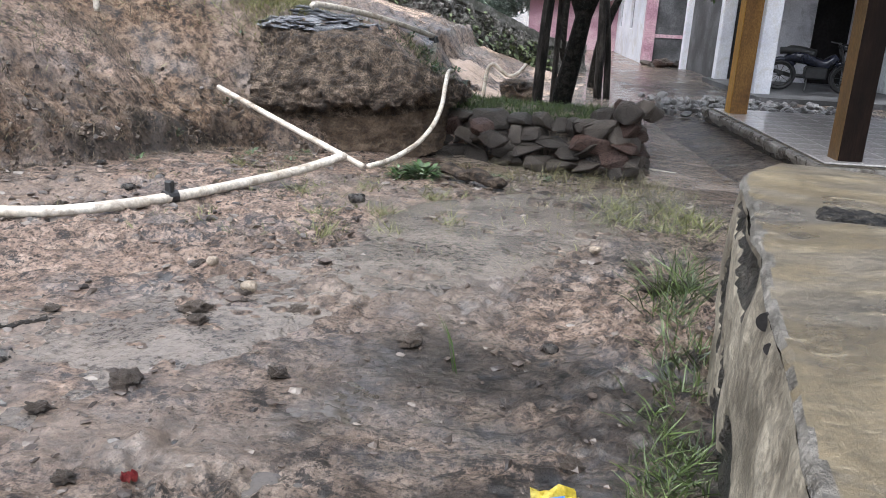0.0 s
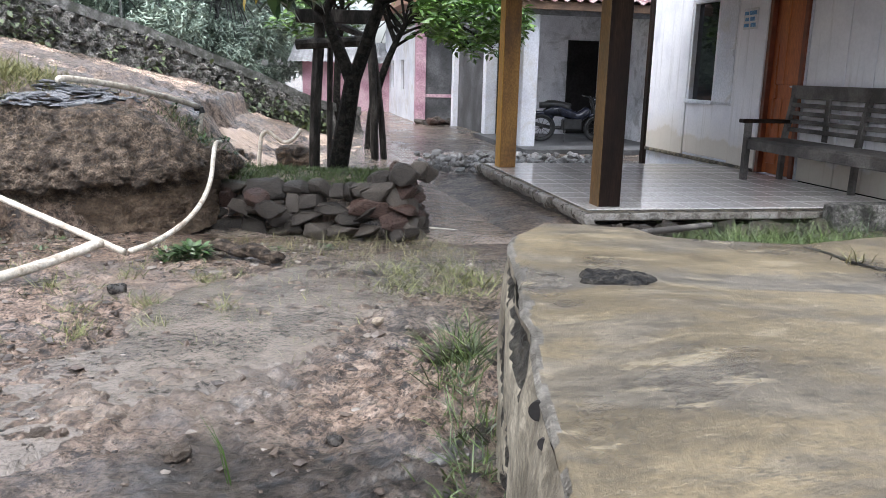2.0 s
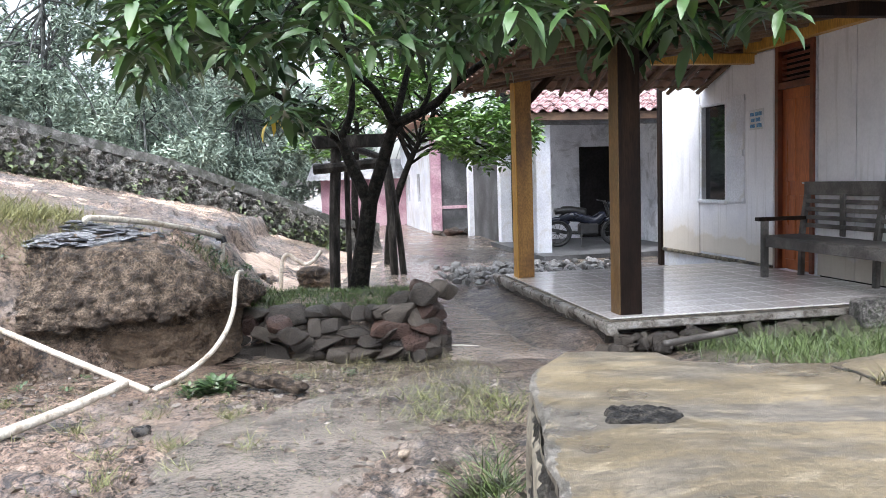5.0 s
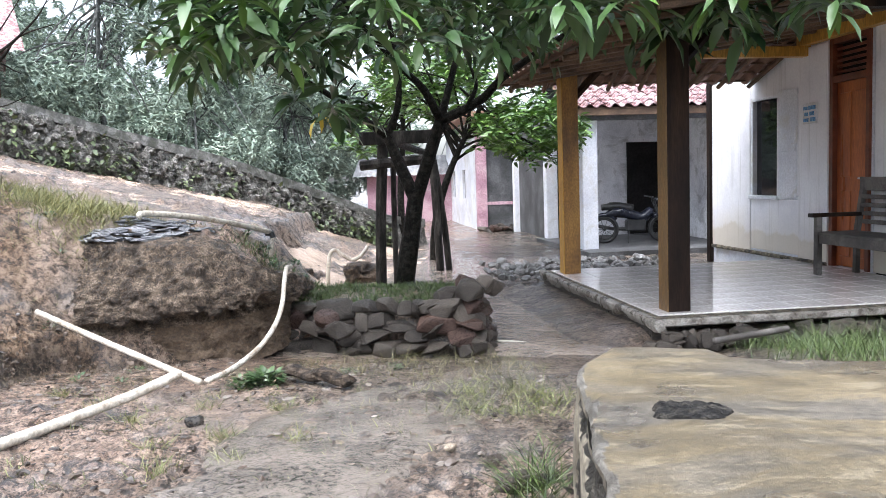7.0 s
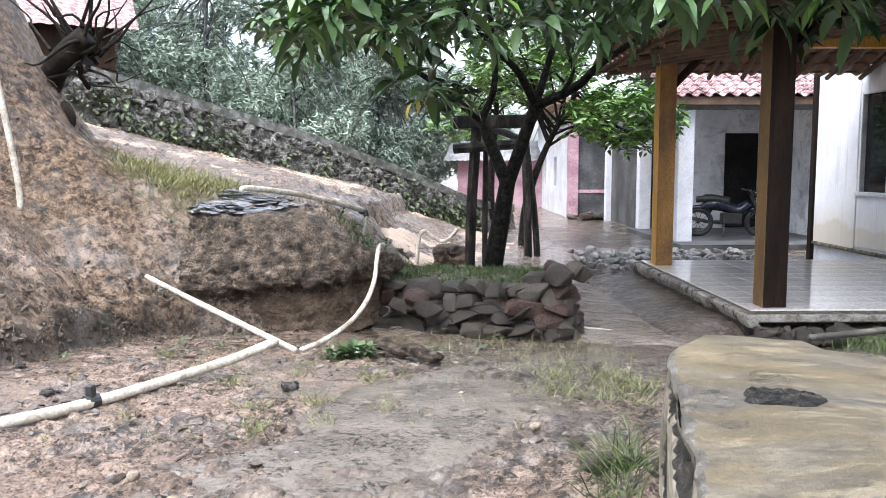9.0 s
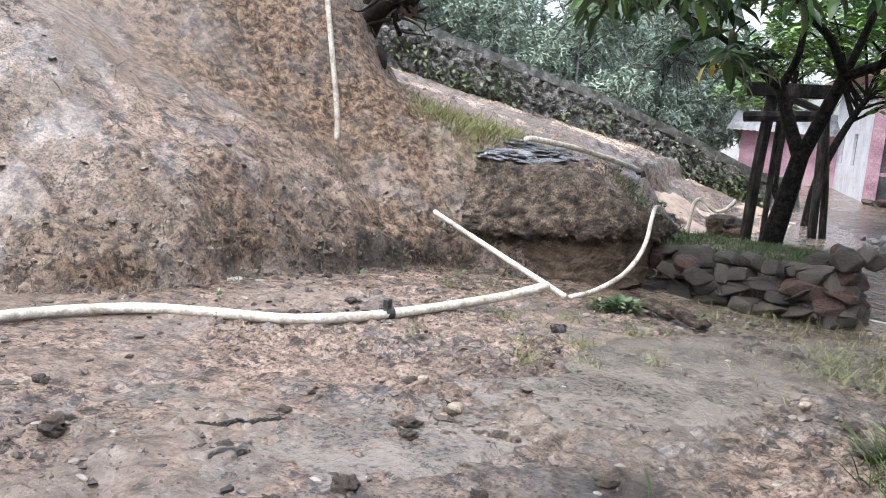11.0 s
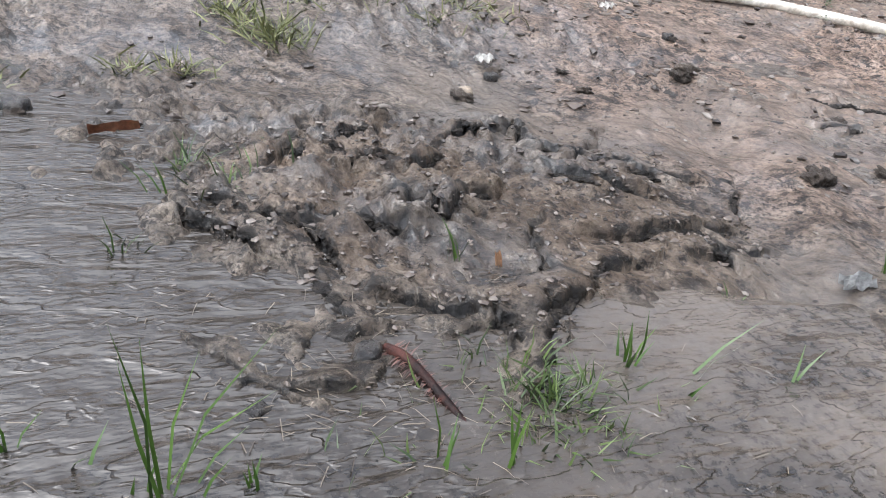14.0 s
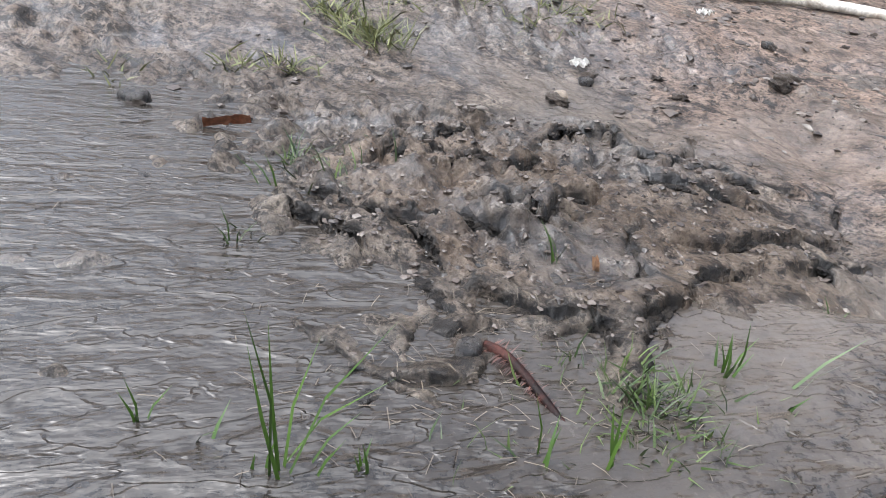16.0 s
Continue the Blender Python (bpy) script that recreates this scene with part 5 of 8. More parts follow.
# ---------------------------------------------------------------- mango tree
def build_mango():
    rng = np.random.RandomState(3)
    tree = thing("mango_tree", "young mango tree with forked dark trunk and hanging leaves", "tree", pose(-1.36, 9.3, -0.16))
    o = np.array([-1.36, 9.3, -0.16])
    bm = bmesh.new()
    def add(points, r0, r1, sides=8):
        path, radii, s = limb([np.array(p) - o for p in points], r0, r1, sides)
        add_tube(bm, path, radii, s)
    add([(-1.38, 9.3, -0.25), (-1.36, 9.3, 0.0), (-1.28, 9.3, 0.44), (-1.19, 9.3, 0.98)], 0.13, 0.085, 10)
    part("trunk", bm, BARK, tree, smoothed=True)
    bm = bmesh.new()
    limbs = [
        ([(-1.20, 9.3, 0.90), (-1.37, 9.32, 1.30), (-1.50, 9.35, 1.63)], 0.075, 0.058),
        ([(-1.50, 9.35, 1.60), (-1.36, 9.3, 1.92), (-1.33, 9.2, 2.36), (-1.4, 9.0, 2.9)], 0.045, 0.02),
        ([(-1.50, 9.35, 1.60), (-1.77, 9.1, 1.84), (-2.0, 8.8, 2.03), (-2.5, 8.3, 2.35), (-2.9, 7.7, 2.5)], 0.045, 0.014),
        ([(-1.19, 9.3, 0.92), (-1.02, 9.28, 1.41), (-0.89, 9.25, 1.76)], 0.075, 0.062),
        ([(-0.89, 9.25, 1.74), (-1.04, 9.0, 2.06), (-1.21, 8.6, 2.24), (-1.4, 7.8, 2.5), (-1.5, 7.0, 2.7)], 0.05, 0.014),
        ([(-0.90, 9.25, 1.72), (-0.76, 9.3, 2.23), (-0.66, 9.3, 2.55), (-0.5, 9.2, 3.1)], 0.045, 0.018),
        ([(-0.89, 9.25, 1.74), (-0.47, 9.2, 1.93), (-0.22, 9.0, 2.13), (0.17, 8.6, 2.33), (0.8, 8.0, 2.6), (1.3, 7.2, 2.75)], 0.055, 0.014),
        ([(-0.60, 9.2, 1.87), (-0.50, 9.2, 2.1), (-0.58, 9.2, 2.35)], 0.03, 0.012),
    ]
    for pts, a, b in limbs:
        add(pts, a, b)
    part("limb", bm, BARK, tree, smoothed=True)
    # twig ends: over the whole crown, lowest towards the outside
    ends = []
    while len(ends) < 310:
        x, y, z = rng.uniform(-4.6, 2.4), rng.uniform(5.3, 12.5), rng.uniform(1.75, 4.3)
        r = math.hypot((x + 1.1) / 3.6, (y - 9.0) / 3.6)
        if x < 0.05 - 0.46 * (y - 0.5) - 0.15 * math.sin(4 * z + y) or r > 1 or z > 2.4 + 2.2 * math.sqrt(max(0, 1 - r * r)):
            continue
        low = 2.24 + 0.14 * math.sin(x * 2.3 + 1) + 0.10 * math.sin(y * 2.9) + 0.25 * max(0.0, y - 8.0) * 0.5
        if y > 8.6 and abs(x + 1.2) < 1.3:
            low += 0.25
        if z < low and not (-2.2 < x < -1.5 and 7.4 < y < 8.6 and z > 1.75 and rng.rand() < 0.5):
            continue
        if x > 0.4 and (z > 2.9 or z < 2.2 + 0.12 * (x - 0.4)):
            continue
        ends.append((x, y, z))
    for _ in range(105):
        x, y = rng.uniform(-3.0, 1.9), rng.uniform(5.6, 7.6)
        if x > 0.05 - 0.46 * (y - 0.5) and math.hypot((x + 1.0) / 3.4, (y - 9.0) / 3.5) < 1 and not (-1.6 < x < -0.2 and rng.rand() < 0.5):
            ends.append((x, y, 2.20 + 0.13 * math.sin(x * 3.1) + rng.uniform(0, 0.55) + 0.1 * (x > 0.2)))
    ends += [(0.15 + 1.75 * rng.rand(), 5.5 + 1.1 * rng.rand(), 2.16 + 0.3 * rng.rand()) for k in range(26)]
    ends += [(-1.85 + 0.1 * k, 8.5 - 0.12 * k, 1.78 + 0.08 * (k % 3)) for k in range(5)]
    ends = np.array(ends) - o
    bmt = bmesh.new()
    for e in ends[::2]:
        back = e + np.array([-(e[0] - 0.2) * 0.18, -(e[1] + 0.2) * 0.18, 0.16 + 0.1 * rng.rand()])
        add_tube(bmt, [back, (back + e) / 2 + [0, 0, 0.04], e], [0.010, 0.008, 0.005], 4, False)
    part("twigs", bmt, BARK, tree)["kind"] = "stuff"
    at, dirs, lens = whorls(ends, 12, 0.32, rng, 1.35)
    near = np.argsort(at[:, 1] + 0.6 * at[:, 2])[:240]
    rest = np.setdiff1d(np.arange(len(at)), near)
    crown = new("crown", scatter_mesh("crown", LEAF_V, LEAF_F, at[rest], dirs[rest], lens[rest], lens[rest] * 0.27, LEAF, rng.normal(0, 0.5, len(rest))))
    crown.parent = tree
    one = scatter_mesh("leaf", LEAF_V, LEAF_F, np.zeros((1, 3)), np.array([[1.0, 0, 0]]), [1.0], [0.25], LEAF)
    two = scatter_mesh("leaf", LEAF_V, LEAF_F, np.zeros((1, 3)), np.array([[1.0, 0, 0]]), [1.0], [0.26], LEAF_BRIGHT)
    d, s, n = frames(dirs[near])
    for k, i in enumerate(near):
        rot = Matrix((d[k], s[k], n[k])).transposed().to_4x4()
        leaf = new("leaf", two if k % 4 == 0 else one)
        leaf.parent = tree
        leaf.matrix_basis = Matrix.Translation(at[i]) @ rot @ Matrix.Diagonal((lens[i],) * 3).to_4x4()
    yl = np.array([(-1.98, 8.3, 1.80), (-2.02, 8.35, 1.74), (-1.96, 8.32, 1.78)]) - o
    ye = new("yellow_leaves", scatter_mesh("yellow_leaves", LEAF_V, LEAF_F, yl, np.array([(0.3, -0.2, -1), (-0.3, -0.3, -0.8), (0.6, -0.2, -0.5)]), [0.2, 0.2, 0.17], [0.06] * 3, YELLOW_LEAF))
    ye.parent = tree
    ye["label"] = "yellowed leaves"
    return tree


build_mango()


def leafy_tree(name, label, at, trunk, ends, per, length, mat, seed, width=0.28, droop=0.9, bark=None, radius=0.15, leaf=None):
    """A tree from its foot, trunk points, and twig ends."""
    rng = np.random.RandomState(seed)
    tree = thing(name, label, "tree", pose(*at))
    path, radii, s = limb(trunk, radius, radius * 0.35, 8)
    part("trunk", tube(path, radii, s), bark or BARK, tree, smoothed=True)
    bm = bmesh.new()
    top = np.array(trunk[-1])
    mid = np.array(trunk[-2])
    pick = ends[:: max(1, len(ends) // 26)]
    for e in pick:
        a = mid + (top - mid) * rng.rand()
        add_tube(bm, spline([a, (a * 0.5 + e * 0.5) + [0, 0, 0.12 * np.linalg.norm(e - a)], e], 3), np.linspace(radius * 0.28, 0.012, 7), 5, False)
    part("limb", bm, bark or BARK, tree)
    p, d, l = whorls(ends, per, length, rng, droop)
    leaf_v, leaf_f = leaf or (LEAF_V, LEAF_F)
    crown = new("crown", scatter_mesh("crown", leaf_v, leaf_f, p, d, l, l * width, mat, rng.normal(0, 0.6, len(p))))
    crown.parent = tree
    return tree


def cloud(n, blobs, seed):
    """Twig ends near the skin of a few uneven blobs (centre and radii)."""
    rng = np.random.RandomState(seed)
    out = []
    for c, r in blobs:
        for _ in range(int(n)):
            v = rng.normal(size=3)
            v /= np.linalg.norm(v)
            k = 0.55 + 0.5 * rng.rand() + 0.18 * math.sin(5 * v[0] + 3 * v[2] + seed)
            out.append(np.array(c) + v * r * k)
    return np.array(out)


# tree beside the far bend of the street
leafy_tree("fruit_tree", "bright green fruit tree behind the mango", (-1.62, 14.2, -0.3), [(0, 0, -0.1), (0.08, 0, 0.8), (0.4, -0.1, 1.7), (0.9, -0.2, 2.6)],
           cloud(150, [((1.67, -0.5, 2.15), (0.95, 0.8, 0.45)), ((0.87, 0.3, 2.9), (1.4, 1.0, 0.8)), ((-0.2, 0.2, 3.2), (1.0, 0.9, 0.7))], 4), 12, 0.19, LEAF_BRIGHT, 8, 0.3, radius=0.09)
leafy_tree("slim_tree", "slim leafy tree beyond the wooden frame", (-2.6, 17.0, -0.3), [(0, 0, -0.1), (0, 0, 1.2), (0.1, 0, 2.4), (0.1, 0, 3.4)],
           cloud(70, [((0.2, 0, 3.6), (1.4, 1.2, 0.9)), ((-0.5, 0.4, 2.4), (0.9, 0.8, 0.5))], 9), 11, 0.2, LEAF_BRIGHT, 12, 0.3, radius=0.09)

# large trees beyond the hill wall
# pale grey puts haze into the colour of far trunks and limbs
FAR_BARK = surface("haze_paled_bark", [(0.05, 0.052, 0.05), (0.085, 0.088, 0.083), (0.14, 0.145, 0.136)], 0.12, 0.02, (0.6, 0.9), 0.5, 0.01, spec=0.1)
FAR = [
    ((-13.5, 17.0, 1.8), 1.0, 21), ((-10.6, 20.0, 1.4), 1.05, 22), ((-8.0, 19.5, 0.9), 0.72, 23), ((-6.4, 21.5, 0.5), 0.66, 24),
    ((-16.5, 24.0, 2.0), 1.35, 25), ((-9.5, 27.0, 1.0), 1.25, 26), ((-5.2, 29.0, 0.0), 0.75, 27), ((-3.0, 40.0, 0.0), 1.3, 28), ((-18.0, 15.0, 2.6), 0.9, 29), ((-12.0, 36.0, 0.5), 1.8, 30), ((-15.2, 30.0, 1.2), 1.9, 31), ((-20.5, 31.0, 2.0), 2.0, 32), ((-10.5, 31.0, 0.4), 1.5, 33),
]
for at, k, seed in FAR:
    rng = np.random.RandomState(seed)
    blobs = [((rng.uniform(-1.6, 1.6) * k, rng.uniform(-1.3, 1.3) * k, (1.7 + 0.75 * b + rng.uniform(-0.3, 0.3)) * k), np.array([1.5, 1.4, 0.75]) * k * rng.uniform(0.75, 1.15)) for b in range(6)]
    blobs += [((rng.uniform(-2.6, 2.6) * k, rng.uniform(-2.2, 0.5) * k, (0.9 + rng.uniform(0, 1.8)) * k), np.array([1.1, 1.0, 0.5]) * k) for b in range(4)]
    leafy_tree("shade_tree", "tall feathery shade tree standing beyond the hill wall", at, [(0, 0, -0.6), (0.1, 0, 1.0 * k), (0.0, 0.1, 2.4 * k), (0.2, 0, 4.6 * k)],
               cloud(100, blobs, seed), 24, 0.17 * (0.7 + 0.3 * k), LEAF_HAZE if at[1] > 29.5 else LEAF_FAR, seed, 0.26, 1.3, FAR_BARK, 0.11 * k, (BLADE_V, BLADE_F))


# ---------------------------------------------------------------- wooden frame behind the mango tree
def build_frame():
    fr = thing("pergola", "old grey timber frame with leaning posts beside the tree", "pergola")
    part("post", tube(spline([(-1.77, 10.1, -0.3), (-1.74, 10.1, 0.7), (-1.67, 10.1, 1.75)], 4), 0.065, 8), OLD_POST, fr)
    part("post", tube(spline([(-1.62, 10.35, -0.3), (-1.62, 10.35, 0.6), (-1.60, 10.3, 1.5)], 4), 0.035, 7), OLD_POST, fr)
    part("post", tube(spline([(-1.33, 12.6, -0.35), (-1.36, 12.6, 0.6), (-1.4, 12.6, 1.5)], 4), 0.06, 8), OLD_POST, fr)
    part("post", tube(spline([(-1.20, 12.7, -0.35), (-1.27, 12.7, 0.5), (-1.38, 12.6, 1.4)], 4), 0.05, 7), OLD_POST, fr)
    part("beam", box((-1.95, 10.0, 1.55), (-1.0, 10.12, 1.70), 0.01), OLD_POST, fr)
    part("beam", tube([(-1.95, 10.05, 1.31), (-1.05, 10.0, 1.37)], 0.06, 8), OLD_POST, fr)
    part("beam", tube([(-1.68, 10.1, 1.62), (-1.40, 12.6, 1.48)], 0.05, 8), OLD_POST, fr)
    return fr


OLD_POST = surface("black_weathered_post", [(0.010, 0.009, 0.008), (0.028, 0.025, 0.022), (0.07, 0.063, 0.056)], 0.12, 0.012, (0.5, 0.85), 0.8, 0.008, stretch=(1, 1, 0.3), spec=0.15)
build_frame()


# ---------------------------------------------------------------- uprooted stump
def build_stump():
    st = thing("tree_stump", "dead uprooted stump with tangled dark roots on the hillside", "tree stump", pose(-5.1, 7.0, 1.55))
    rng = np.random.RandomState(6)
    part("trunk", tube(spline([(-0.08, 0, -0.5), (-0.06, 0, 0.05), (0.1, -0.05, 0.36), (0.3, -0.1, 0.55), (0.5, -0.1, 0.7)], 4), [0.14 - 0.003 * k for k in range(17)], 9), ROOT, st, smoothed=True)
    bm = bmesh.new()
    for k in range(26):
        a = rng.uniform(0, 6.28)
        start = np.array([rng.uniform(0.1, 0.6), rng.uniform(-0.15, 0.1), rng.uniform(0.35, 0.75)])
        step = np.array([math.cos(a) * 0.24, math.sin(a) * 0.15, rng.uniform(-0.1, 0.32)])
        pts = [start + step * j + rng.normal(0, 0.05, 3) for j in range(4)]
        add_tube(bm, spline(pts, 3), np.linspace(rng.uniform(0.010, 0.028), 0.004, 10), 5, False)
    for pts in ([(-0.1, 0, 0.4), (-0.5, -0.1, 0.62), (-0.9, -0.1, 0.78), (-1.4, 0, 0.95)], [(-0.2, -0.1, 0.1), (-0.45, -0.2, -0.05), (-0.6, -0.2, 0.3), (-0.75, -0.15, 0.45)], [(0.25, -0.1, 0.1), (0.4, -0.2, -0.02), (0.36, -0.2, -0.2)]):
        add_tube(bm, spline(pts, 4), np.linspace(0.05, 0.015, 4 * 3 + 1 if len(pts) == 4 else 9), 6, False)
    part("root", bm, ROOT, st, smoothed=True)
    return st


build_stump()

# ---------------------------------------------------------------- first house: door, window, roof
def build_door():
    door = tagged(new("door_1"), "orange varnished wooden door under a slatted vent", "door", kind="structure")
    door.matrix_basis = HM @ pose(3.10, 1.94, 0)
    part("frame", box((-0.03, 0, 0), (0.10, 0.06, 2.52), 0.004), DOOR_FRAME, door)
    part("frame", box((-0.03, 0.64, 0), (0.10, 0.70, 2.52), 0.004), DOOR_FRAME, door)
    part("frame", box((-0.026, 0.06, 2.46), (0.10, 0.64, 2.52), 0.004), DOOR_FRAME, door)
    part("frame", box((-0.026, 0.06, 2.04), (0.10, 0.64, 2.11), 0.004), DOOR_FRAME, door)
    bm = bmesh.new()
    add_box(bm, (0.03, 0.062, 0.01), (0.065, 0.638, 2.038), 0.003)
    for z0, z1 in ((0.12, 0.85), (1.0, 1.92)):
        for y0, y1 in ((0.12, 0.32), (0.38, 0.58)):
            add_box(bm, (0.018, y0, z0), (0.032, y1, z1), 0.008)
    leaf = part("leaf", bm, DOOR_WOOD, door)
    part("handle", tube([(0.01, 0.12, 0.98), (0.0, 0.14, 0.98), (0.0, 0.22, 0.985)], 0.009, 8), STEEL, leaf, "small steel door handle")
    for k in range(5):
        part("slat", box((0.02, 0.06, 2.135 + 0.063 * k), (0.05, 0.64, 2.165 + 0.063 * k), 0.003, Matrix.Rotation(0.0, 4, "X")), DOOR_FRAME, door)
    part("vent_back", box((0.085, 0.06, 2.11), (0.095, 0.64, 2.46)), DARK, door)
    return door


STEEL = surface("dull_steel", [(0.3, 0.3, 0.3), (0.45, 0.45, 0.45), (0.55, 0.55, 0.55)], 0.1, 0.01, (0.25, 0.4), 0.1, 0.001, metal=0.9)
GLASS, gn, gl, gp = material("dark_window_glass")
gp.inputs["Base Color"].default_value = (0.012, 0.013, 0.016, 1)
gp.inputs["Roughness"].default_value = 0.04
build_door()


def build_window():
    w = tagged(new("window_1"), "tall dark window with a white shutter board beside it", "window", kind="structure")
    w.matrix_basis = HM @ pose(3.10, 3.77, 0.77)
    for lo, hi in (((-0.015, -0.05, -0.05), (0.06, 0.0, 1.28)), ((-0.015, 0.61, -0.05), (0.06, 0.66, 1.28))):
        part("frame", box(lo, hi, 0.004), WALL_WHITE, w)
    part("frame", box((-0.012, 0.0, 1.23), (0.06, 0.61, 1.28), 0.004), WALL_WHITE, w)
    part("sill", box((-0.05, -0.06, -0.05), (0.06, 0.67, 0.0), 0.005), WALL_WHITE, w)
    part("pane", box((0.05, 0.0, 0.0), (0.056, 0.61, 1.23)), GLASS, w)
    sh = part("shutter", box((-0.03, -0.48, -0.04), (-0.002, -0.06, 1.30), 0.004), WALL_WHITE, w)
    part("batten", box((-0.042, -0.46, 0.55), (-0.03, -0.08, 0.63), 0.003), WALL_WHITE, sh)
    return w


build_window()
for k, (u0, u1) in enumerate(((1.312, 1.90), (0.90, 1.30), (0.30, 0.89), (-0.32, 0.29), (-0.94, -0.33), (-1.56, -0.95), (-2.2, -1.57))):
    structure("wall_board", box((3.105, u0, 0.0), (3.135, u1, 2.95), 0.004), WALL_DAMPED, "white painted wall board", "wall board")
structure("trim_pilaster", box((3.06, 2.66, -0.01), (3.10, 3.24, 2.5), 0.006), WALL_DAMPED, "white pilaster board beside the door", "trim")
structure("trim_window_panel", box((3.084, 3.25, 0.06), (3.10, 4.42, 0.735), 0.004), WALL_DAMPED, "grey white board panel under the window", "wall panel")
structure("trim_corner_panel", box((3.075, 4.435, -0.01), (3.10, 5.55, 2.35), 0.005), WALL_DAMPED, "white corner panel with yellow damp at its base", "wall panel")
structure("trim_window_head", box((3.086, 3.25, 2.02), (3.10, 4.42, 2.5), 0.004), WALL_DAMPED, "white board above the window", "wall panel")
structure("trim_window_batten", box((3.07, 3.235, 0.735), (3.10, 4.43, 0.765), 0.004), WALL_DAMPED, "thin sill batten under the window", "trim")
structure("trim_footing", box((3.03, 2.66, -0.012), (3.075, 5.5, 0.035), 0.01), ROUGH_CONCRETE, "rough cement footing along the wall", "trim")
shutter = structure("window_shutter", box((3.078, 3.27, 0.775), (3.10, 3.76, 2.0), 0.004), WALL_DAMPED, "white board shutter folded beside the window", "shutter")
for u in (3.41, 3.56):
    part("groove", box((3.0765, u, 0.79), (3.0785, u + 0.006, 1.985)), WALL_GREY, shutter)

# wall plate and sign
sign = tagged(in_house(part("house_sign", box((3.042, 2.84, 1.62), (3.058, 3.12, 1.86), 0.002), WALL_WHITE)),
              "small white plate with faded blue print on the wall", "sign")
SIGN_BLUE = surface("faded_blue_print", [(0.04, 0.16, 0.38), (0.07, 0.24, 0.48), (0.16, 0.36, 0.58)], 0.04, 0.02, (0.3, 0.5))
for k in range(3):
    part("bar", box((3.037, 2.86 + 0.03 * (k % 2), 1.645 + 0.068 * k), (3.043, 2.96 + 0.02 * k, 1.69 + 0.068 * k)), SIGN_BLUE, sign)
    part("bar", box((3.037, 3.0 + 0.01 * k, 1.645 + 0.068 * k), (3.043, 3.10 - 0.02 * (k % 2), 1.685 + 0.068 * k)), SIGN_BLUE, sign)


# porch roof: slopes down to the street (low v) and, past the tie beam, down to the far end
def roof_z(v, u):
    z = 2.16 + 0.15 * (v + 0.45)
    if u > 3.2:
        z = min(z, 2.66 - 0.42 * (u - 3.2) + 0.02 * v)
    return z


def curved_tile(name, length, width, mat):
    """A clay tile with a shallow S curve across it; its run is along +y."""
    bm = bmesh.new()
    rows = []
    for j in (0, 1):
        rows.append([[bm.verts.new((width * (i / 5 - 0.5), length * j, 0.034 * math.sin(i / 5 * 2 * math.pi) + 0.02 * (1 - j) + t)) for i in range(6)] for t in (0.012, 0.0)])
    (a, a2), (b, b2) = rows
    for i in range(5):
        bm.faces.new((a[i], a[i + 1], b[i + 1], b[i]))
        bm.faces.new((a2[i + 1], a2[i], b2[i], b2[i + 1]))
        bm.faces.new((a2[i], a2[i + 1], a[i + 1], a[i]))
    me = bpy.data.meshes.new(name)
    bm.to_mesh(me)
    bm.free()
    me.materials.append(mat)
    return me


OLD_TILE = curved_tile("tile", 0.27, 0.235, ROOF_TILE)
RED_TILE = curved_tile("tile", 0.27, 0.235, ROOF_RED)


def tile_plane(parent, me, origin, across, upslope, n_across, n_up, rng, step=(0.22, 0.215)):
    """Rows of tiles from an eave corner: across along the eave, upslope towards the ridge."""
    a, b = Vector(across).normalized(), Vector(upslope).normalized()
    n = a.cross(b).normalized()
    rot = Matrix((a, b, n)).transposed().to_4x4()
    for j in range(n_up):
        for i in range(n_across):
            p = Vector(origin) + a * ((i + 0.5) * step[0]) + b * (j * step[1]) + n * (0.01 + rng.uniform(-0.006, 0.006))
            ob = new("tile", me)
            ob.parent = parent
            ob.matrix_basis = Matrix.Translation(p) @ rot @ Matrix.Rotation(rng.uniform(-0.03, 0.03), 4, "Z")


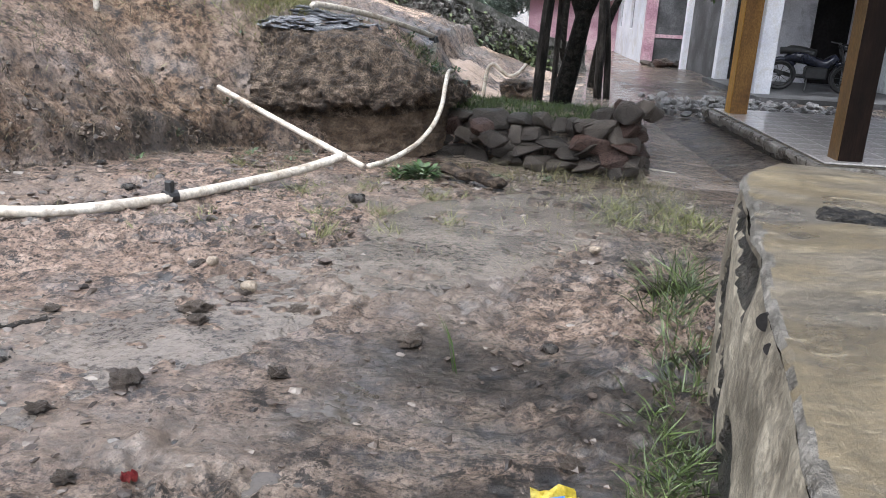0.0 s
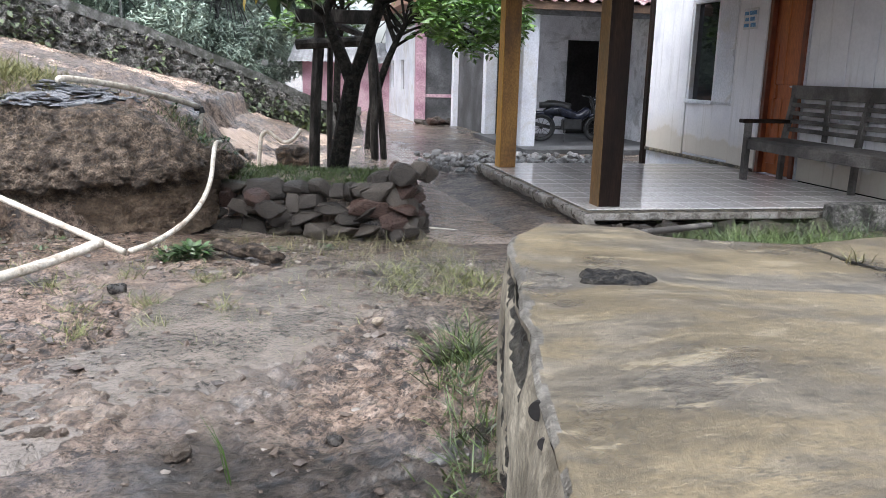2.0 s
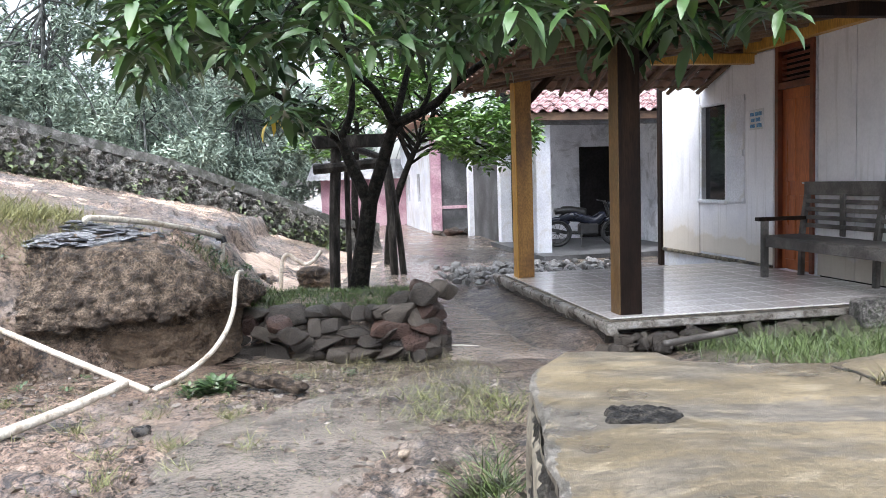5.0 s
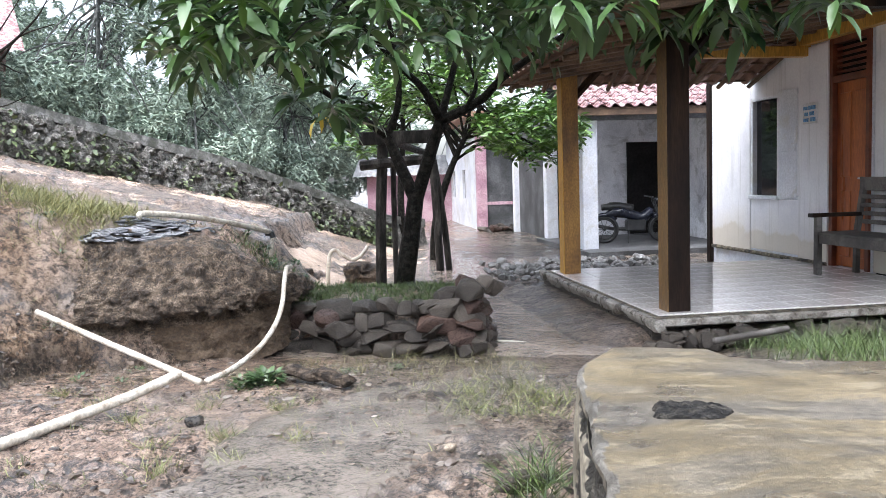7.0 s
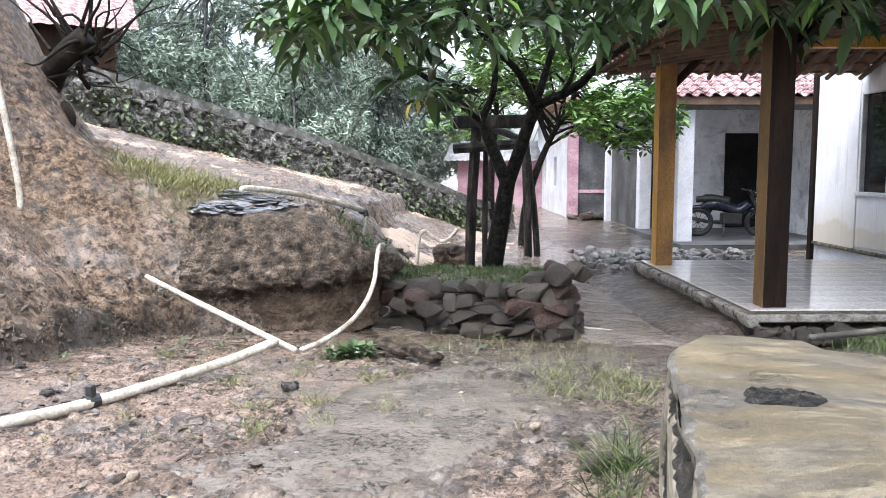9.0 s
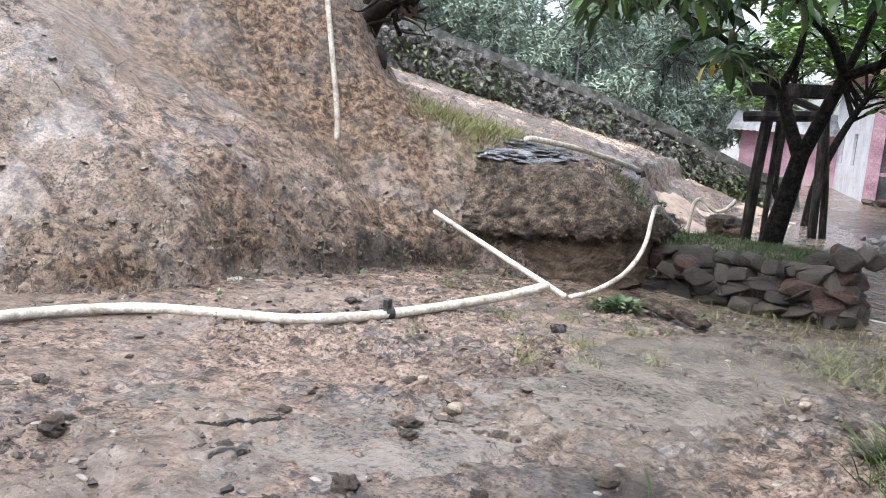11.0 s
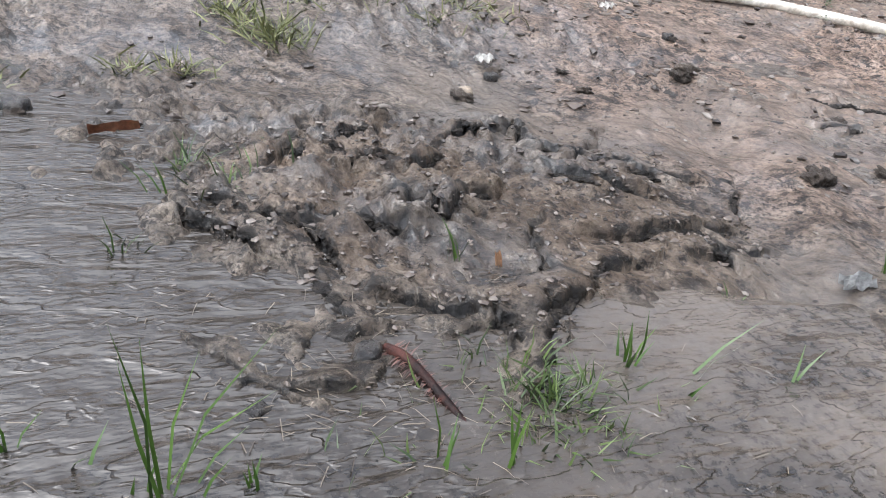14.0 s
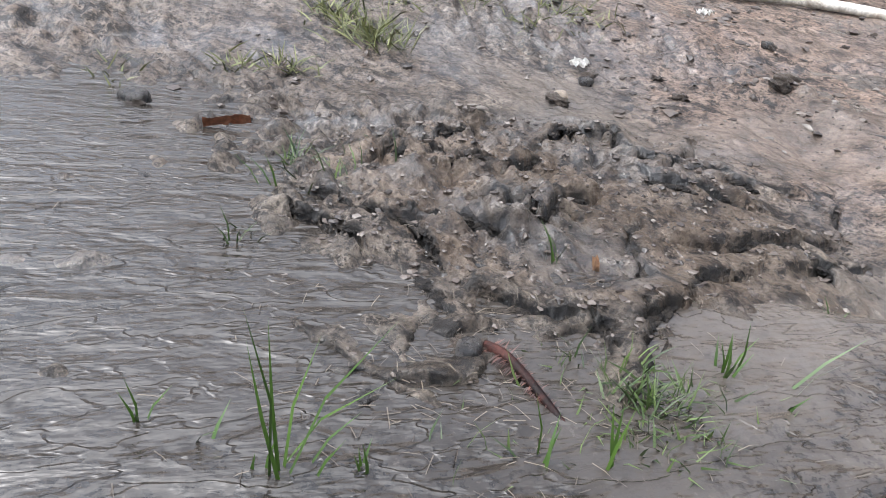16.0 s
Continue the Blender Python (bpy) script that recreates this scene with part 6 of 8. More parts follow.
def build_porch_roof():
    rng = random.Random(21)
    roof = in_house(tagged(new("roof_porch"), "porch roof of old clay tiles on brown battens", "roof", kind="structure"))
    for k in range(11):
        u = -1.1 + 0.43 * k
        part("rafter", tube([(-0.42, u, roof_z(-0.45, 0) - 0.03), (3.3, u, roof_z(3.3, 0) - 0.03)], 0.03, 6), WOOD_BROWN, roof)
    for k in range(15):
        v = -0.4 + 0.25 * k
        part("batten", box((v - 0.015, -1.2, roof_z(v, 0) + 0.005), (v + 0.015, 3.3, roof_z(v, 0) + 0.028)), WOOD_BROWN, roof)
    for k in range(9):
        v = -0.3 + 0.42 * k
        part("rafter", tube([(v, 3.15, 2.62), (v + (0.10 if v < 2 else -0.1), 4.25, 2.19)], 0.03, 6), WOOD_BROWN, roof)
    for k in range(5):
        u = 3.35 + 0.215 * k
        part("batten", box((-0.4, u - 0.015, 2.665 - 0.39 * (u - 3.15)), (3.08, u + 0.015, 2.69 - 0.39 * (u - 3.15))), WOOD_BROWN, roof)
    part("tie_beam", box((0.10, 3.04, 2.40), (3.10, 3.16, 2.52), 0.006), PAINT_YELLOW, roof, "ochre tie beam")
    part("tie_beam", box((0.18, 0.28, 2.40), (3.10, 0.40, 2.52), 0.006), WOOD_DARK, roof, "dark tie beam")
    part("wall_plate", box((2.98, -3.0, 2.52), (3.09, 3.16, 2.66), 0.006), PAINT_YELLOW, roof, "ochre wall beam")
    part("eave_beam", box((0.14, -1.2, 2.40), (0.30, 3.2, 2.46), 0.006), WOOD_BROWN, roof)
    for u, v in ((0.235, 0.36), (3.0, 0.29)):
        part("brace", tube([(v, u + 0.1, 2.0), (v + 0.4, u + 0.1, 2.42)], 0.045, 6), WOOD_DARK, roof)
    tile_plane(roof, OLD_TILE, (3.1, 4.28, 2.225), (-1, 0, 0), (0, -1, 0.39), 16, 5, rng)
    # sheet of tiles over the main slope
    bm = bmesh.new()
    nu, nv = 21, 17
    for i in range(nu):
        for j in range(nv):
            v0, u0 = -0.5 + 0.225 * j, -1.3 + 0.22 * i
            z0, z1 = roof_z(v0, 0) + 0.035, roof_z(v0 + 0.26, 0) + 0.030
            pts = [(v0, u0, z0), (v0 + 0.26, u0, z1), (v0 + 0.26, u0 + 0.11, z1 + 0.03), (v0 + 0.26, u0 + 0.225, z1), (v0, u0 + 0.225, z0), (v0, u0 + 0.11, z0 + 0.03)]
            vs = [bm.verts.new(p) for p in pts]
            bm.faces.new((vs[0], vs[1], vs[2], vs[5]))
            bm.faces.new((vs[5], vs[2], vs[3], vs[4]))
    tiles = part("tile_field", bm, ROOF_TILE, roof)
    tiles["kind"] = "stuff"
    bm = bmesh.new()
    add_box(bm, (3.3, -5, 2.98), (9, 5.7, 3.05))
    part("ceiling_board", bm, WOOD_BROWN, roof)
    return roof


build_porch_roof()
pole = tagged(in_house(part("bamboo_pole", tube([(0.15, 3.3, 2.30), (0.85, 3.0, 2.42)], 0.022, 8), PVC)), "pale bamboo pole tied under the eave", "pole")

# floor tiles
TILE_ME = bpy.data.meshes.new("floor_tile")
_b = box((0, 0, -0.012), (0.296, 0.296, 0.0), 0.003)
_b.to_mesh(TILE_ME)
_b.free()
TILE_ME.materials.append(TILE_FLOOR)
for i in range(10):
    for j in range(11):
        t = new("floor_tile", TILE_ME)
        t.parent = porch
        t.matrix_basis = pose(0.012 + 0.3 * i + 0.04, 0.03 + 0.3 * j + 0.12, 0.0)


# ---------------------------------------------------------------- bench
def build_bench():
    b = thing("wooden_bench", "long weathered grey wooden bench with slatted back", "bench", HM @ pose(2.55, -0.35, 0))
    L = 2.35
    for y in (0.05, L - 0.08):
        part("leg", box((-0.06, y, 0), (0.0, y + 0.07, 0.62), 0.006), WOOD_GREY, b)
        part("armrest", box((-0.12, y - 0.01, 0.60), (0.46, y + 0.08, 0.64), 0.006), WOOD_DARK, b)
    for y in (0.05, 1.12, L - 0.08):
        part("back_leg", tube([(0.40, y + 0.035, 0), (0.41, y + 0.035, 0.45), (0.49, y + 0.035, 0.98)], 0.036, 4), WOOD_GREY, b)
    part("seat", box((-0.04, 0.0, 0.415), (0.42, L, 0.445), 0.006), WOOD_GREY, b)
    part("apron", box((-0.055, 0.12, 0.33), (-0.03, L - 0.10, 0.425), 0.005), WOOD_GREY, b)
    part("top_rail", box((0.46, 0.0, 0.86), (0.495, L, 1.0), 0.006), WOOD_GREY, b)
    for k in range(4):
        z = 0.52 + 0.085 * k
        x = 0.415 + 0.075 * (z - 0.45)
        part("slat", box((x, 0.03, z), (x + 0.02, L - 0.03, z + 0.045), 0.004), WOOD_GREY, b)
    for y in (0.55, 1.65):
        part("stile", box((0.425, y, 0.45), (0.45, y + 0.07, 0.88), 0.004), WOOD_GREY, b)
    return b


build_bench()

# ---------------------------------------------------------------- second house: roof, bay, motorcycle
def build_second_roof():
    rng = random.Random(4)
    r = in_house(tagged(new("roof_second"), "red clay tile roof over the parking bay", "roof", kind="structure"))
    tile_plane(r, RED_TILE, (1.45, 7.15, 2.20), (1, 0, 0), (0, 1, 0.42), 15, 9, rng)
    part("fascia", box((1.4, 7.2, 2.08), (4.8, 7.24, 2.19), 0.004), WOOD_BROWN, r)
    part("deck", box((1.4, 7.2, -0.03), (4.8, 12.0, 0.0), 0.0, Matrix.Translation((0, 0, 2.21 - 7.2 * 0.42)) @ Matrix(((1, 0, 0, 0), (0, 1, 0, 0), (0, 0.42, 1, 0), (0, 0, 0, 1)))), WOOD_BROWN, r)
    part("beam", box((1.7, 7.48, 2.02), (4.8, 7.6, 2.14), 0.005), WALL_GREY, r)
    part("side_beam", box((1.72, 7.7, 2.05), (1.86, 12, 2.2), 0.005), WALL_GREY, r)
    return r


build_second_roof()
structure("wall_second_side", box((4.4, 7.6, -0.4), (4.55, 10.5, 2.9)), WALL_BAY, "white side wall of the parking bay", "wall")
structure("door_2", box((3.55, 10.44, -0.15), (4.2, 10.5, 1.75), 0.004), DARK, "dark open doorway in the parking bay", "door")
# these street walls carry the shade of the eaves in their colour
structure("wall_second_left", box((1.85, 10.5, -0.4), (2.2, 10.62, 3.0)), WALL_SHADED_WET, "grey rendered wall beside the bay", "wall")
structure("wall_third_link", box((1.95, 10.7, -0.4), (2.1, 13.9, 2.6)), WALL_SHADED_WET, "grey rendered wall along the street", "wall")
white_post(13.6, 1.82, 0.2, 2.2, "white masonry post of the next house")

# third house at the bend of the street
structure("wall_third_front", box((1.25, 14.5, -0.4), (2.6, 14.62, 2.6)), WALL_SHADED_WET, "grey rendered front of the far house", "wall")
structure("wall_third_side", wall_with_holes(14.64, 20.5, 1.08, 1.22, -0.4, 2.6, [(16.6, 17.1, 0.55, 1.35), (18.6, 19.1, 0.55, 1.35)]), WALL_WHITE, "white wall of the far house with dirty base", "wall")
structure("trim_pink_pillar", box((1.05, 14.42, -0.4), (1.3, 14.66, 2.6), 0.01), WALL_PINK, "pink painted corner pillar", "trim")
structure("trim_pink_band", box((1.3, 14.48, 0.42), (2.6, 14.5, 0.50)), WALL_PINK, "pink painted band on the grey wall", "trim")
structure("window_far_1", box((1.14, 16.6, 0.55), (1.18, 17.1, 1.35)), GLASS, "narrow dark window", "window")
structure("window_far_2", box((1.14, 18.6, 0.55), (1.18, 19.1, 1.35)), GLASS, "narrow dark window", "window")
structure("roof_third", box((0.6, 14.0, 2.6), (5.5, 21, 2.75)), ROOF_TILE, "low dull clay roof of the far house", "roof")


def gable_house(name, label, at, size, wall_mat, roof_mat, rz=0):
    w, d, h, rise = size
    hs = thing(name, label, "house", pose(*at, 0, 0, rz))
    part("wall", box((-w / 2, -d / 2, -0.6), (w / 2, d / 2, h)), wall_mat, hs)
    bm = bmesh.new()
    o = 0.4
    for s in (-1, 1):
        rows = []
        for j in range(9):
            f = j / 8
            rows.append([bm.verts.new((-w / 2 - o + (w + 2 * o) * i / 40, s * (d / 2 + o) * (1 - f), h - 0.15 + (rise + 0.15) * f + 0.025 * (i % 2) - 0.02 * (j % 1))) for i in range(41)])
        for a, b in zip(rows, rows[1:]):
            for i in range(40):
                bm.faces.new((a[i], a[i + 1], b[i + 1], b[i]))
    part("roof", bm, roof_mat, hs)
    bm = bmesh.new()
    for s in (-1, 1):
        vs = [bm.verts.new((s * w / 2, -d / 2, h)), bm.verts.new((s * w / 2, d / 2, h)), bm.verts.new((s * w / 2, 0, h + rise * d / (d + 2 * o)))]
        bm.faces.new(vs)
    part("gable", bm, wall_mat, hs)
    return hs


gable_house("far_house", "pink rendered house with a grey roof beyond the street", (-3.85, 27.5, -0.2), (2.7, 3.0, 1.6, 0.5), WALL_PINK, WALL_GREY, 4)
gable_house("hill_house", "house with a red tile roof up on the hill", (-12.2, 14.6, 2.4), (4.2, 4.0, 1.35, 1.5), WOOD_DARK, ROOF_RED, 38)


BIKE_METAL = surface("dark_grimy_metal", [(0.02, 0.02, 0.02), (0.05, 0.05, 0.05), (0.1, 0.1, 0.1)], 0.1, 0.01, (0.35, 0.6), spec=0.3)


def build_motorcycle():
    mc = thing("motorcycle", "dark parked motorcycle on its stand in the bay", "motorcycle", HM @ pose(2.42, 8.6, -0.16, 0, 0, -8) @ Matrix.Diagonal((0.88, 0.88, 0.84, 1)))
    def wheel(x):
        bm = bmesh.new()
        for k in range(28):
            pass
        ring = [(x + 0.27 * math.cos(a), 0, 0.30 + 0.27 * math.sin(a)) for a in np.linspace(0, 2 * math.pi, 29)]
        add_tube(bm, ring, 0.04, 8, False)
        w = part("wheel", bm, RUBBER, mc, smoothed=True)
        bm = bmesh.new()
        rim = [(x + 0.22 * math.cos(a), 0, 0.30 + 0.22 * math.sin(a)) for a in np.linspace(0, 2 * math.pi, 25)]
        add_tube(bm, rim, 0.014, 6, False)
        for k in range(10):
            a = k * math.pi / 5
            add_tube(bm, [(x, 0, 0.30), (x + 0.22 * math.cos(a), 0, 0.30 + 0.22 * math.sin(a))], 0.006, 4, False)
        add_tube(bm, [(x, -0.05, 0.30), (x, 0.05, 0.30)], 0.035, 8)
        part("rim", bm, BIKE_METAL, w, "steel spoked rim")
    wheel(0.0)
    wheel(1.22)
    part("body", tube(spline([(0.05, 0, 0.62), (0.3, 0, 0.68), (0.55, 0, 0.62), (0.8, 0, 0.55), (1.0, 0, 0.72)], 4), [0.06, 0.08, 0.10, 0.12, 0.13, 0.13, 0.12, 0.11, 0.11, 0.11, 0.11, 0.11, 0.12, 0.12, 0.11, 0.10, 0.08], 8), BIKE, mc, smoothed=True)
    part("seat", tube(spline([(-0.05, 0, 0.78), (0.25, 0, 0.80), (0.6, 0, 0.74)], 5), [0.07] * 3 + [0.095] * 8, 8), RUBBER, mc, smoothed=True)
    part("engine", box((0.45, -0.13, 0.25), (0.85, 0.13, 0.5), 0.03), RUBBER, mc)
    part("fork", tube([(1.22, 0.07, 0.30), (1.02, 0.07, 0.95)], 0.022, 7), BIKE_METAL, mc)
    part("fork", tube([(1.22, -0.07, 0.30), (1.02, -0.07, 0.95)], 0.022, 7), BIKE_METAL, mc)
    part("handlebar", tube(spline([(0.92, -0.33, 1.0), (1.0, -0.12, 0.98), (1.0, 0.12, 0.98), (0.92, 0.33, 1.0)], 4), 0.016, 6), BIKE_METAL, mc)
    bm = bmesh.new()
    lump(bm, (1.12, 0, 0.90), (0.09, 0.10, 0.10), 0.05, 3, 2)
    part("headlight", bm, GLASS, mc, smoothed=True)
    part("mudguard", tube([(1.22 + 0.32 * math.cos(a), 0, 0.30 + 0.32 * math.sin(a)) for a in np.linspace(0.4, 2.3, 9)], 0.05, 6), BIKE, mc, smoothed=True)
    part("mudguard", tube([(0.32 * math.cos(a), 0, 0.30 + 0.32 * math.sin(a)) for a in np.linspace(0.7, 2.6, 9)], 0.05, 6), BIKE, mc, smoothed=True)
    part("exhaust", tube([(0.6, 0.13, 0.28), (0.2, 0.15, 0.30), (-0.15, 0.16, 0.38)], 0.04, 8), BIKE_METAL, mc)
    part("stand", tube([(0.5, -0.1, 0.28), (0.45, -0.25, 0.0)], 0.012, 6), BIKE_METAL, mc)
    return mc


BIKE = surface("dark_blue_lacquer", [(0.01, 0.012, 0.02), (0.016, 0.018, 0.03), (0.025, 0.028, 0.045)], 0.2, 0.02, (0.12, 0.25), 0.05, 0.001)
build_motorcycle()

# ---------------------------------------------------------------- water
def puddle_level(x, y):
    return ground_z(x, y) + 0.004 + 0.016 * fnoise(x, y, 1.5, 2, 0) + 0.016 * smooth(1.6, 1.0, y) * smooth(-2.2, -1.7, x)


def puddle_rim(x, y):
    """How far inside the rim of the large puddle a place lies."""
    return x - np.interp(y, [-1.2, -0.1, 0.15, 0.6, 1.2, 1.5, 1.7], [-2.6, -2.2, -1.35, -1.15, -1.0, -0.7, 0.2]) - 0.14 * fnoise(x, y, 0.5, 4, 2)


def run_rim(x, y):
    return 0.60 + 0.3 * fnoise(x, y, 0.7, 5, 1) - np.abs(x + 0.62 + 0.42 * (4.6 - y) - 0.15 * np.sin(2.3 * y))


def stream_edge(x, y):
    """How far past the eroded lip of the stream a place lies."""
    lip = np.interp(y, [6.3, 8.0, 10.0, 13.5, 16, 20], [-2.35, -2.9, -3.3, -3.9, -4.2, -5.0]) + 0.4 * fnoise(x, y, 1.3, 4, 2) * smooth(7.5, 9, y)
    return x - lip + 0.12 * np.sin(3.1 * y)


def water_sheet(name, label, x0, x1, y0, y1, step, level, mat, keep, category="puddle"):
    """A thin sheet of water over the low ground: level(x, y) is its height, keep(x, y) where it lies."""
    xs, ys = np.arange(x0, x1, step), np.arange(y0, y1, step)
    X, Y = np.meshgrid(xs, ys)
    Z, K = level(X, Y), keep(X, Y)
    idx = np.arange(X.size).reshape(X.shape)
    q = np.stack([idx[:-1, :-1], idx[:-1, 1:], idx[1:, 1:], idx[1:, :-1]], -1)[K[:-1, :-1] & K[1:, 1:] & K[:-1, 1:] & K[1:, :-1]]
    used, inv = np.unique(q, return_inverse=True)
    co = np.stack([X, Y, Z], -1).reshape(-1, 3)[used]
    me = mesh_of(name, co.tolist(), inv.reshape(-1, 4).tolist(), mat, True)
    ob = tagged(new(name, me), label, category, kind="structure")
    ob.visible_shadow = False
    return ob


water_sheet("water_yard", "shallow grey rain water standing on the muddy yard", -3.4, 0.12, -1.4, 2.4, 0.02,
            lambda x, y: puddle_level(x, y) - 0.05 * smooth(0.10, 0.0, puddle_rim(x, y)) - 0.08 * smooth(-0.95, -1.3, y + 0.25 * fnoise(x, y, 0.5, 3, 1)), PUDDLE, lambda x, y: (puddle_rim(x, y) > 0) & (x < 0.08))
water_sheet("water_hollows", "grey rain water standing in hollows of the mud", -3.2, 0.05, 1.4, 2.7, 0.016,
            lambda x, y: ground_z(x, y) - 0.006 + 0.010 * fnoise(x, y, 1.4, 2, 3) - 0.05 * smooth(0.05, -0.14, fnoise(x, y, 1.1, 3, 5)) - 0.05 * smooth(1.75, 1.45, y + 0.2 * fnoise(x, y, 0.4, 3, 1)) - 0.05 * smooth(2.2, 2.6, y), HOLLOW,
            lambda x, y: fnoise(x, y, 1.1, 3, 5) > -0.15)
water_sheet("water_street", "brown flood water running along the street", -3.4, 3.0, 6.0, 24.0, 0.12,
            lambda x, y: ground_z(x, y) * 0 + np.interp(y, [6, 6.6, 7, 9, 24], [-0.27, -0.26, -0.228, -0.25, -0.24]) + 0.012 * fnoise(x, y, 0.8, 2, 1), WATER, lambda x, y: x > -3.3, "flood water")
water_sheet("water_run", "thin film of grey rain water running over the yard", -2.4, 0.1, 1.7, 6.3, 0.022,
            lambda x, y: ground_z(x, y) + 0.013 + 0.014 * fnoise(x, y, 0.5, 4, 3) - 0.05 * smooth(0.16, 0.0, run_rim(x, y)), RUN,
            lambda x, y: (run_rim(x, y) > 0) & (x < 0.05))
water_sheet("water_stream", "muddy stream running down the hillside", -8.5, -1.6, 8.2, 16.4, 0.07,
            lambda x, y: ground_z(x, y) + 0.01 + 0.055 * fnoise(x, y, 0.42, 4, 2), STREAM,
            lambda x, y: (y > 8.9 + 0.15 * np.sin(x * 3)) & (x < -1.75) & ((stream_edge(x, y) < -0.3) | (stream_edge(x, y) > 0.26) | (y < 10.4)), "stream")
water_sheet("water_hill_puddle", "brown puddle behind the long pipe", -6.6, -4.0, -0.9, 1.6, 0.03,
            lambda x, y: ground_z(x, y) + 0.012 - 0.06 * smooth(0.9, 1.1, np.hypot((x + 5.2) / 0.95, (y - 0.3) / 0.95) - 0.2 * np.sin(3 * x) + 0.2 * fnoise(x, y, 0.4, 3, 2)), POOL, lambda x, y: np.hypot((x + 5.2) / 1.4, (y - 0.3) / 1.4) < 1)


# ---------------------------------------------------------------- clods, stones and litter
CLOD_ME = []
for k in range(7):
    _b = bmesh.new()
    bmesh.ops.create_icosphere(_b, subdivisions=3, radius=1.0)
    for _v in _b.verts:
        _q = _v.co * 1.3 + Vector((k * 3.1, 0, 0))
        _v.co *= 0.9 + 0.6 * noise.fractal(_q * 1.3, 0.7, 2.1, 4) + 0.3 * noise.noise(_q * 4)
    _m = bpy.data.meshes.new("mud_clod")
    _b.to_mesh(_m)
    _b.free()
    _m.polygons.foreach_set("use_smooth", [True] * len(_m.polygons))
    _m.materials.append(CLOD)
    CLOD_ME.append(_m)


def clod(x, y, size, k, name="mud_clod", label="dark lump of wet mud lying on the yard", category="clod", flat=0.42):
    ob = new(name, CLOD_ME[k % 7])
    ob.matrix_basis = Matrix.LocRotScale((x, y, height(x, y) + size * flat * 0.35), Euler((0.2 * math.sin(k), 0.2 * math.cos(k), k * 1.7)), (size * 0.62, size * 0.5, size * flat * 0.7))
    return tagged(ob, label, category, "lumps on the yard")


for k, (x, y, s) in enumerate([(-1.40, 1.55, 0.07), (-1.31, 1.99, 0.08), (-2.22, 1.68, 0.07), (-2.70, 3.82, 0.055), (-3.32, 4.38, 0.05), (-1.61, 2.60, 0.05), (-1.68, 2.89, 0.055), (-1.37, 2.68, 0.042), (-1.14, 2.63, 0.05), (-1.60, 4.22, 0.075), (-0.31, 2.65, 0.045),
                               (-2.58, 1.89, 0.045), (-2.34, 1.27, 0.035), (-2.17, 1.26, 0.05), (-2.66, 2.31, 0.03), (-2.74, 3.38, 0.05), (-1.75, 1.94, 0.06), (-1.33, 2.62, 0.03), (-1.12, 2.55, 0.045),
                               (-1.40, 1.79, 0.05), (-1.14, 1.57, 0.045), (-1.84, 2.32, 0.045), (-1.38, 2.42, 0.06), (-0.72, 2.55, 0.07), (-1.96, -0.40, 0.05), (-2.36, 1.02, 0.045), (-0.98, 2.2, 0.05), (-0.14, 1.97, 0.05),
                               (-4.69, 1.91, 0.05), (-2.25, 1.72, 0.09), (-1.44, 2.5, 0.08), (-0.81, -0.05, 0.035), (-0.93, 0.13, 0.06), (-1.39, 1.5, 0.055), (-3.47, 3.98, 0.05)]):
    clod(x, y, s, k)
for x, y, s, k in ((-2.12, 0.80, 0.07, 2), (-0.02, 3.35, 0.16, 4), (-0.12, 3.62, 0.09, 5)):
    clod(x, y, s, k, "flat_stone", "flat grey brown stone half sunk in mud", "stone", 0.35)


def dark_stone(x, y, size, seed, mat, label):
    bm = bmesh.new()
    lump(bm, (0, 0, 0), (size, size * 0.8, size * 0.62), 0.3, seed, 3)
    ob = part("loose_stone", bm, mat, smoothed=True)
    ob.matrix_basis = pose(x, y, max(height(x, y), float(puddle_level(x, y)) - 0.01) + 0.28 * size, 0, 0, 40 * seed)
    return tagged(ob, label, "stone", "loose stones")


BLACK_STONE = surface("wet_black_stone", [(0.008, 0.007, 0.007), (0.02, 0.017, 0.015), (0.05, 0.043, 0.036)], 0.03, 0.006, (0.15, 0.4), 0.6, 0.006, spec=0.5)
TAN_STONE = surface("pale_tan_stone", [(0.18, 0.14, 0.10), (0.28, 0.225, 0.165), (0.36, 0.30, 0.23)], 0.03, 0.006, (0.3, 0.6), 0.6, 0.006)
for k, (x, y, size) in enumerate([(-1.99, -0.40, 0.045), (-2.31, 0.985, 0.03), (-0.82, -0.05, 0.022), (-0.91, 0.135, 0.032), (-2.60, 1.885, 0.03), (-2.70, 3.82, 0.04), (-3.32, 4.38, 0.035), (-0.30, 2.63, 0.028), (-1.60, 4.22, 0.05), (-1.54, -0.37, 0.016)]):
    dark_stone(x, y, size, k + 1, BLACK_STONE, "small wet black stone lying on the mud")
for k, (x, y, size) in enumerate([(-2.15, 0.825, 0.035), (-1.37, 2.72, 0.035), (-0.31, 3.79, 0.03), (-1.60, 2.86, 0.03)]):
    dark_stone(x, y, size, k + 31, TAN_STONE, "small flat tan stone half sunk in mud")


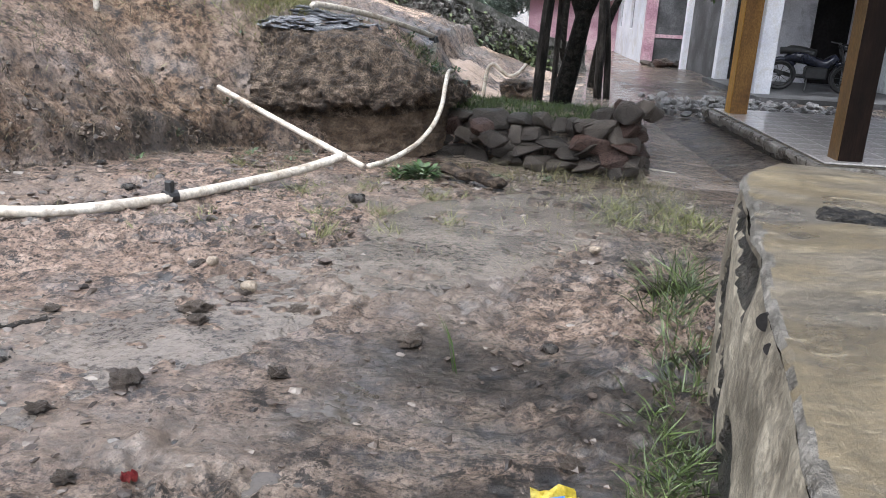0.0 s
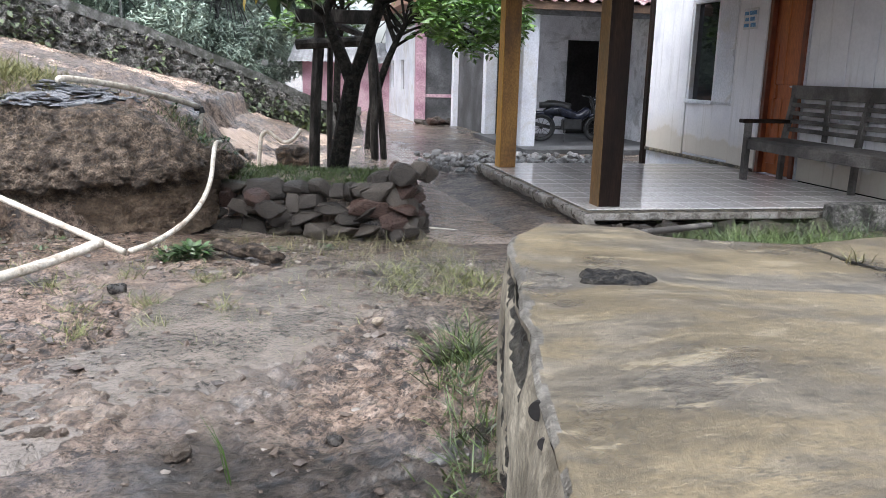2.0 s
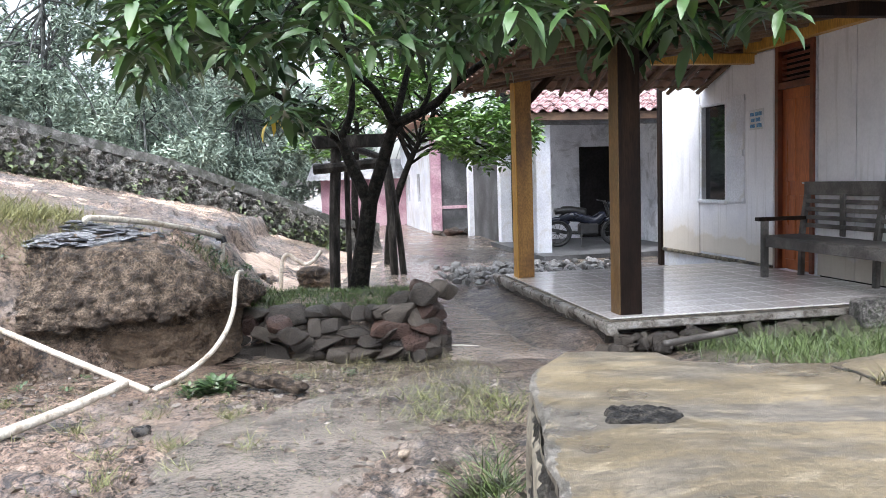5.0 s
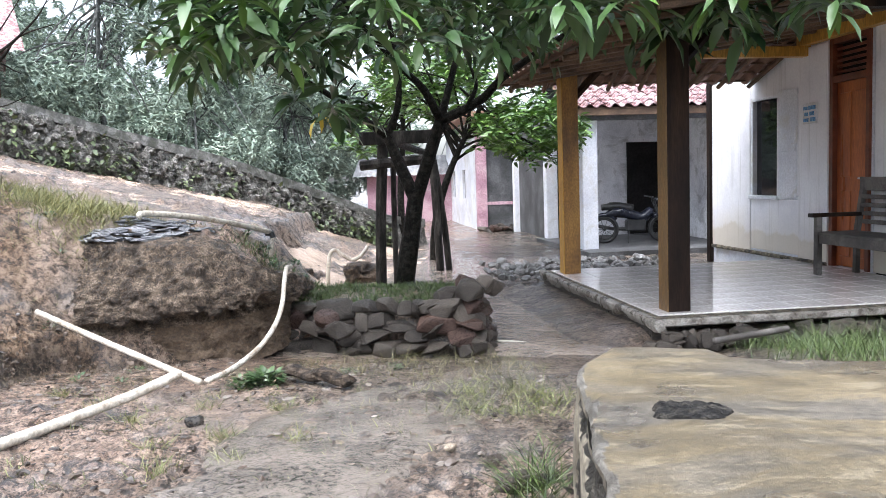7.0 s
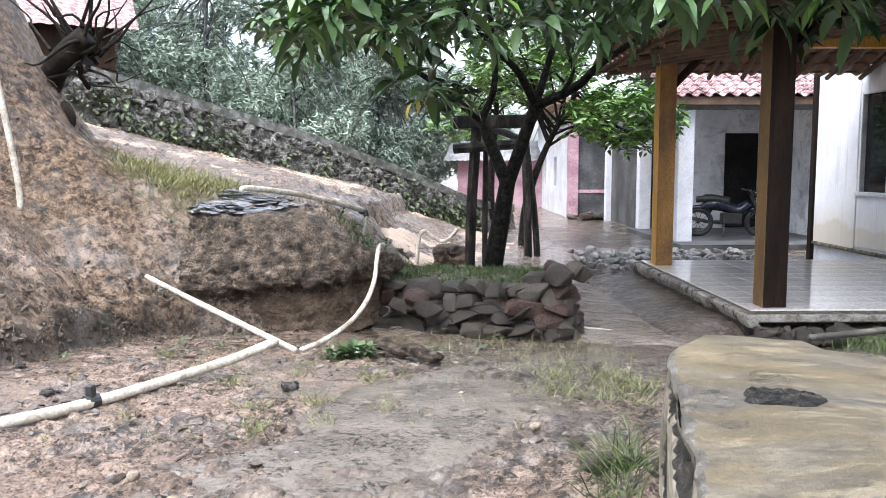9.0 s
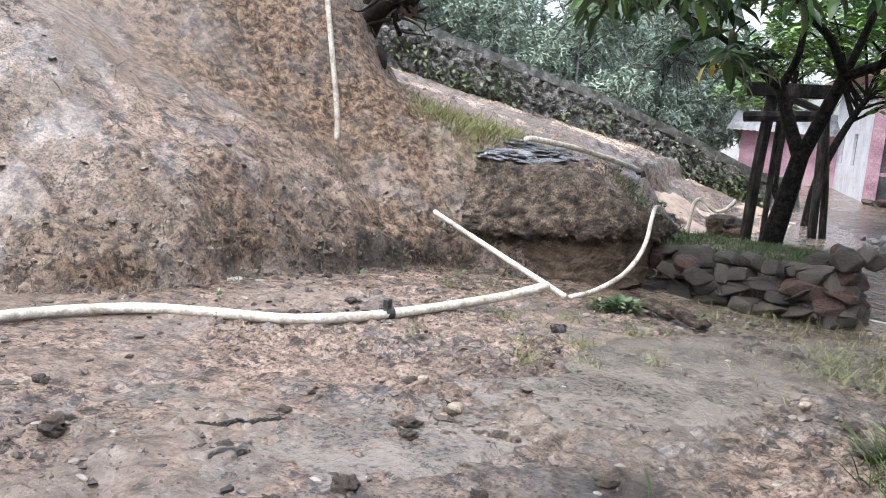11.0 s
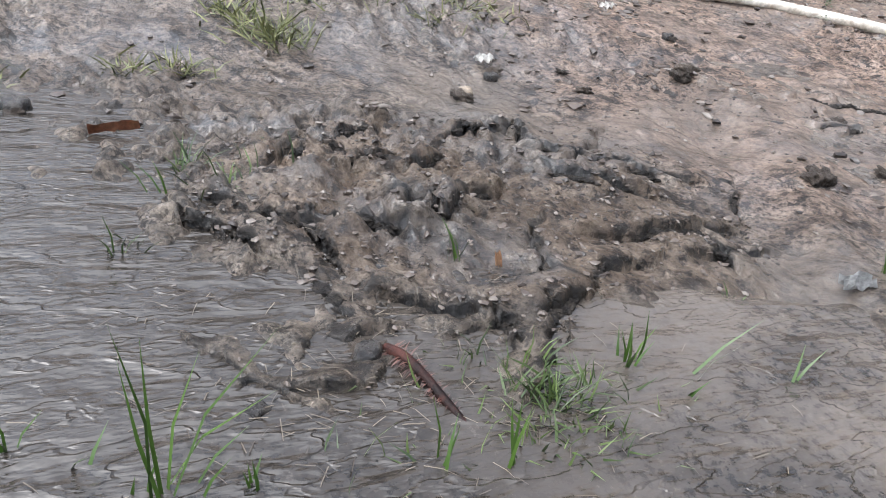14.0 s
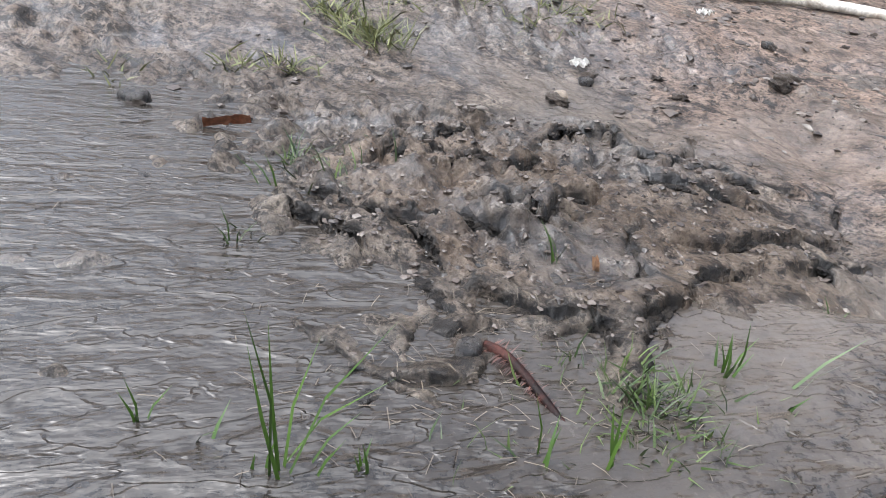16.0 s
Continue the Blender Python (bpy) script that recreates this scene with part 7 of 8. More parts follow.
def pebbles():
    """Countless crumbs of mud and small stones over the yard and hill."""
    rng = np.random.RandomState(17)
    bm = bmesh.new()
    verts, faces = [], []
    base = bmesh.new()
    bmesh.ops.create_icosphere(base, subdivisions=1, radius=1)
    bv = np.array([v.co[:] for v in base.verts])
    bf = [[v.index for v in f.verts] for f in base.faces]
    base.free()
    bm.free()
    n = 15000
    x = rng.uniform(-5.6, 0.1, n)
    y = rng.uniform(-0.9, 6.4, n) ** 1.0
    dense = fnoise(x, y, 0.7, 3, 4)
    pick = (dense > rng.uniform(-0.45, 0.45, n)) | (np.abs(scarp_x(y) - x - 0.1) < 0.2)
    pick &= (scarp_x(y) - x < 0.35) | (rng.rand(n) < 0.15)
    x, y = x[pick], y[pick]
    a, q = rng.uniform(0, 6.28, 2600), np.sqrt(rng.rand(2600))
    x, y = np.r_[x, -1.42 + 0.55 * q * np.cos(a)], np.r_[y, 0.58 + 0.68 * q * np.sin(a)]
    z = ground_z(x, y) + ground_detail(x, y)
    for i in range(len(x)):
        s = (0.0025 + 0.009 * rng.rand() ** 3) * (0.55 + 0.25 * min(4.0, math.hypot(x[i], y[i])))
        if y[i] < 1.5 and x[i] > -1.9:
            s *= 0.6
        sc = s * rng.uniform(0.5, 1.7, 3) * [1.3, 1.3, 0.6]
        v = bv * (1 + 0.5 * rng.uniform(-1, 1, (len(bv), 1))) * sc + [x[i], y[i], z[i] + s * 0.15]
        faces += [[a + len(verts) for a in f] for f in bf]
        verts += v.tolist()
    me = mesh_of("pebbles", verts, faces, PEBBLE)
    return tagged(new("pebbles", me), "countless crumbs of dark mud and small stones", "pebbles", kind="stuff")


PEBBLE, n_, l_, p_ = material("mixed_crumbs")
_g = n_.new("ShaderNodeNewGeometry")
l_.new(ramp(n_, l_, _g.outputs["Random Per Island"], [(0.0, (0.02, 0.015, 0.012)), (0.4, (0.065, 0.048, 0.037)), (0.9, (0.095, 0.074, 0.058)), (1.0, (0.19, 0.165, 0.14))]), p_.inputs["Base Color"])
p_.inputs["Roughness"].default_value = 0.35
pebbles()


def edge_crumbs():
    """Crumbs of torn mud, near black to draw the shade along the broken edges."""
    rng = np.random.RandomState(19)
    base = bmesh.new()
    bmesh.ops.create_icosphere(base, subdivisions=1, radius=1)
    bv = np.array([v.co[:] for v in base.verts])
    bf = [[v.index for v in f.verts] for f in base.faces]
    base.free()
    verts, faces = [], []
    for line, up, down in TORN_EDGES:
        path = spline([(x, y, 0) for x, y in line], 6) if len(line) > 2 else np.linspace((*line[0], 0), (*line[1], 0), 7)
        for p, q in zip(path, path[1:]):
            way = math.atan2(q[1] - p[1], q[0] - p[0])
            for _ in range(int(60 * np.linalg.norm(q - p) / 0.04)):
                t = rng.rand()
                x, y = (p + (q - p) * t)[:2] + rng.normal(0, 0.007, 2)
                s = rng.uniform(0.002, 0.0065) * (0.7 + up * 12)
                sc = s * rng.uniform(0.6, 1.5, 3) * [2.0, 1.0, 0.8]
                z = height(x, y)
                wob = np.array([noise.noise(Vector(v * 1.9) + Vector((x * 50, y * 50, 0))) for v in bv])[:, None]
                v = bv * (1 + 0.7 * wob) * sc
                c, k = math.cos(way + rng.normal(0, 0.5)), math.sin(way + rng.normal(0, 0.5))
                v = np.stack([v[:, 0] * c - v[:, 1] * k, v[:, 0] * k + v[:, 1] * c, v[:, 2]], 1) + [x, y, z + 0.3 * s]
                faces += [[a + len(verts) for a in f] for f in bf]
                verts += v.tolist()
    return tagged(new("mud_crumbs", mesh_of("mud_crumbs", verts, faces, TORN_MUD)), "torn mud crumbs blackened for the shade along its edges", "crumbs", kind="stuff")


edge_crumbs()


def straw():
    rng = np.random.RandomState(23)
    n = 520
    x, y = rng.uniform(-3.2, 0.0, n), rng.uniform(-0.7, 3.8, n)
    near = rng.rand(n) < 0.5
    x[near], y[near] = rng.normal(-0.80, 0.20, near.sum()), rng.normal(0.12, 0.22, near.sum())
    z = np.maximum(ground_z(x, y) + ground_detail(x, y), np.where(y < 1.8, puddle_level(x, y), -9)) + 0.005
    a = rng.uniform(0, 6.28, n)
    d = np.stack([np.cos(a), np.sin(a), rng.normal(0.02, 0.08, n)], 1)
    L = rng.uniform(0.015, 0.06, n)
    return tagged(new("straw", scatter_mesh("straw", BLADE_V, BLADE_F, np.stack([x, y, z], 1), d, L, np.full(n, 0.0018), STRAW)), "scattered bits of pale straw and dead grass", "straw", kind="stuff")


STRAW = leaf_material("pale_straw", (0.03, 0.022, 0.016), (0.15, 0.12, 0.085), 0.6)
straw()

tagged(new("dry_stem", scatter_mesh("dry_stem", BLADE_V, BLADE_F, [(-1.64, 1.41, height(-1.64, 1.41) + 0.01)], [(0.12, 0.2, 0.02)], [0.26], [0.008], STRAW)), "long pale dry stem on wet mud", "stem")
RED_PAPER = surface("faded_red_wrapper", [(0.22, 0.03, 0.035), (0.30, 0.05, 0.05), (0.36, 0.09, 0.08)], 0.05, 0.01, (0.3, 0.5))
ORANGE = surface("orange_leaf_scrap", [(0.36, 0.20, 0.10), (0.46, 0.28, 0.16), (0.54, 0.36, 0.23)], 0.03, 0.01, (0.4, 0.6))
WHITE_SCRAP = surface("white_scrap", [(0.62, 0.60, 0.56), (0.72, 0.70, 0.66), (0.8, 0.78, 0.74)], 0.05, 0.01, (0.4, 0.6))


FOAM = surface("grey_foam", [(0.35, 0.35, 0.34), (0.42, 0.42, 0.41), (0.5, 0.5, 0.49)], 0.05, 0.01, (0.4, 0.6))


def scrap(name, x, y, w, d, mat, label, category, turn=0.0, lift=0.008):
    """A crumpled flat scrap with thickness."""
    bm = bmesh.new()
    n = 6
    g = [[bm.verts.new((w * (i / n - 0.5), d * (j / n - 0.5), 0.012 * math.sin(i * 1.7 + j * 2.3) + 0.004)) for j in range(n + 1)] for i in range(n + 1)]
    for i in range(n):
        for j in range(n):
            bm.faces.new((g[i][j], g[i + 1][j], g[i + 1][j + 1], g[i][j + 1]))
    bmesh.ops.solidify(bm, geom=list(bm.faces), thickness=0.003)
    ob = part(name, bm, mat)
    ob.matrix_basis = pose(x, y, height(x, y) + lift, 6, -5, turn)
    return tagged(ob, label, category)


scrap("plastic_scrap", -1.0, 1.6, 0.032, 0.018, RED_PAPER, "small red plastic scrap in the mud", "litter", 30)
scrap("leaf_scrap", -1.13, 0.46, 0.012, 0.03, ORANGE, "small orange leaf scrap on silt", "litter", 70, 0.014)
scrap("paper_scrap", -3.0, 1.84, 0.07, 0.05, WHITE_SCRAP, "white paper scrap beside the pipe", "litter", 10)
scrap("pale_pebble", -2.41, 1.0, 0.06, 0.045, WHITE_SCRAP, "white scrap beside a dark clod", "litter", 40, 0.02)
scrap("foam_patch", -0.94, 1.20, 0.07, 0.04, FOAM, "pale foam scrap floating on the puddle", "litter", 80, 0.012)
scrap("stick_label", -3.5, 3.72, 0.09, 0.03, WHITE_SCRAP, "white strip lying under the bank", "litter", 60)
scrap("red_stick", -1.80, -0.19, 0.11, 0.008, RED_PAPER2 := surface("wet_red_brown_bark", [(0.16, 0.06, 0.03), (0.25, 0.10, 0.05), (0.32, 0.15, 0.08)], 0.05, 0.01, (0.4, 0.6)), "strip of red brown bark on the mud", "bark", 85, 0.02)
packet = scrap("snack_packet", -0.15, 1.80, 0.09, 0.065, SNACK := surface("yellow_packet", [(0.60, 0.48, 0.06), (0.70, 0.58, 0.10), (0.75, 0.66, 0.2)], 0.08, 0.02, (0.2, 0.35)), "yellow and blue crumpled snack packet on mud", "packet", 25, 0.02)
stripe = part("stripe", box((-0.05, -0.035, 0.014), (0.015, -0.01, 0.020)), surface("blue_print", [(0.03, 0.10, 0.35), (0.05, 0.15, 0.45), (0.1, 0.2, 0.5)], 0.05, 0.01, (0.2, 0.35)), packet, "blue printed stripe")


def frond():
    """A fallen red brown frond with short side needles."""
    f = thing("fallen_frond", "fallen red brown palm frond half sunk in mud", "frond")
    pts = [(-0.925, 0.168, 0.085), (-0.885, 0.182, 0.098), (-0.835, 0.198, 0.096), (-0.775, 0.216, 0.085), (-0.715, 0.236, 0.072)]
    path = spline(pts, 8)
    part("stem", tube(path, np.linspace(0.011, 0.006, len(path)), 7), FROND, f, smoothed=True)
    rng = np.random.RandomState(2)
    at, d = [], []
    for p in path[2:]:
        for s in (-1, 1) * 4:
            at.append(p)
            d.append((s * 0.55 + rng.normal(0, 0.15), s * -0.9 + rng.normal(0, 0.2), rng.uniform(-0.3, 0.6)))
    nd = new("needles", scatter_mesh("needles", BLADE_V, BLADE_F, at, d, rng.uniform(0.010, 0.030, len(at)) * np.repeat(np.linspace(1.3, 0.5, len(path) - 2), 8), np.full(len(at), 0.003), FROND_TIP))
    nd.parent = f
    nd["kind"] = "stuff"
    return f


FROND_TIP = leaf_material("frond_needles", (0.016, 0.006, 0.004), (0.10, 0.036, 0.022), 0.5)
FROND = surface("red_brown_frond", [(0.008, 0.0035, 0.003), (0.024, 0.009, 0.007), (0.055, 0.02, 0.015)], 0.03, 0.006, (0.5, 0.7), spec=0.2)
frond()

# patch and hole in the slab
def slab_patch():
    """A gritty cement patch a little proud of the slab, with a ragged rim."""
    bm = bmesh.new()
    n, rings = 64, 9
    rows = []
    for q in range(rings):
        row = []
        for k in range(n):
            a = 2 * math.pi * k / n
            c, d = math.cos(a), math.sin(a)
            r = 1 / (abs(c) ** 3.2 + abs(d) ** 3.2) ** (1 / 3.2)
            r *= (1 + 0.06 * math.sin(5 * a + 1) + 0.05 * noise.noise(Vector((c * 4, d * 4, 2)))) * (1 - q / rings)
            x, y = 0.394 + 0.088 * r * c + 0.012 * r * d, 2.345 + 0.070 * r * d - 0.018 * r * c
            z = 0.590 + (0.008 * noise.noise(Vector((x * 90, y * 90, 0))) + 0.006 if q else -0.012)
            row.append(bm.verts.new((x, y, z)))
        rows.append(row)
    for a, b in zip(rows, rows[1:]):
        for k in range(n):
            bm.faces.new((a[k], a[(k + 1) % n], b[(k + 1) % n], b[k]))
    bm.faces.new(rows[-1])
    part("patch", bm, PATCH, slab, "dark gritty cement patch in the slab")
    bm = bmesh.new()
    add_tube(bm, [(0.176, 1.70, 0.548), (0.158, 1.655, 0.556)], 0.015, 12)
    part("weep_hole", bm, DARK, slab, "dark round hole in the slab edge")
    bm = bmesh.new()
    add_tube(bm, [(0.176, 1.60, 0.543), (0.158, 1.56, 0.549)], 0.009, 10)
    part("weep_hole", bm, DARK, slab, "dark round hole in the slab edge")


PATCH = surface("gritty_dark_cement", [(0.008, 0.007, 0.006), (0.028, 0.025, 0.021), (0.075, 0.067, 0.055)], 0.03, 0.006, (0.4, 0.7), 1.0, 0.012, grit=(0.3, 1.6), spec=0.3)
slab_patch()


def slab_crack():
    """A ragged dark crack with a sprig of grass in it."""
    path = spline([(1.0, 2.80, 0.588), (1.03, 2.70, 0.589), (1.05, 2.60, 0.590), (1.12, 2.50, 0.592), (1.3, 2.42, 0.594)], 8)
    path[:, 0] += 0.008 * fnoise(path[:, 0] * 3, path[:, 1] * 3, 0.2, 3, 2)
    part("crack", tube(path - [0, 0, 0.003], 0.004, 5), SLAB_BARE, slab, "dark crack across the slab")
    rng = np.random.RandomState(12)
    at = np.array([(1.04, 2.61, 0.59)] * 26) + rng.normal(0, 0.016, (26, 3)) * [1, 1, 0]
    d = rng.normal(0, 0.8, (26, 3)) * [1, 1, 0] + [0, 0, 1]
    tagged(new("grass_crack", scatter_mesh("grass_crack", BLADE_V, BLADE_F, at, d, rng.uniform(0.03, 0.09, 26), np.full(26, 0.003), GRASS_DRY)), "small grass sprig growing from the slab crack", "grass", kind="stuff")


slab_crack()


# ---------------------------------------------------------------- grass and weeds
def grass_patch(name, label, spots, mat, seed, width=0.006, lean=0.5):
    """Tufts of blades as one growth: spots are x, y, blades, height, spread."""
    rng = np.random.RandomState(seed)
    at, d, L = [], [], []
    for x, y, n, h, s in spots:
        for _ in range(int(n)):
            px, py = x + rng.normal(0, s), y + rng.normal(0, s)
            at.append((px, py, 0))
            a = rng.uniform(0, 6.28)
            k = lean * rng.rand() ** 0.6
            d.append((k * math.cos(a), k * math.sin(a), 1.0))
            L.append(h * rng.uniform(0.4, 1.15))
    at = np.array(at)
    at[:, 2] = ground_z(at[:, 0], at[:, 1]) + ground_detail(at[:, 0], at[:, 1]) - 0.006
    return tagged(new(name, scatter_mesh(name, BLADE_V, BLADE_F, at, d, L, np.full(len(L), width) * rng.uniform(0.7, 1.4, len(L)), mat, rng.uniform(-1.5, 1.5, len(L)))), label, "grass", kind="stuff")


R = np.random.RandomState(40)
GRASS_SLAB = leaf_material("bright_slab_grass", (0.012, 0.024, 0.005), (0.085, 0.125, 0.028), 0.5)
GRASS_CORNER = leaf_material("lush_yellow_green_grass", (0.05, 0.058, 0.018), (0.22, 0.225, 0.085), 0.6)
GRASS_TUFT = leaf_material("green_corner_grass", (0.035, 0.042, 0.014), (0.18, 0.19, 0.065), 0.6)
GRASS_HILL = leaf_material("yellow_green_grass", (0.075, 0.078, 0.025), (0.27, 0.262, 0.10), 0.6)
grass_patch("grass_slab_edge", "green grass growing along the foot of the slab", [(R.uniform(0.02, 0.13), 0.7 + 1.9 * R.rand() ** 1.3, 22, R.uniform(0.05, 0.12), 0.035) for _ in range(85)] + [(R.uniform(-0.06, 0.1), R.uniform(1.1, 1.75), 40, R.uniform(0.06, 0.12), 0.04) for _ in range(30)] + [(0.06, R.uniform(2.6, 3.9), 10, 0.12, 0.03) for _ in range(20)]
            + [(0.05, 3.3, 150, 0.2, 0.06), (0.0, 3.05, 70, 0.14, 0.06)], GRASS_SLAB, 1, 0.0034, 1.5)
grass_patch("grass_dry_clump", "yellow green grass clump at the slab corner", [(R.uniform(-0.38, 0.18), R.uniform(4.35, 5.2), 20, R.uniform(0.06, 0.18) * R.uniform(0.5, 1.0), 0.07) for _ in range(52)], GRASS_TUFT, 2, 0.0032, 1.4)
grass_patch("grass_terrace", "short green grass on the stone terrace", [(R.uniform(-2.0, -0.55), R.uniform(6.95, 9.3), 16, R.uniform(0.05, 0.11), 0.06) for _ in range(330)] + [(R.uniform(-2.5, -1.9), R.uniform(7.3, 8.8), 16, R.uniform(0.05, 0.11), 0.06) for _ in range(90)], GRASS, 3, 0.006, 1.1)
grass_patch("grass_wall_foot", "thin grass along the foot of the stone wall", [(R.uniform(-1.8, 0.1), R.uniform(5.3, 6.6), 7, R.uniform(0.05, 0.16), 0.05) for _ in range(130)], GRASS_DRY, 4, 0.003, 1.0)
grass_patch("grass_hill", "pale yellow grass patch on the hillside", [(-3.75 + 0.30 * R.normal() - 0.25 * q, 6.75 + 0.22 * R.normal() + 0.55 * q, 30, R.uniform(0.08, 0.21), 0.09) for q in R.uniform(-0.4, 1.5, 120)], GRASS_HILL, 5, 0.0050, 1.2)
grass_patch("grass_porch", "green grass bank in front of the porch", [(R.uniform(1.5, 4.8), R.uniform(3.4, 6.5), 16, R.uniform(0.10, 0.30), 0.08) for _ in range(620)], GRASS, 6, 0.0034, 1.0)
grass_patch("grass_yard", "thin tufts of grass scattered over the mud", [(x, y, 50, 0.11, 0.035) for x, y in ((-1.2, 3.62), (-1.6, 3.8), (-1.35, 3.95), (-1.45, 3.5), (-1.0, 3.9), (-1.9, 4.2), (-1.7, 4.6), (-1.3, 4.6), (-2.3, 4.6), (-2.7, 4.9))]
            + [(R.uniform(-2.8, -0.3), R.uniform(3.2, 5.6), 7, 0.07, 0.03) for _ in range(110)], GRASS_CORNER, 7, 0.003, 1.3)
grass_patch("grass_mud_tufts", "washed out grass tufts with pale roots in mud", [(-2.70, 0.22, 90, 0.12, 0.05), (-2.54, 0.33, 130, 0.14, 0.05), (-2.60, 0.30, 60, 0.11, 0.05), (-2.32, 0.02, 70, 0.08, 0.035), (-2.30, -0.14, 40, 0.07, 0.03), (-2.8, 1.2, 40, 0.10, 0.06), (-3.0, 0.75, 50, 0.1, 0.08), (-2.9, 0.45, 60, 0.1, 0.08),
            (-2.2, -0.45, 20, 0.07, 0.05), (-3.3, 0.2, 60, 0.1, 0.12), (-2.75, 0.95, 40, 0.09, 0.05), (-2.9, 1.1, 40, 0.09, 0.06), (-3.2, 1.25, 60, 0.09, 0.10)], GRASS_CORNER, 8, 0.0045, 1.8)
grass_patch("grass_puddle_clump", "dark green grass clump in the puddle", [(-0.76, 0.40, 150, 0.085, 0.032), (-0.71, 0.40, 110, 0.075, 0.05), (-0.69, 0.30, 70, 0.07, 0.06), (-1.53, 0.03, 40, 0.07, 0.05), (-1.6, -0.06, 20, 0.08, 0.02), (-0.7, 0.12, 26, 0.07, 0.07), (-0.68, 0.5, 20, 0.06, 0.05), (-0.86, 0.30, 20, 0.07, 0.03), (-1.3, -0.2, 8, 0.08, 0.02)], GRASS, 9, 0.0036, 1.3)
grass_patch("grass_bank", "fine roots and grass hanging on the earth bank", [(R.uniform(-3.6, -2.0), R.uniform(7.0, 7.8), 8, R.uniform(0.06, 0.14), 0.06) for _ in range(60)], GRASS_DRY, 10, 0.006, 1.2)
grass_patch("grass_scarp", "dry grass and roots along the cut in the hill", [(float(scarp_x(y)) - R.uniform(0.0, 1.6), y, 7, R.uniform(0.04, 0.12), 0.08) for y in R.uniform(2.4, 6.8, 150)], GRASS_DRY, 11, 0.005, 1.4)


def seedling(x, y, blades, h, seed, lean=(0, 0)):
    rng = np.random.RandomState(seed)
    z = height(x, y) - 0.005
    at = [(x + rng.normal(0, 0.008), y + rng.normal(0, 0.008), z) for _ in range(blades)]
    d = [(lean[0] + rng.normal(0, 0.16), lean[1] + rng.normal(0, 0.16), 1) for _ in range(blades)]
    me = scatter_mesh("grass_seedling", BLADE_V, BLADE_F, at, d, h * rng.uniform(0.6, 1.1, blades), np.full(blades, 0.0055), GRASS_FRESH, rng.uniform(-1, 1, blades))
    return tagged(new("grass_seedling", me), "fresh green grass shoot standing in the puddle", "grass shoot", "shoots in the puddle")


GRASS_FRESH = leaf_material("fresh_shoot", (0.015, 0.04, 0.006), (0.075, 0.14, 0.02), 0.35)
for k, (x, y, n, h, lx, ly) in enumerate([(-0.82, 0.55, 5, 0.11, 0.05, 0.05), (-0.765, 0.645, 2, 0.16, -0.15, 0.75), (-0.695, 0.80, 2, 0.14, -0.15, 0.8), (-0.97, 0.90, 6, 0.05, 0.0, 0.0), (-0.97, 1.32, 7, 0.06, 0.0, 0.0), (-0.82, 0.55, 4, 0.10, 0.0, 0.1), (-0.69, -0.19, 3, 0.24, -0.1, 0.18), (-0.69, -0.18, 3, 0.27, 0.0, 0.10), (-0.75, -0.28, 2, 0.08, 0, 0.0), (-0.80, -0.35, 4, 0.09, 0, 0.0),
                                          (-0.69, -0.15, 2, 0.13, 0, 0.4), (-1.16, 0.39, 5, 0.09, 0, 0), (-1.27, -0.20, 4, 0.09, 0, 0), (-0.72, 0.60, 2, 0.08, 0, 0.1), (-0.66, 0.16, 3, 0.10, 0.0, 0.1), (-0.64, 0.26, 3, 0.12, 0.1, 0.0), (-0.53, 2.42, 3, 0.22, 0, 0),
                                          (-1.5, -0.12, 3, 0.12, -0.2, -0.3), (-0.70, -0.22, 2, 0.07, 0, 0), (-0.68, -0.08, 4, 0.06, 0, 0.2)]):
    seedling(x, y, n, h, k, (lx, ly))


def weed(x, y, n, size, seed, z=None, mat=None):
    rng = np.random.RandomState(seed)
    base = np.array([x, y, height(x, y) if z is None else z])
    at, d, L = [], [], []
    for k in range(2 * n):
        a = rng.uniform(0, 6.28)
        r = 0.45 * math.sqrt(rng.rand())
        at.append(base + [r * size * math.cos(a), r * size * math.sin(a), size * (0.55 - 0.6 * r) * rng.rand()])
        d.append((math.cos(a), math.sin(a), rng.uniform(0.0, 1.2)))
        L.append(size * rng.uniform(0.16, 0.40))
    L = np.array(L)
    me = scatter_mesh("weed", LEAF_V, LEAF_F, at, d, L, L * 0.5, mat or LEAF_WEED)
    return tagged(new("weed", me), "low broad leaved green weed on the mud", "weed", "weeds in the yard")


LEAF_WEED = leaf_material("weed_leaf", (0.02, 0.045, 0.012), (0.07, 0.12, 0.038))
for k, (x, y, n, s) in enumerate([(-1.57, 5.20, 110, 0.20), (-1.70, 5.12, 40, 0.14), (-3.40, 5.25, 14, 0.11), (-3.35, 5.85, 12, 0.1), (-2.95, 5.5, 14, 0.12), (-2.75, 5.9, 10, 0.1), (-1.2, 5.75, 14, 0.1), (-3.2, 3.3, 10, 0.08), (-3.3, 4.7, 12, 0.1), (-2.6, 5.4, 10, 0.09), (-0.9, 5.9, 12, 0.09), (-2.9, 3.0, 8, 0.07)]):
    weed(x, y, n, s, 60 + k)


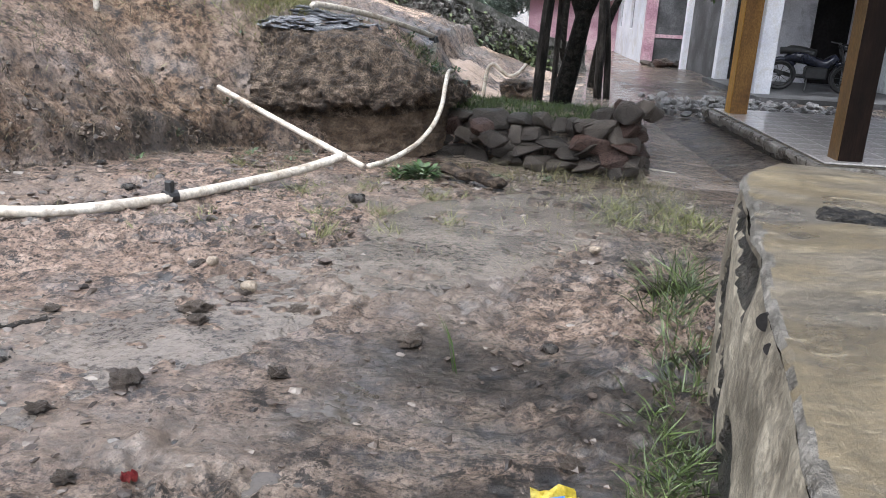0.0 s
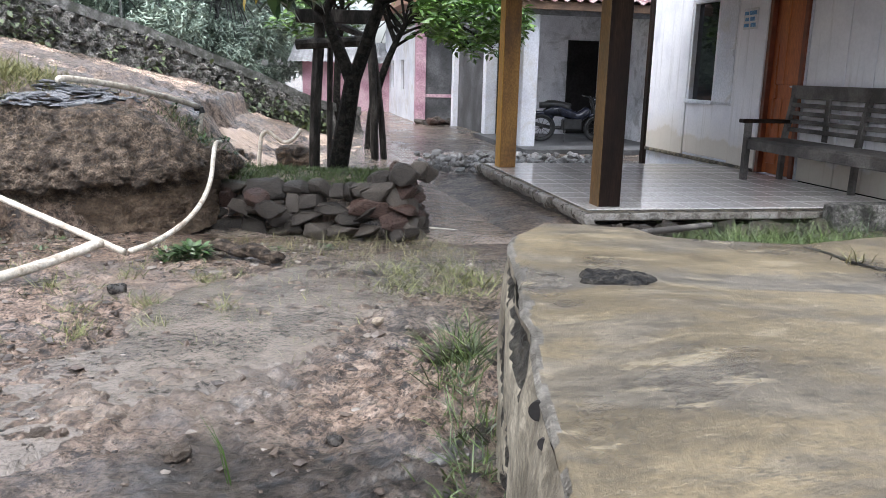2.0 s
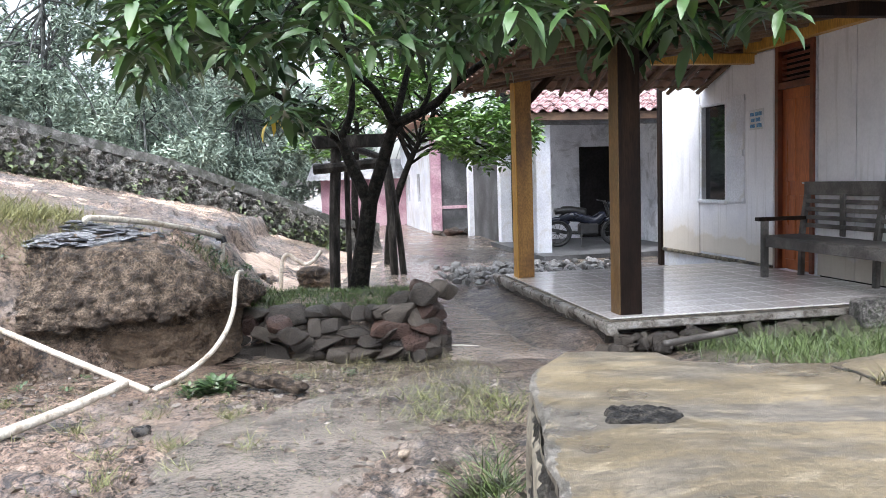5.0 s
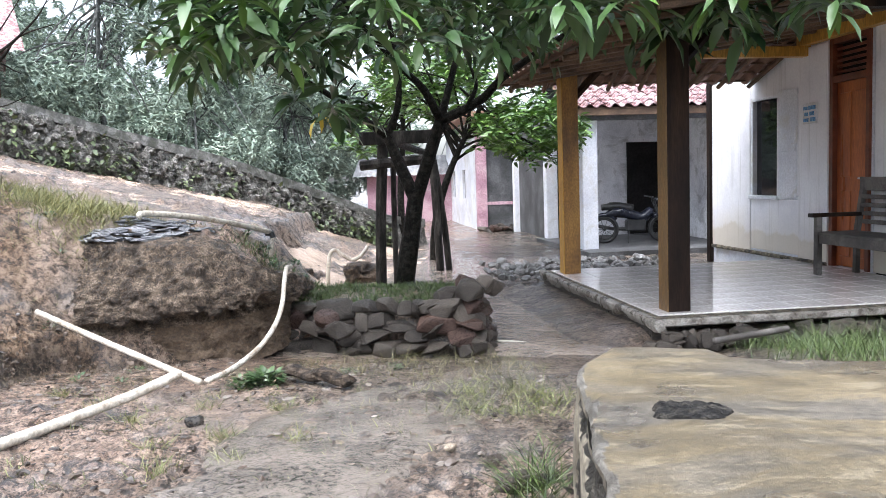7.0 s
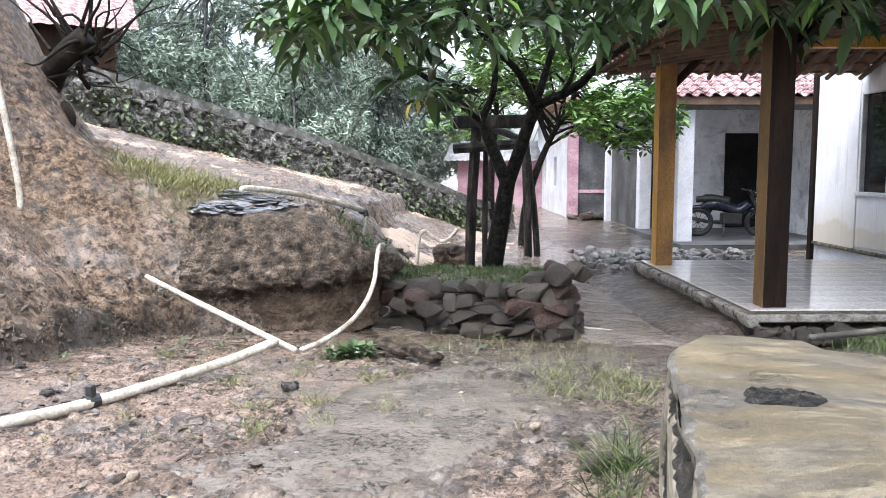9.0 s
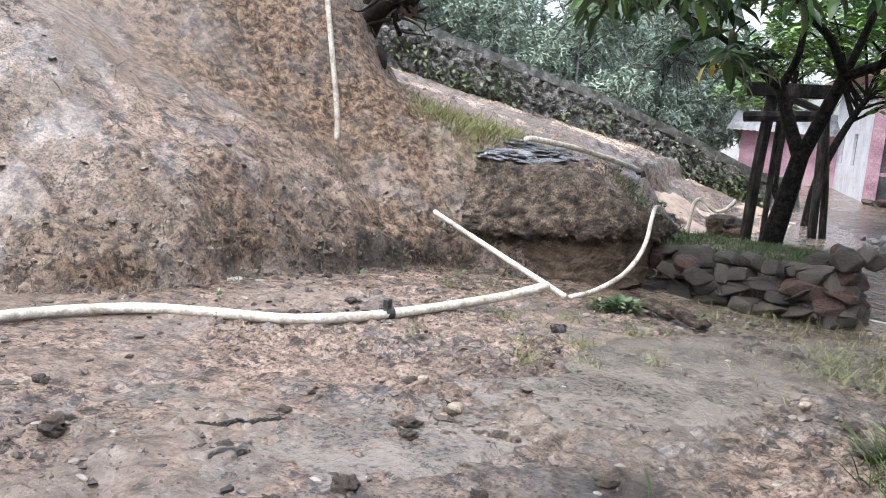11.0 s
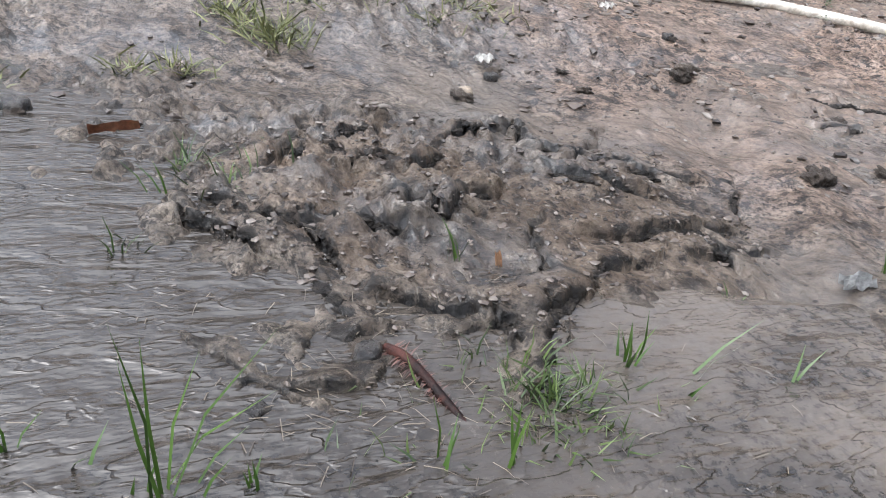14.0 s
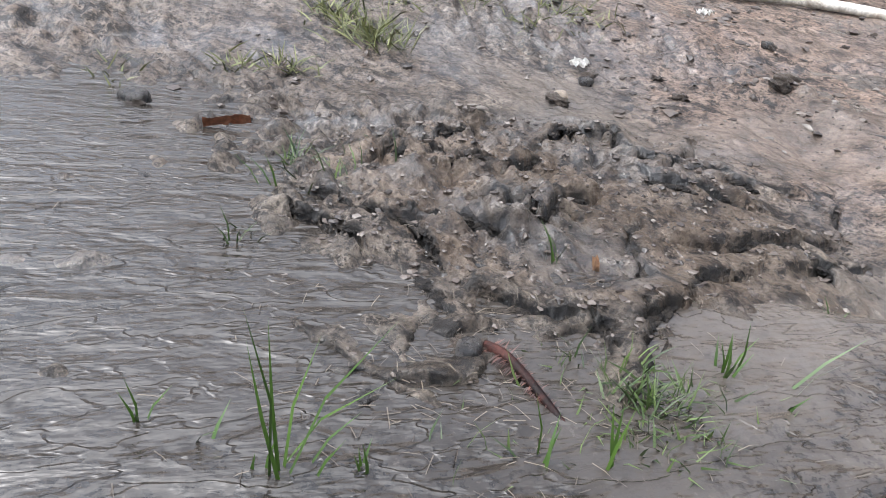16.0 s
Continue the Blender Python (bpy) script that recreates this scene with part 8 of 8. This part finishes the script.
# creepers and stones on the hill wall
def wall_growth():
    rng = np.random.RandomState(77)
    line = spline([(-14.0, 6.2, 3.6), (-10.0, 9.7, 3.1), (-7.9, 11.6, 2.6), (-6.57, 12.96, 2.1), (-5.19, 14.37, 1.59), (-3.54, 16.04, 0.78), (-2.9, 16.7, 0.45)], 40)
    n = 3600
    i = rng.randint(30, len(line), n)
    f = rng.rand(n) ** 0.8
    keep = fnoise(line[i][:, 0] + line[i][:, 1], f * 1.5 + line[i][:, 0], 0.7, 3, 2) > -0.05 + 0.3 * (f < 0.15)
    i, f = i[keep], f[keep]
    out = 0.45 * f + 0.06
    at = np.stack([line[i, 0] + out * 0.71, line[i, 1] - out * 0.71, line[i, 2] - 0.1 - 1.25 * f], 1) + rng.normal(0, 0.05, (len(i), 3))
    d = np.stack([0.6 + rng.normal(0, 0.5, len(i)), -0.6 + rng.normal(0, 0.5, len(i)), rng.normal(0, 0.5, len(i))], 1)
    L = rng.uniform(0.06, 0.16, len(i))
    return tagged(new("creeper", scatter_mesh("creeper", LEAF_V, LEAF_F, at, d, L, L * 0.5, CREEPER)), "dull green creepers and ferns on the hill wall", "creeper", kind="stuff")


CREEPER = leaf_material("creeper_leaf", (0.04, 0.055, 0.03), (0.15, 0.19, 0.08), 0.5)
wall_growth()


def wall_stones():
    rng = np.random.RandomState(78)
    line = spline([(-14.0, 6.2, 3.6), (-10.0, 9.7, 3.1), (-7.9, 11.6, 2.6), (-6.57, 12.96, 2.1), (-5.19, 14.37, 1.59), (-3.54, 16.04, 0.78), (-2.9, 16.7, 0.45)], 40)
    base = bmesh.new()
    bmesh.ops.create_icosphere(base, subdivisions=1, radius=1)
    bv = np.array([v.co[:] for v in base.verts])
    bf = [[v.index for v in f.verts] for f in base.faces]
    base.free()
    verts, faces = [], []
    for _ in range(1700):
        p, f = line[rng.randint(30, len(line))], rng.rand()
        out = 0.42 * f + 0.02
        c = np.array([p[0] + out * 0.71, p[1] - out * 0.71, p[2] - 0.16 - 1.35 * f])
        v = bv * (1 + 0.3 * rng.uniform(-1, 1, (len(bv), 1))) * rng.uniform(0.035, 0.115, 3) + c
        faces += [[a + len(verts) for a in q] for q in bf]
        verts += v.tolist()
    return tagged(new("wall_stones", mesh_of("wall_stones", verts, faces, HILL_STONE)), "rough dark stones set in the hill wall", "stones", kind="stuff")


wall_stones()

# stones under the porch edge and the gravel beside it
def stone_pile(name, label, spots, size, seed, shapes=None):
    rng = random.Random(seed)
    pile = thing(name, label, "stones")
    for x, y, z in spots:
        s = size * rng.uniform(0.6, 1.3)
        m = Matrix.LocRotScale((x, y, z), Euler((rng.uniform(-0.5, 0.5), rng.uniform(-0.5, 0.5), rng.uniform(0, 6))), (s, s * rng.uniform(0.7, 1.0), s * rng.uniform(0.5, 0.8)))
        place_piece("stone", rng.choice(shapes or STONES), m, pile)
    return pile


rs = random.Random(8)
stone_pile("porch_stones", "pile of dark stones packed under the porch edge", [(0.97 + 1.6 * k / 80 + rs.uniform(-0.08, 0.08), 6.60 + 0.36 * k / 80 + rs.uniform(-0.16, 0.06), -0.17 + rs.uniform(-0.05, 0.09)) for k in range(95)], 0.08, 5, [me for i, me in enumerate(STONES) if i % 4 != 2])
PALE_STONES = [stone_shape("stone", s, GRAVEL) for s in range(20, 26)]
stone_pile("gravel_heap", "low bed of pale grey stones at the end of the porch", [tuple(HM @ Vector((-0.5 + 2.6 * q, 3.72 + 0.25 * abs(q - 0.35) + rs.random() ** 1.3 * 1.9, -0.13 + rs.uniform(-0.02, 0.04)))) for q in [rs.random() for _ in range(260)]], 0.06, 6, PALE_STONES)
stone_pile("corner_stones", "loose stones at the foot of the far house", [tuple(HM @ Vector((rs.uniform(1.1, 2.0), 14.2 + rs.uniform(-0.3, 0.1), -0.2 + rs.uniform(-0.03, 0.08)))) for k in range(16)], 0.13, 7)
tagged(in_house(part("stone_block", box((1.98, -0.30, -0.14), (3.4, -0.10, 0.085), 0.02), HILL_STONE)), "long dark mossy block along the porch front", "block")
bm = bmesh.new()
lump(bm, (-5.6, 12.8, 0.78), (0.42, 0.36, 0.26), 0.3, 5, 3)
tagged(part("boulder", bm, BANK, smoothed=True), "brown boulder standing in the muddy stream", "boulder")
bm = bmesh.new()
for k, (x, y, z, s) in enumerate(((-2.15, 10.75, 0.0, 0.3), (-2.75, 9.95, 0.05, 0.26), (-3.3, 11.2, 0.15, 0.24))):
    b2 = bmesh.new()
    lump(b2, (x, y, z - 0.06), (s, s * 0.8, s * 0.5), 0.9, 7 + k, 4)
    for v in b2.verts:
        v.co += Vector((1, 1, 1)) * 0.05 * noise.noise(v.co * 7)
    tagged(part("boulder", b2, BANK, smoothed=True), "brown earth lump beside the stream", "boulder")
bm.free()
# wet slate on the bank top
from mathutils.bvhtree import BVHTree

SLATE = surface("wet_blue_grey_slate", [(0.10, 0.105, 0.12), (0.21, 0.215, 0.23), (0.36, 0.365, 0.38)], 0.1, 0.02, (0.06, 0.2), 0.6, 0.01, vary=0.5)


def slate_bed():
    rng = random.Random(15)
    bed = thing("slate_bed", "bed of wet blue grey slate shards on the bank top", "slate")
    skin = BVHTree.FromPolygons([v.co for v in bank.data.vertices], [p.vertices for p in bank.data.polygons])
    shards = []
    for k in range(4):
        me = stone_shape("slate_shard", 40 + k, SLATE)
        shards.append(me)
    for _ in range(190):
        a, q = rng.uniform(0, 6.28), math.sqrt(rng.random())
        x, y = -3.10 + 0.40 * q * math.cos(a), 6.95 + 0.42 * q * math.sin(a) + 0.22 * q * math.cos(a)
        s = rng.uniform(0.035, 0.10)
        under = skin.ray_cast(Vector((x, y, 3.0)), Vector((0, 0, -1)))[0]
        z = max(height(x, y), under.z if under else -9.0)
        place_piece("slate_shard", rng.choice(shards), Matrix.LocRotScale((x, y, z + 0.012), Euler((rng.uniform(-0.15, 0.25), rng.uniform(-0.2, 0.2), rng.uniform(0, 6))), (s, s * rng.uniform(0.5, 0.9), 0.010)), bed)


slate_bed()


CRUMB = leaf_material("earth_crumb", (0.018, 0.012, 0.009), (0.15, 0.11, 0.08), 0.6)


def scarp_lumps():
    """Crumbling dark earth and root fibres along the cut in the hillside."""
    rng = np.random.RandomState(91)
    base = bmesh.new()
    bmesh.ops.create_icosphere(base, subdivisions=1, radius=1)
    bv = np.array([v.co[:] for v in base.verts])
    bf = [[v.index for v in f.verts] for f in base.faces]
    base.free()
    verts, faces, at = [], [], []
    for _ in range(2200):
        y = rng.uniform(2.2, 6.4)
        x = float(scarp_x(y)) - abs(rng.normal(0.0, 0.22)) + rng.uniform(0, 0.10)
        z = height(x, y)
        s = 0.004 + 0.016 * rng.rand() ** 3
        wob = np.array([noise.noise(Vector(v * 1.5) + Vector((x * 31, y * 31, 0))) for v in bv])[:, None]
        verts_now = bv * (1 + 0.9 * wob) * s * rng.uniform(0.5, 1.5, 3) + [x, y, z + 0.15 * s]
        faces += [[a + len(verts) for a in f] for f in bf]
        verts += verts_now.tolist()
        at.append((x, y, z + 0.3 * s))
    tagged(new("scarp_crumbs", mesh_of("scarp_crumbs", verts, faces, CRUMB)), "dark crumbling earth lumps along the hillside cut", "crumbs", kind="stuff")
    at = np.repeat(np.array(at), 2, axis=0) + rng.normal(0, 0.05, (len(at) * 2, 3)) * [1, 1, 0.2]
    at[:, 2] = ground_z(at[:, 0], at[:, 1]) + ground_detail(at[:, 0], at[:, 1]) + 0.02
    d = rng.normal(0, 0.6, (len(at), 3)) + [0.4, -0.2, 0.1]
    tagged(new("scarp_fibres", scatter_mesh("scarp_fibres", BLADE_V, BLADE_F, at, d, rng.uniform(0.02, 0.10, len(at)), np.full(len(at), 0.0035), FIBRE)), "fine dead roots and straw on the hillside cut", "roots", kind="stuff")


def spur_roots():
    """Dead roots and straw hanging down the crumbling spur."""
    rng = np.random.RandomState(77)
    n = 4200
    away, across = rng.uniform(-0.7, 2.2, n), rng.uniform(-0.6, 1.5, n)
    x, y = -4.25 - 0.62 * away - 0.78 * across, 5.9 + 0.78 * away - 0.62 * across
    keep = fnoise(x, y, 0.35, 3, 4) > -0.05
    x, y = x[keep], y[keep]
    at = np.stack([x, y, ground_z(x, y) + ground_detail(x, y) + 0.03], -1)
    d = rng.normal(0, 0.45, at.shape) + [0.75, -0.25, -0.35]
    me = scatter_mesh("hanging_roots", BLADE_V, BLADE_F, at, d, rng.uniform(0.05, 0.20, len(at)), np.full(len(at), 0.004), FIBRE)
    return tagged(new("hanging_roots", me), "dead brown roots hanging down the bare earth spur", "roots", kind="stuff")


spur_roots()
scarp_lumps()
for k, (x, y, n, s) in enumerate([(-2.05, 7.15, 20, 0.12), (-2.2, 7.45, 24, 0.13), (-2.0, 7.5, 22, 0.13), (-2.4, 7.75, 24, 0.13), (-2.15, 7.9, 22, 0.13), (-2.6, 7.9, 20, 0.12), (-3.5, 6.3, 12, 0.1), (-3.75, 6.6, 14, 0.11)]):
    weed(x, y, n, s, 160 + k, z=max(height(x, y), 0.2 + 0.45 * max(0, min(1, (-1.9 - x) / 0.7))))
